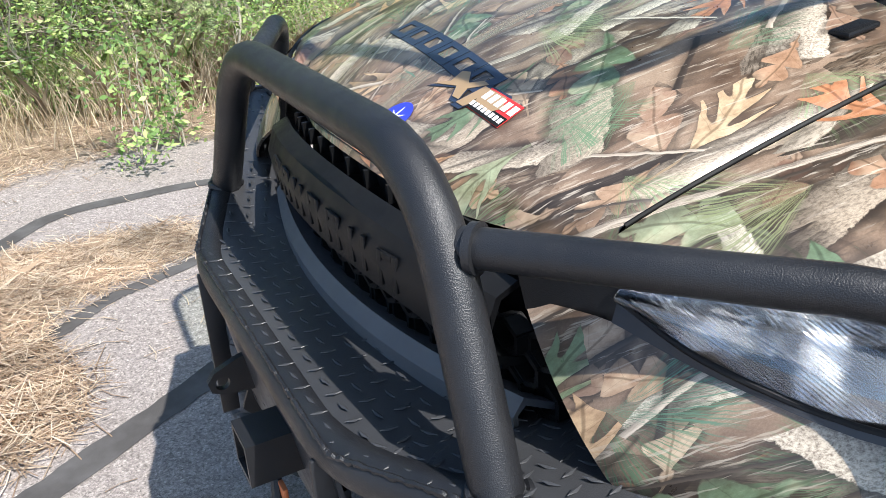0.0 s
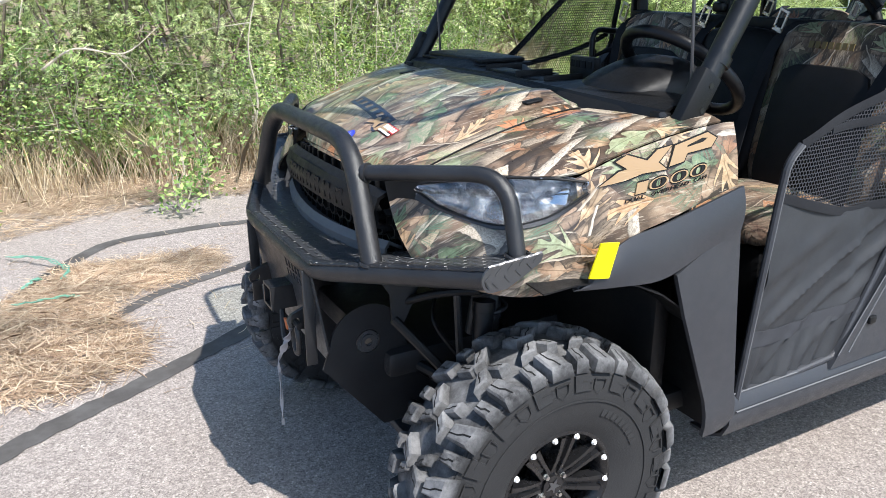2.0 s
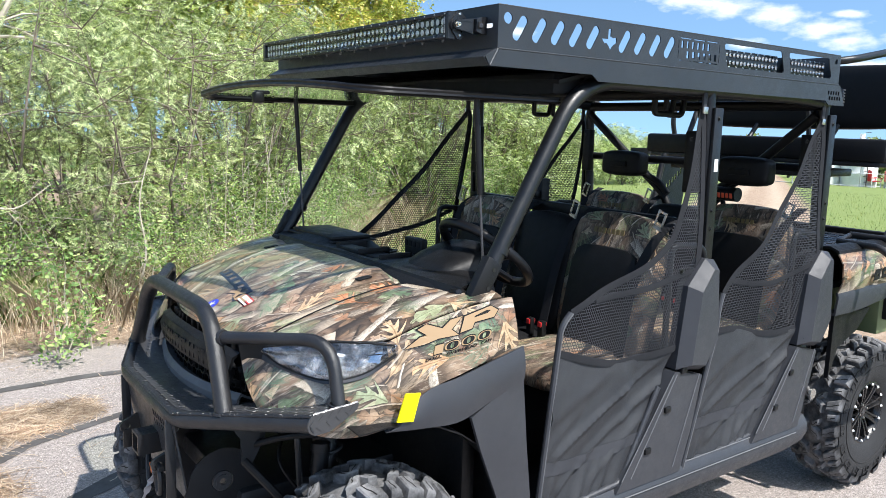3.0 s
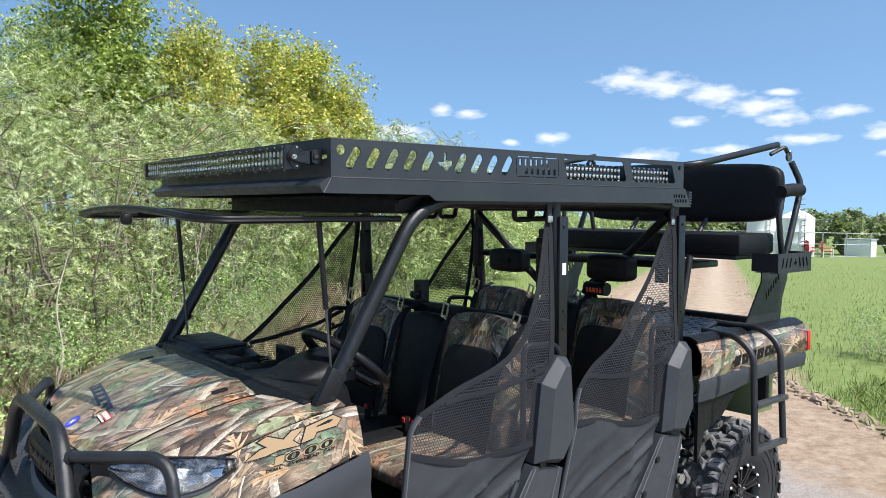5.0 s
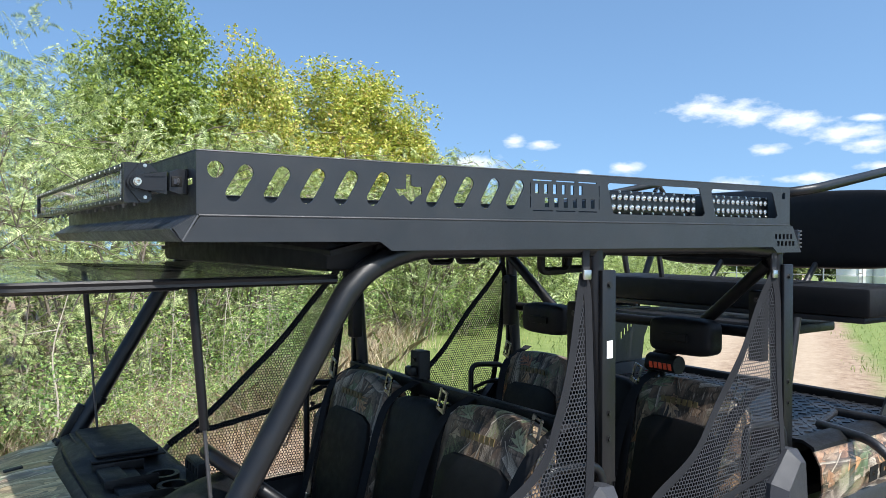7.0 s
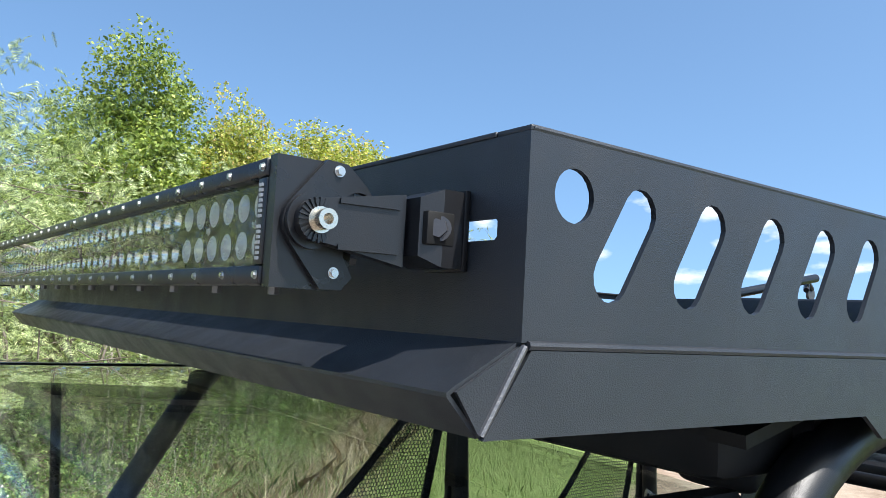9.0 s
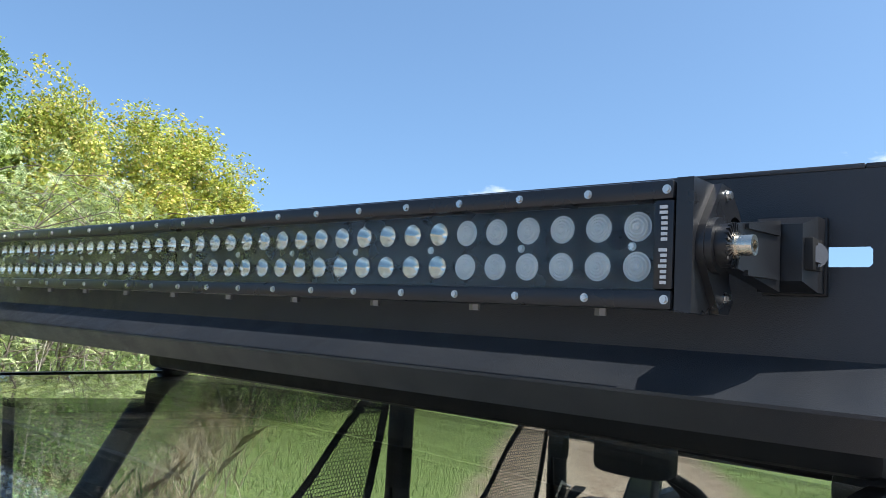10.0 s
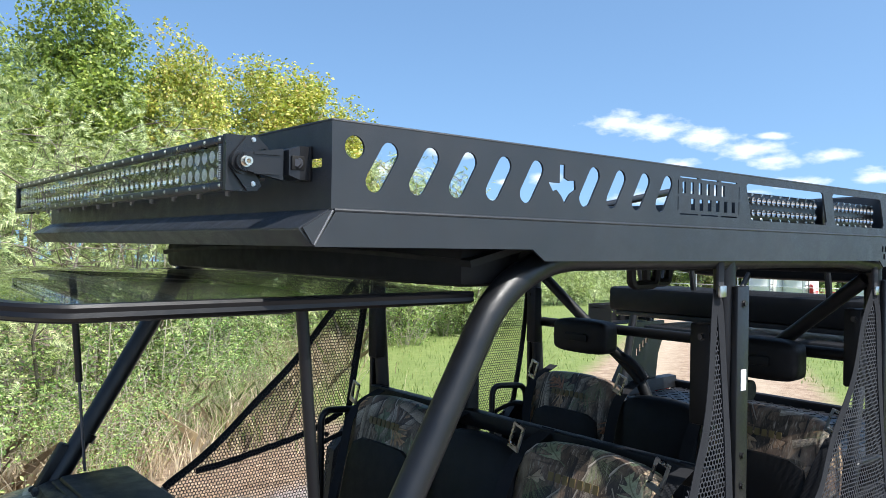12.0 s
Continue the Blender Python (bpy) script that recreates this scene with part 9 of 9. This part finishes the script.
def make_grass():
    rng = np.random.default_rng(3)

    def heights(x, y):
        return np.array([land(a, b) for a, b in zip(x, y)])

    # field to the side of the dirt road and a verge on the far side
    n = 44000
    d = 5.5 + 40 * rng.uniform(0, 1, n) ** 2.0
    a = np.radians(rng.uniform(30, 105, n))
    x, y = d * np.sin(a), -2.5 + d * np.cos(a)
    mid = 1.75 + np.maximum(x - 6.0, 0) * 0.60
    keep = (np.abs(y - mid) > 1.85 + 0.4 * np.sin(x * 1.3)) & ((x - 0.735 * y > 7.2 + rng.normal(0, 0.12, n)) | (y > mid)) & (x > 5.9) & (y < np.vectorize(brush_line)(x) + 1)
    x, y = x[keep], y[keep]
    blades("field_grass", rng, x, y, heights(x, y), 0.085, 0.0075, BLADE, 0.6, "rough green grass in the open field", "grass")
    n = 30000
    x, y = rng.uniform(4.4, 11.0, n), -5.0 + 5.6 * rng.uniform(0, 1, n) ** 1.2
    keep = (x - 0.735 * np.maximum(y, -1.2) > 7.2 + 0.12 * np.sin(5 * y) + rng.normal(0, 0.12, n)) & (y < 0.1 + 0.50 * (x - 6.0) + 0.3 * np.sin(x * 2.1) + rng.normal(0, 0.15, n) - 0.35 * np.maximum(0, 6.2 - x))
    x, y = x[keep], y[keep]
    blades("field_grass", rng, x, y, heights(x, y), 0.11, 0.008, BLADE, 0.9, "short green grass beside the dirt road", "grass")
    # dry stalks at the foot of the thicket
    n = 12000
    x = rng.uniform(-3, 11.5, n)
    y = np.vectorize(brush_line)(x) + rng.normal(-0.15, 0.35, n)
    blades("dry_grass", rng, x, y, heights(x, y), 0.34, 0.006, DRY, 0.7, "dry tan grass stalks along the thicket", "grass")
    n = 15000
    x = rng.uniform(0.6, 8.5, n)
    y = np.vectorize(brush_line)(x) + 0.35 - np.abs(rng.normal(0.0, 1.0, n))
    keep = y > 4.5
    x, y = x[keep], y[keep]
    blades("dry_grass", rng, x, y, heights(x, y), 0.40, 0.011, DRY, 1.1, "tall bleached grass by the thicket", "grass")
    n = 30000
    x = rng.uniform(-3, 11.5, n)
    y = np.vectorize(brush_line)(x) + 0.2 - np.abs(rng.normal(0.0, 0.8, n))
    keep = (y > 4.3 + 0.3 * np.sin(1.9 * x)) & ((x < 5.6) | (np.abs(y - 2.0) > 2.6)) & (np.sin(x * 1.7) + np.sin(y * 2.3 + 1.0) > 0.1)
    x, y = x[keep], y[keep]
    blades("green_grass", rng, x, y, heights(x, y), 0.38, 0.010, BLADE, 0.6, "green weeds and grass along the thicket", "grass")


make_grass()


def make_clods():
    """A broken ridge of dry earth where the dirt meets the grass."""
    r = random.Random(17)
    bm = bmesh.new()
    for i in range(190):
        y = r.uniform(-1.0, 1.7)
        x = 7.13 + 0.735 * y + r.gauss(0, 0.07)
        c = r.uniform(0.015, 0.055) * (1.2 if r.random() < 0.2 else 0.8)
        m = Matrix.Translation((x, y, c * 0.15)) @ Matrix.Rotation(r.uniform(0, 6.28), 4, "Z") @ Matrix.Diagonal((1.3 * c, c, 0.7 * c, 1))
        got = bmesh.ops.create_icosphere(bm, subdivisions=1, radius=1.0, matrix=m)
        for v in got["verts"]:
            v.co += Vector((r.gauss(0, 0.22), r.gauss(0, 0.22), r.gauss(0, 0.16))) * c
    tagged(part("earth_clods", bm, DIRTCLOD, None), "broken ridge of dry brown earth clods", "earth", kind="stuff")


DIRTCLOD = coated("dry_earth", (0.26, 0.19, 0.135), 0.95, 60, 0.8, 0.14, 0.2)
make_clods()


def straw_patch(rng, n, centre_of, length, lift):
    """Loose straw lying on the ground."""
    p = np.array([centre_of() for _ in range(n)])
    a = rng.uniform(0, 2 * math.pi, n)
    l = length * rng.uniform(0.4, 1.3, n)
    bend = rng.normal(0, 0.35, n)
    d = np.stack([np.cos(a), np.sin(a), rng.normal(0, 0.10, n)], 1) * (l / 2)[:, None]
    e = np.stack([np.cos(a + bend), np.sin(a + bend), rng.normal(0, 0.10, n)], 1) * (l / 2)[:, None]
    z = np.abs(rng.normal(0, 1, n)) * lift(p) + 0.006
    c = np.stack([p[:, 0], p[:, 1], z], 1)
    s = np.stack([-np.sin(a), np.cos(a), 0 * a], 1) * 0.0017
    q0, q1, q2 = c - d, c, c + e
    for q in (q0, q2):
        q[:, 2] = np.maximum(q[:, 2], 0.004)
    v = np.stack([q0 - s, q1 - s, q2 - s, q2 + s, q1 + s, q0 + s], 1).reshape(-1, 3)
    return v, np.arange(n * 6).reshape(-1, 6)


def make_straw():
    rng = np.random.default_rng(11)
    r = random.Random(5)
    heap = HAY

    def mound():
        while True:
            x, y = r.uniform(-0.9, 0.7), r.uniform(1.0, 2.9)
            if inside(heap, x + r.gauss(0, 0.04), y + r.gauss(0, 0.05)):
                return x, y

    def height(p):
        return 0.006 + 0.035 * np.exp(-(((p[:, 0] + 0.25) / 0.35) ** 2 + ((p[:, 1] - 1.75) / 0.5) ** 2)) + 0.02 * np.exp(-(((p[:, 0] + 0.55) / 0.3) ** 2 + ((p[:, 1] - 1.6) / 0.4) ** 2))

    v, f = straw_patch(rng, 8200, mound, 0.17, height)
    tagged(link_mesh("straw", fast_mesh("straw", v, f, STRAW)), "loose heap of pale tan straw on the asphalt", "straw", kind="stuff")

    def edge():
        x = r.uniform(-2.5, 4.5)
        return x, 3.55 + abs(r.gauss(0, 0.55)) + 0.25 * math.sin(2.1 * x)

    v, f = straw_patch(rng, 7500, edge, 0.15, lambda p: 0.012 + 0 * p[:, 0])
    tagged(link_mesh("leaf_litter", fast_mesh("leaf_litter", v, f, STRAW)), "scattered straw and litter along the asphalt edge", "litter", kind="stuff")

    def anywhere():
        return r.uniform(-1.2, 3.0), r.uniform(0.9, 3.8)

    v, f = straw_patch(rng, 500, anywhere, 0.10, lambda p: 0.003 + 0 * p[:, 0])
    tagged(link_mesh("stray_straw", fast_mesh("stray_straw", v, f, STRAW)), "single stray straws on the asphalt", "straw", kind="stuff")


HAY = [(-0.9, 2.15), (-0.4, 2.2), (-0.13, 2.63), (0.29, 2.58), (0.81, 2.53), (0.75, 2.30), (0.46, 2.18), (0.02, 1.95), (0.02, 1.7), (0.12, 1.49), (0.07, 1.22), (-0.21, 1.10), (-0.9, 1.14)]
make_straw()

for i, (pts, w) in enumerate((
    ([(-1.6, 0.10), (-0.95, 0.46), (-0.5, 0.72), (-0.27, 0.86), (0.06, 1.03), (0.39, 1.22), (0.9, 1.5), (2.0, 1.9), (4.4, 2.3)], 0.105),
    ([(-0.45, 1.45), (-0.01, 1.75), (0.25, 1.97), (0.45, 2.06), (1.2, 2.35)], 0.07),
    ([(-1.4, 1.2), (-0.57, 1.87), (-0.3, 2.41), (-0.06, 2.76), (0.16, 2.98), (0.5, 3.03), (0.9, 3.03), (1.8, 2.95), (3.5, 3.2)], 0.09),
)):
    tar_line(pts, w, i)


# ---- small things on the ground and by the thicket ----
def sprig(x, y, h, seed):
    rng = np.random.default_rng(seed)
    p, e = branches(rng, 4, h, 0.12, twigs=6, r0=0.006, base=0.05)
    v, f = leaf_cloud(rng, e, 0.05, 420, 0.045, 0.5)
    m = Matrix.Translation((x, y, 0))
    plant("sapling", (x, y), "slim green weed sapling rooted at the asphalt edge", "sapling", "weed saplings", wood_mesh("trunk", p, TWIG), [("crown", fast_mesh("crown", v, f, LEAF_WEED))], m)


sprig(0.72, 3.55, 1.0, 1)
sprig(0.95, 3.75, 0.7, 2)
sprig(-0.62, 3.5, 0.8, 3)
sprig(-0.8, 3.8, 1.1, 4)
sprig(1.6, 4.3, 0.9, 5)


def dead_branch(pts, r, seed):
    rng = np.random.default_rng(seed)
    main = spline(pts, 16)
    bm = tube(bmesh.new(), main, [r * (1 - 0.7 * i / 15) for i in range(16)], 6)
    for i in range(5):
        q = main[int(rng.integers(4, 15))]
        d = Vector(rng.normal(0, 1, 3)) * 0.25
        tube(bm, [q, q + d * 0.5 + Vector((0, 0, 0.03)), q + d], [r * 0.4, r * 0.25, r * 0.1], 5)
    tagged(part("dead_branch", bm, TWIG, None), "bare grey dead branch leaning in the thicket", "branch", "dead branches")


dead_branch([(0.0, 4.75, 0.9), (0.25, 4.7, 1.05), (0.6, 4.7, 1.0), (0.9, 4.75, 1.2)], 0.012, 1)
dead_branch([(-0.3, 4.9, 1.35), (0.05, 4.8, 1.5), (0.35, 4.8, 1.75), (0.5, 4.9, 2.0)], 0.02, 2)
dead_branch([(1.5, 4.8, 0.0), (1.65, 4.75, 0.5), (1.62, 4.8, 1.0), (1.75, 4.85, 1.5)], 0.012, 3)
dead_branch([(0.2, 6.0, 1.9), (0.7, 5.8, 2.6), (1.0, 5.8, 3.4), (1.1, 5.9, 4.2)], 0.035, 4)
dead_branch([(0.1, 5.6, 2.3), (0.7, 5.5, 2.45), (1.3, 5.5, 2.4)], 0.022, 5)
for i in range(9):
    x = 2.6 + i * 0.24
    dead_branch([(x, brush_line(x) - 0.1, 0.0), (x + 0.05, brush_line(x) - 0.05, 0.5), (x + 0.12 * math.sin(i * 2.0), brush_line(x), 1.1 + 0.3 * math.sin(i * 1.7)), (x + 0.2 * math.sin(i * 2.0), brush_line(x), 1.6 + 0.3 * math.sin(i * 1.7))], 0.008, 10 + i)


def twine(pts, seed):
    path = spline([(x, y, z) for x, y, z in pts], 40)
    bm = bmesh.new()
    for k in range(3):
        off = Vector((0.008 * k, -0.006 * k, 0.004 * k))
        tube(bm, [p + off + Vector((0.01 * math.sin(i * 0.9 + k * 2), 0.01 * math.cos(i * 0.7 + k), 0)) for i, p in enumerate(path)], 0.0027, 5)
    tagged(part("baling_twine", bm, TWINE, None), "frayed green plastic baling twine on the straw", "twine", "green twine")


TWINE = coated("green_plastic_twine", (0.14, 0.34, 0.25), 0.6, 200, 0.3, 0.06)
twine([(-0.42, 2.95, 0.02), (-0.25, 2.75, 0.05), (-0.13, 2.55, 0.03), (-0.16, 2.42, 0.02)], 1)
twine([(-0.40, 1.98, 0.08), (-0.30, 1.92, 0.10), (-0.18, 1.95, 0.09), (-0.12, 2.0, 0.06)], 2)
twine([(-0.36, 2.32, 0.03), (-0.30, 2.38, 0.05), (-0.27, 2.45, 0.02)], 3)


# ---- far side of the field ----
def make_tank(x, y, r, h, label):
    z = land(x, y)
    bm = bmesh.new()
    prof = [(r, -0.6), (r, h * 0.33), (r * 1.006, h * 0.335), (r, h * 0.34), (r, h * 0.66), (r * 1.006, h * 0.665), (r, h * 0.67), (r, h), (r * 1.015, h + 0.05), (r * 0.75, h + 0.32), (r * 0.4, h + 0.55), (0.02, h + 0.68)]
    grid(bm, [[(x + q * math.cos(a), y + q * math.sin(a), z + w) for a in (2 * math.pi * i / 40 for i in range(40))] for q, w in prof], close=True)
    t = thing("water_tank", (x, y, z), label, "water tank")
    part("shell", bm, TANK, t)
    part("vent", tube(bmesh.new(), [(x, y, z + h + 0.6), (x, y, z + h + 1.0)], 0.18, 10), TANK, t)
    bm = bmesh.new()
    for s in (-0.2, 0.2):
        tube(bm, [(x - r * 0.75, y - r * 0.68 + s, z), (x - r * 0.75, y - r * 0.68 + s, z + h + 0.3)], 0.03, 6)
    for i in range(12):
        tube(bm, [(x - r * 0.75, y - r * 0.68 - 0.2, z + 0.4 * i), (x - r * 0.75, y - r * 0.68 + 0.2, z + 0.4 * i)], 0.02, 5)
    part("ladder", bm, COILSTEEL, t)


make_tank(58.9, 25.85, 1.25, 2.9, "white cylindrical water tank with a domed top")
make_tank(57.9, 28.05, 1.22, 2.9, "white cylindrical water tank beside its twin")


def make_shed():
    x0, x1, y0, y1 = 65.0, 66.2, 22.9, 24.9
    z = land(66, 23)
    sh = thing("shed", (65.6, 23.9, z), "low pale metal shed at the field edge", "shed")
    part("wall", boxm((x0, y0, z - 0.3), (x1, y1, z + 1.4), None, 0.02), TANK, sh)
    part("roof", boxm((x0 - 0.1, y0 - 0.1, z + 1.4), (x1 + 0.1, y1 + 0.1, z + 1.48), None, 0.02), GREYMETAL, sh)


GREYMETAL = coated("galvanised_sheet", (0.42, 0.43, 0.44), 0.45, 40, 0.2, 0.06, 0.5, 0.5)
make_shed()


def make_fence():
    pts = [(50.0, 36.0), (54.0, 28.2), (56.6, 24.6), (60.0, 22.6), (64.0, 20.8), (70.0, 18.6)]
    fe = thing("fence", (58, 24, land(58, 24)), "chain-link fence with galvanised posts and rails", "fence")
    n = 0
    for (xa, ya), (xb, yb) in zip(pts, pts[1:]):
        k = max(2, int(math.hypot(xb - xa, yb - ya) / 2.4))
        for i in range(k):
            x, y = xa + (xb - xa) * i / k, ya + (yb - ya) * i / k
            part("post", tube(bmesh.new(), [(x, y, land(x, y) - 0.2), (x, y, land(x, y) + 1.9)], 0.045, 8), GREYMETAL, fe)
        for h in (1.85, 1.0, 0.1):
            part("rail", tube(bmesh.new(), [(xa, ya, land(xa, ya) + h), (xb, yb, land(xb, yb) + h)], 0.025, 6), GREYMETAL, fe)


make_fence()


def make_chair(x, y, turn):
    z = land(x, y)
    m = Matrix.Translation((x, y, z)) @ Matrix.Rotation(turn, 4, "Z")
    ch = new("lawn_chair")
    ch.matrix_basis = m
    WORLD[ch] = m
    tagged(ch, "red slatted lawn chair on white legs by the fence", "chair", "red lawn chairs")
    for i in range(5):
        part("back_slat", boxm((-0.36 + i * 0.15, 0.38, 0.5), (-0.24 + i * 0.15, 0.42, 1.30 - 0.05 * abs(i - 2)), m, 0.01), RED, ch)
    part("seat", boxm((-0.38, -0.35, 0.45), (0.38, 0.4, 0.50), m, 0.01), RED, ch)
    for a, b in ((-0.36, -0.3), (0.36, -0.3), (-0.36, 0.36), (0.36, 0.36)):
        part("leg", tube(bmesh.new(), [m @ Vector((a, b, 0)), m @ Vector((a, b, 0.7))], 0.035, 6), WHITE, ch)
    for a in (-0.38, 0.38):
        part("arm", boxm((a - 0.06, -0.35, 0.70), (a + 0.06, 0.4, 0.74), m, 0.01), RED, ch)


make_chair(58.4, 24.45, 0.9)
make_chair(58.6, 23.35, 0.6)
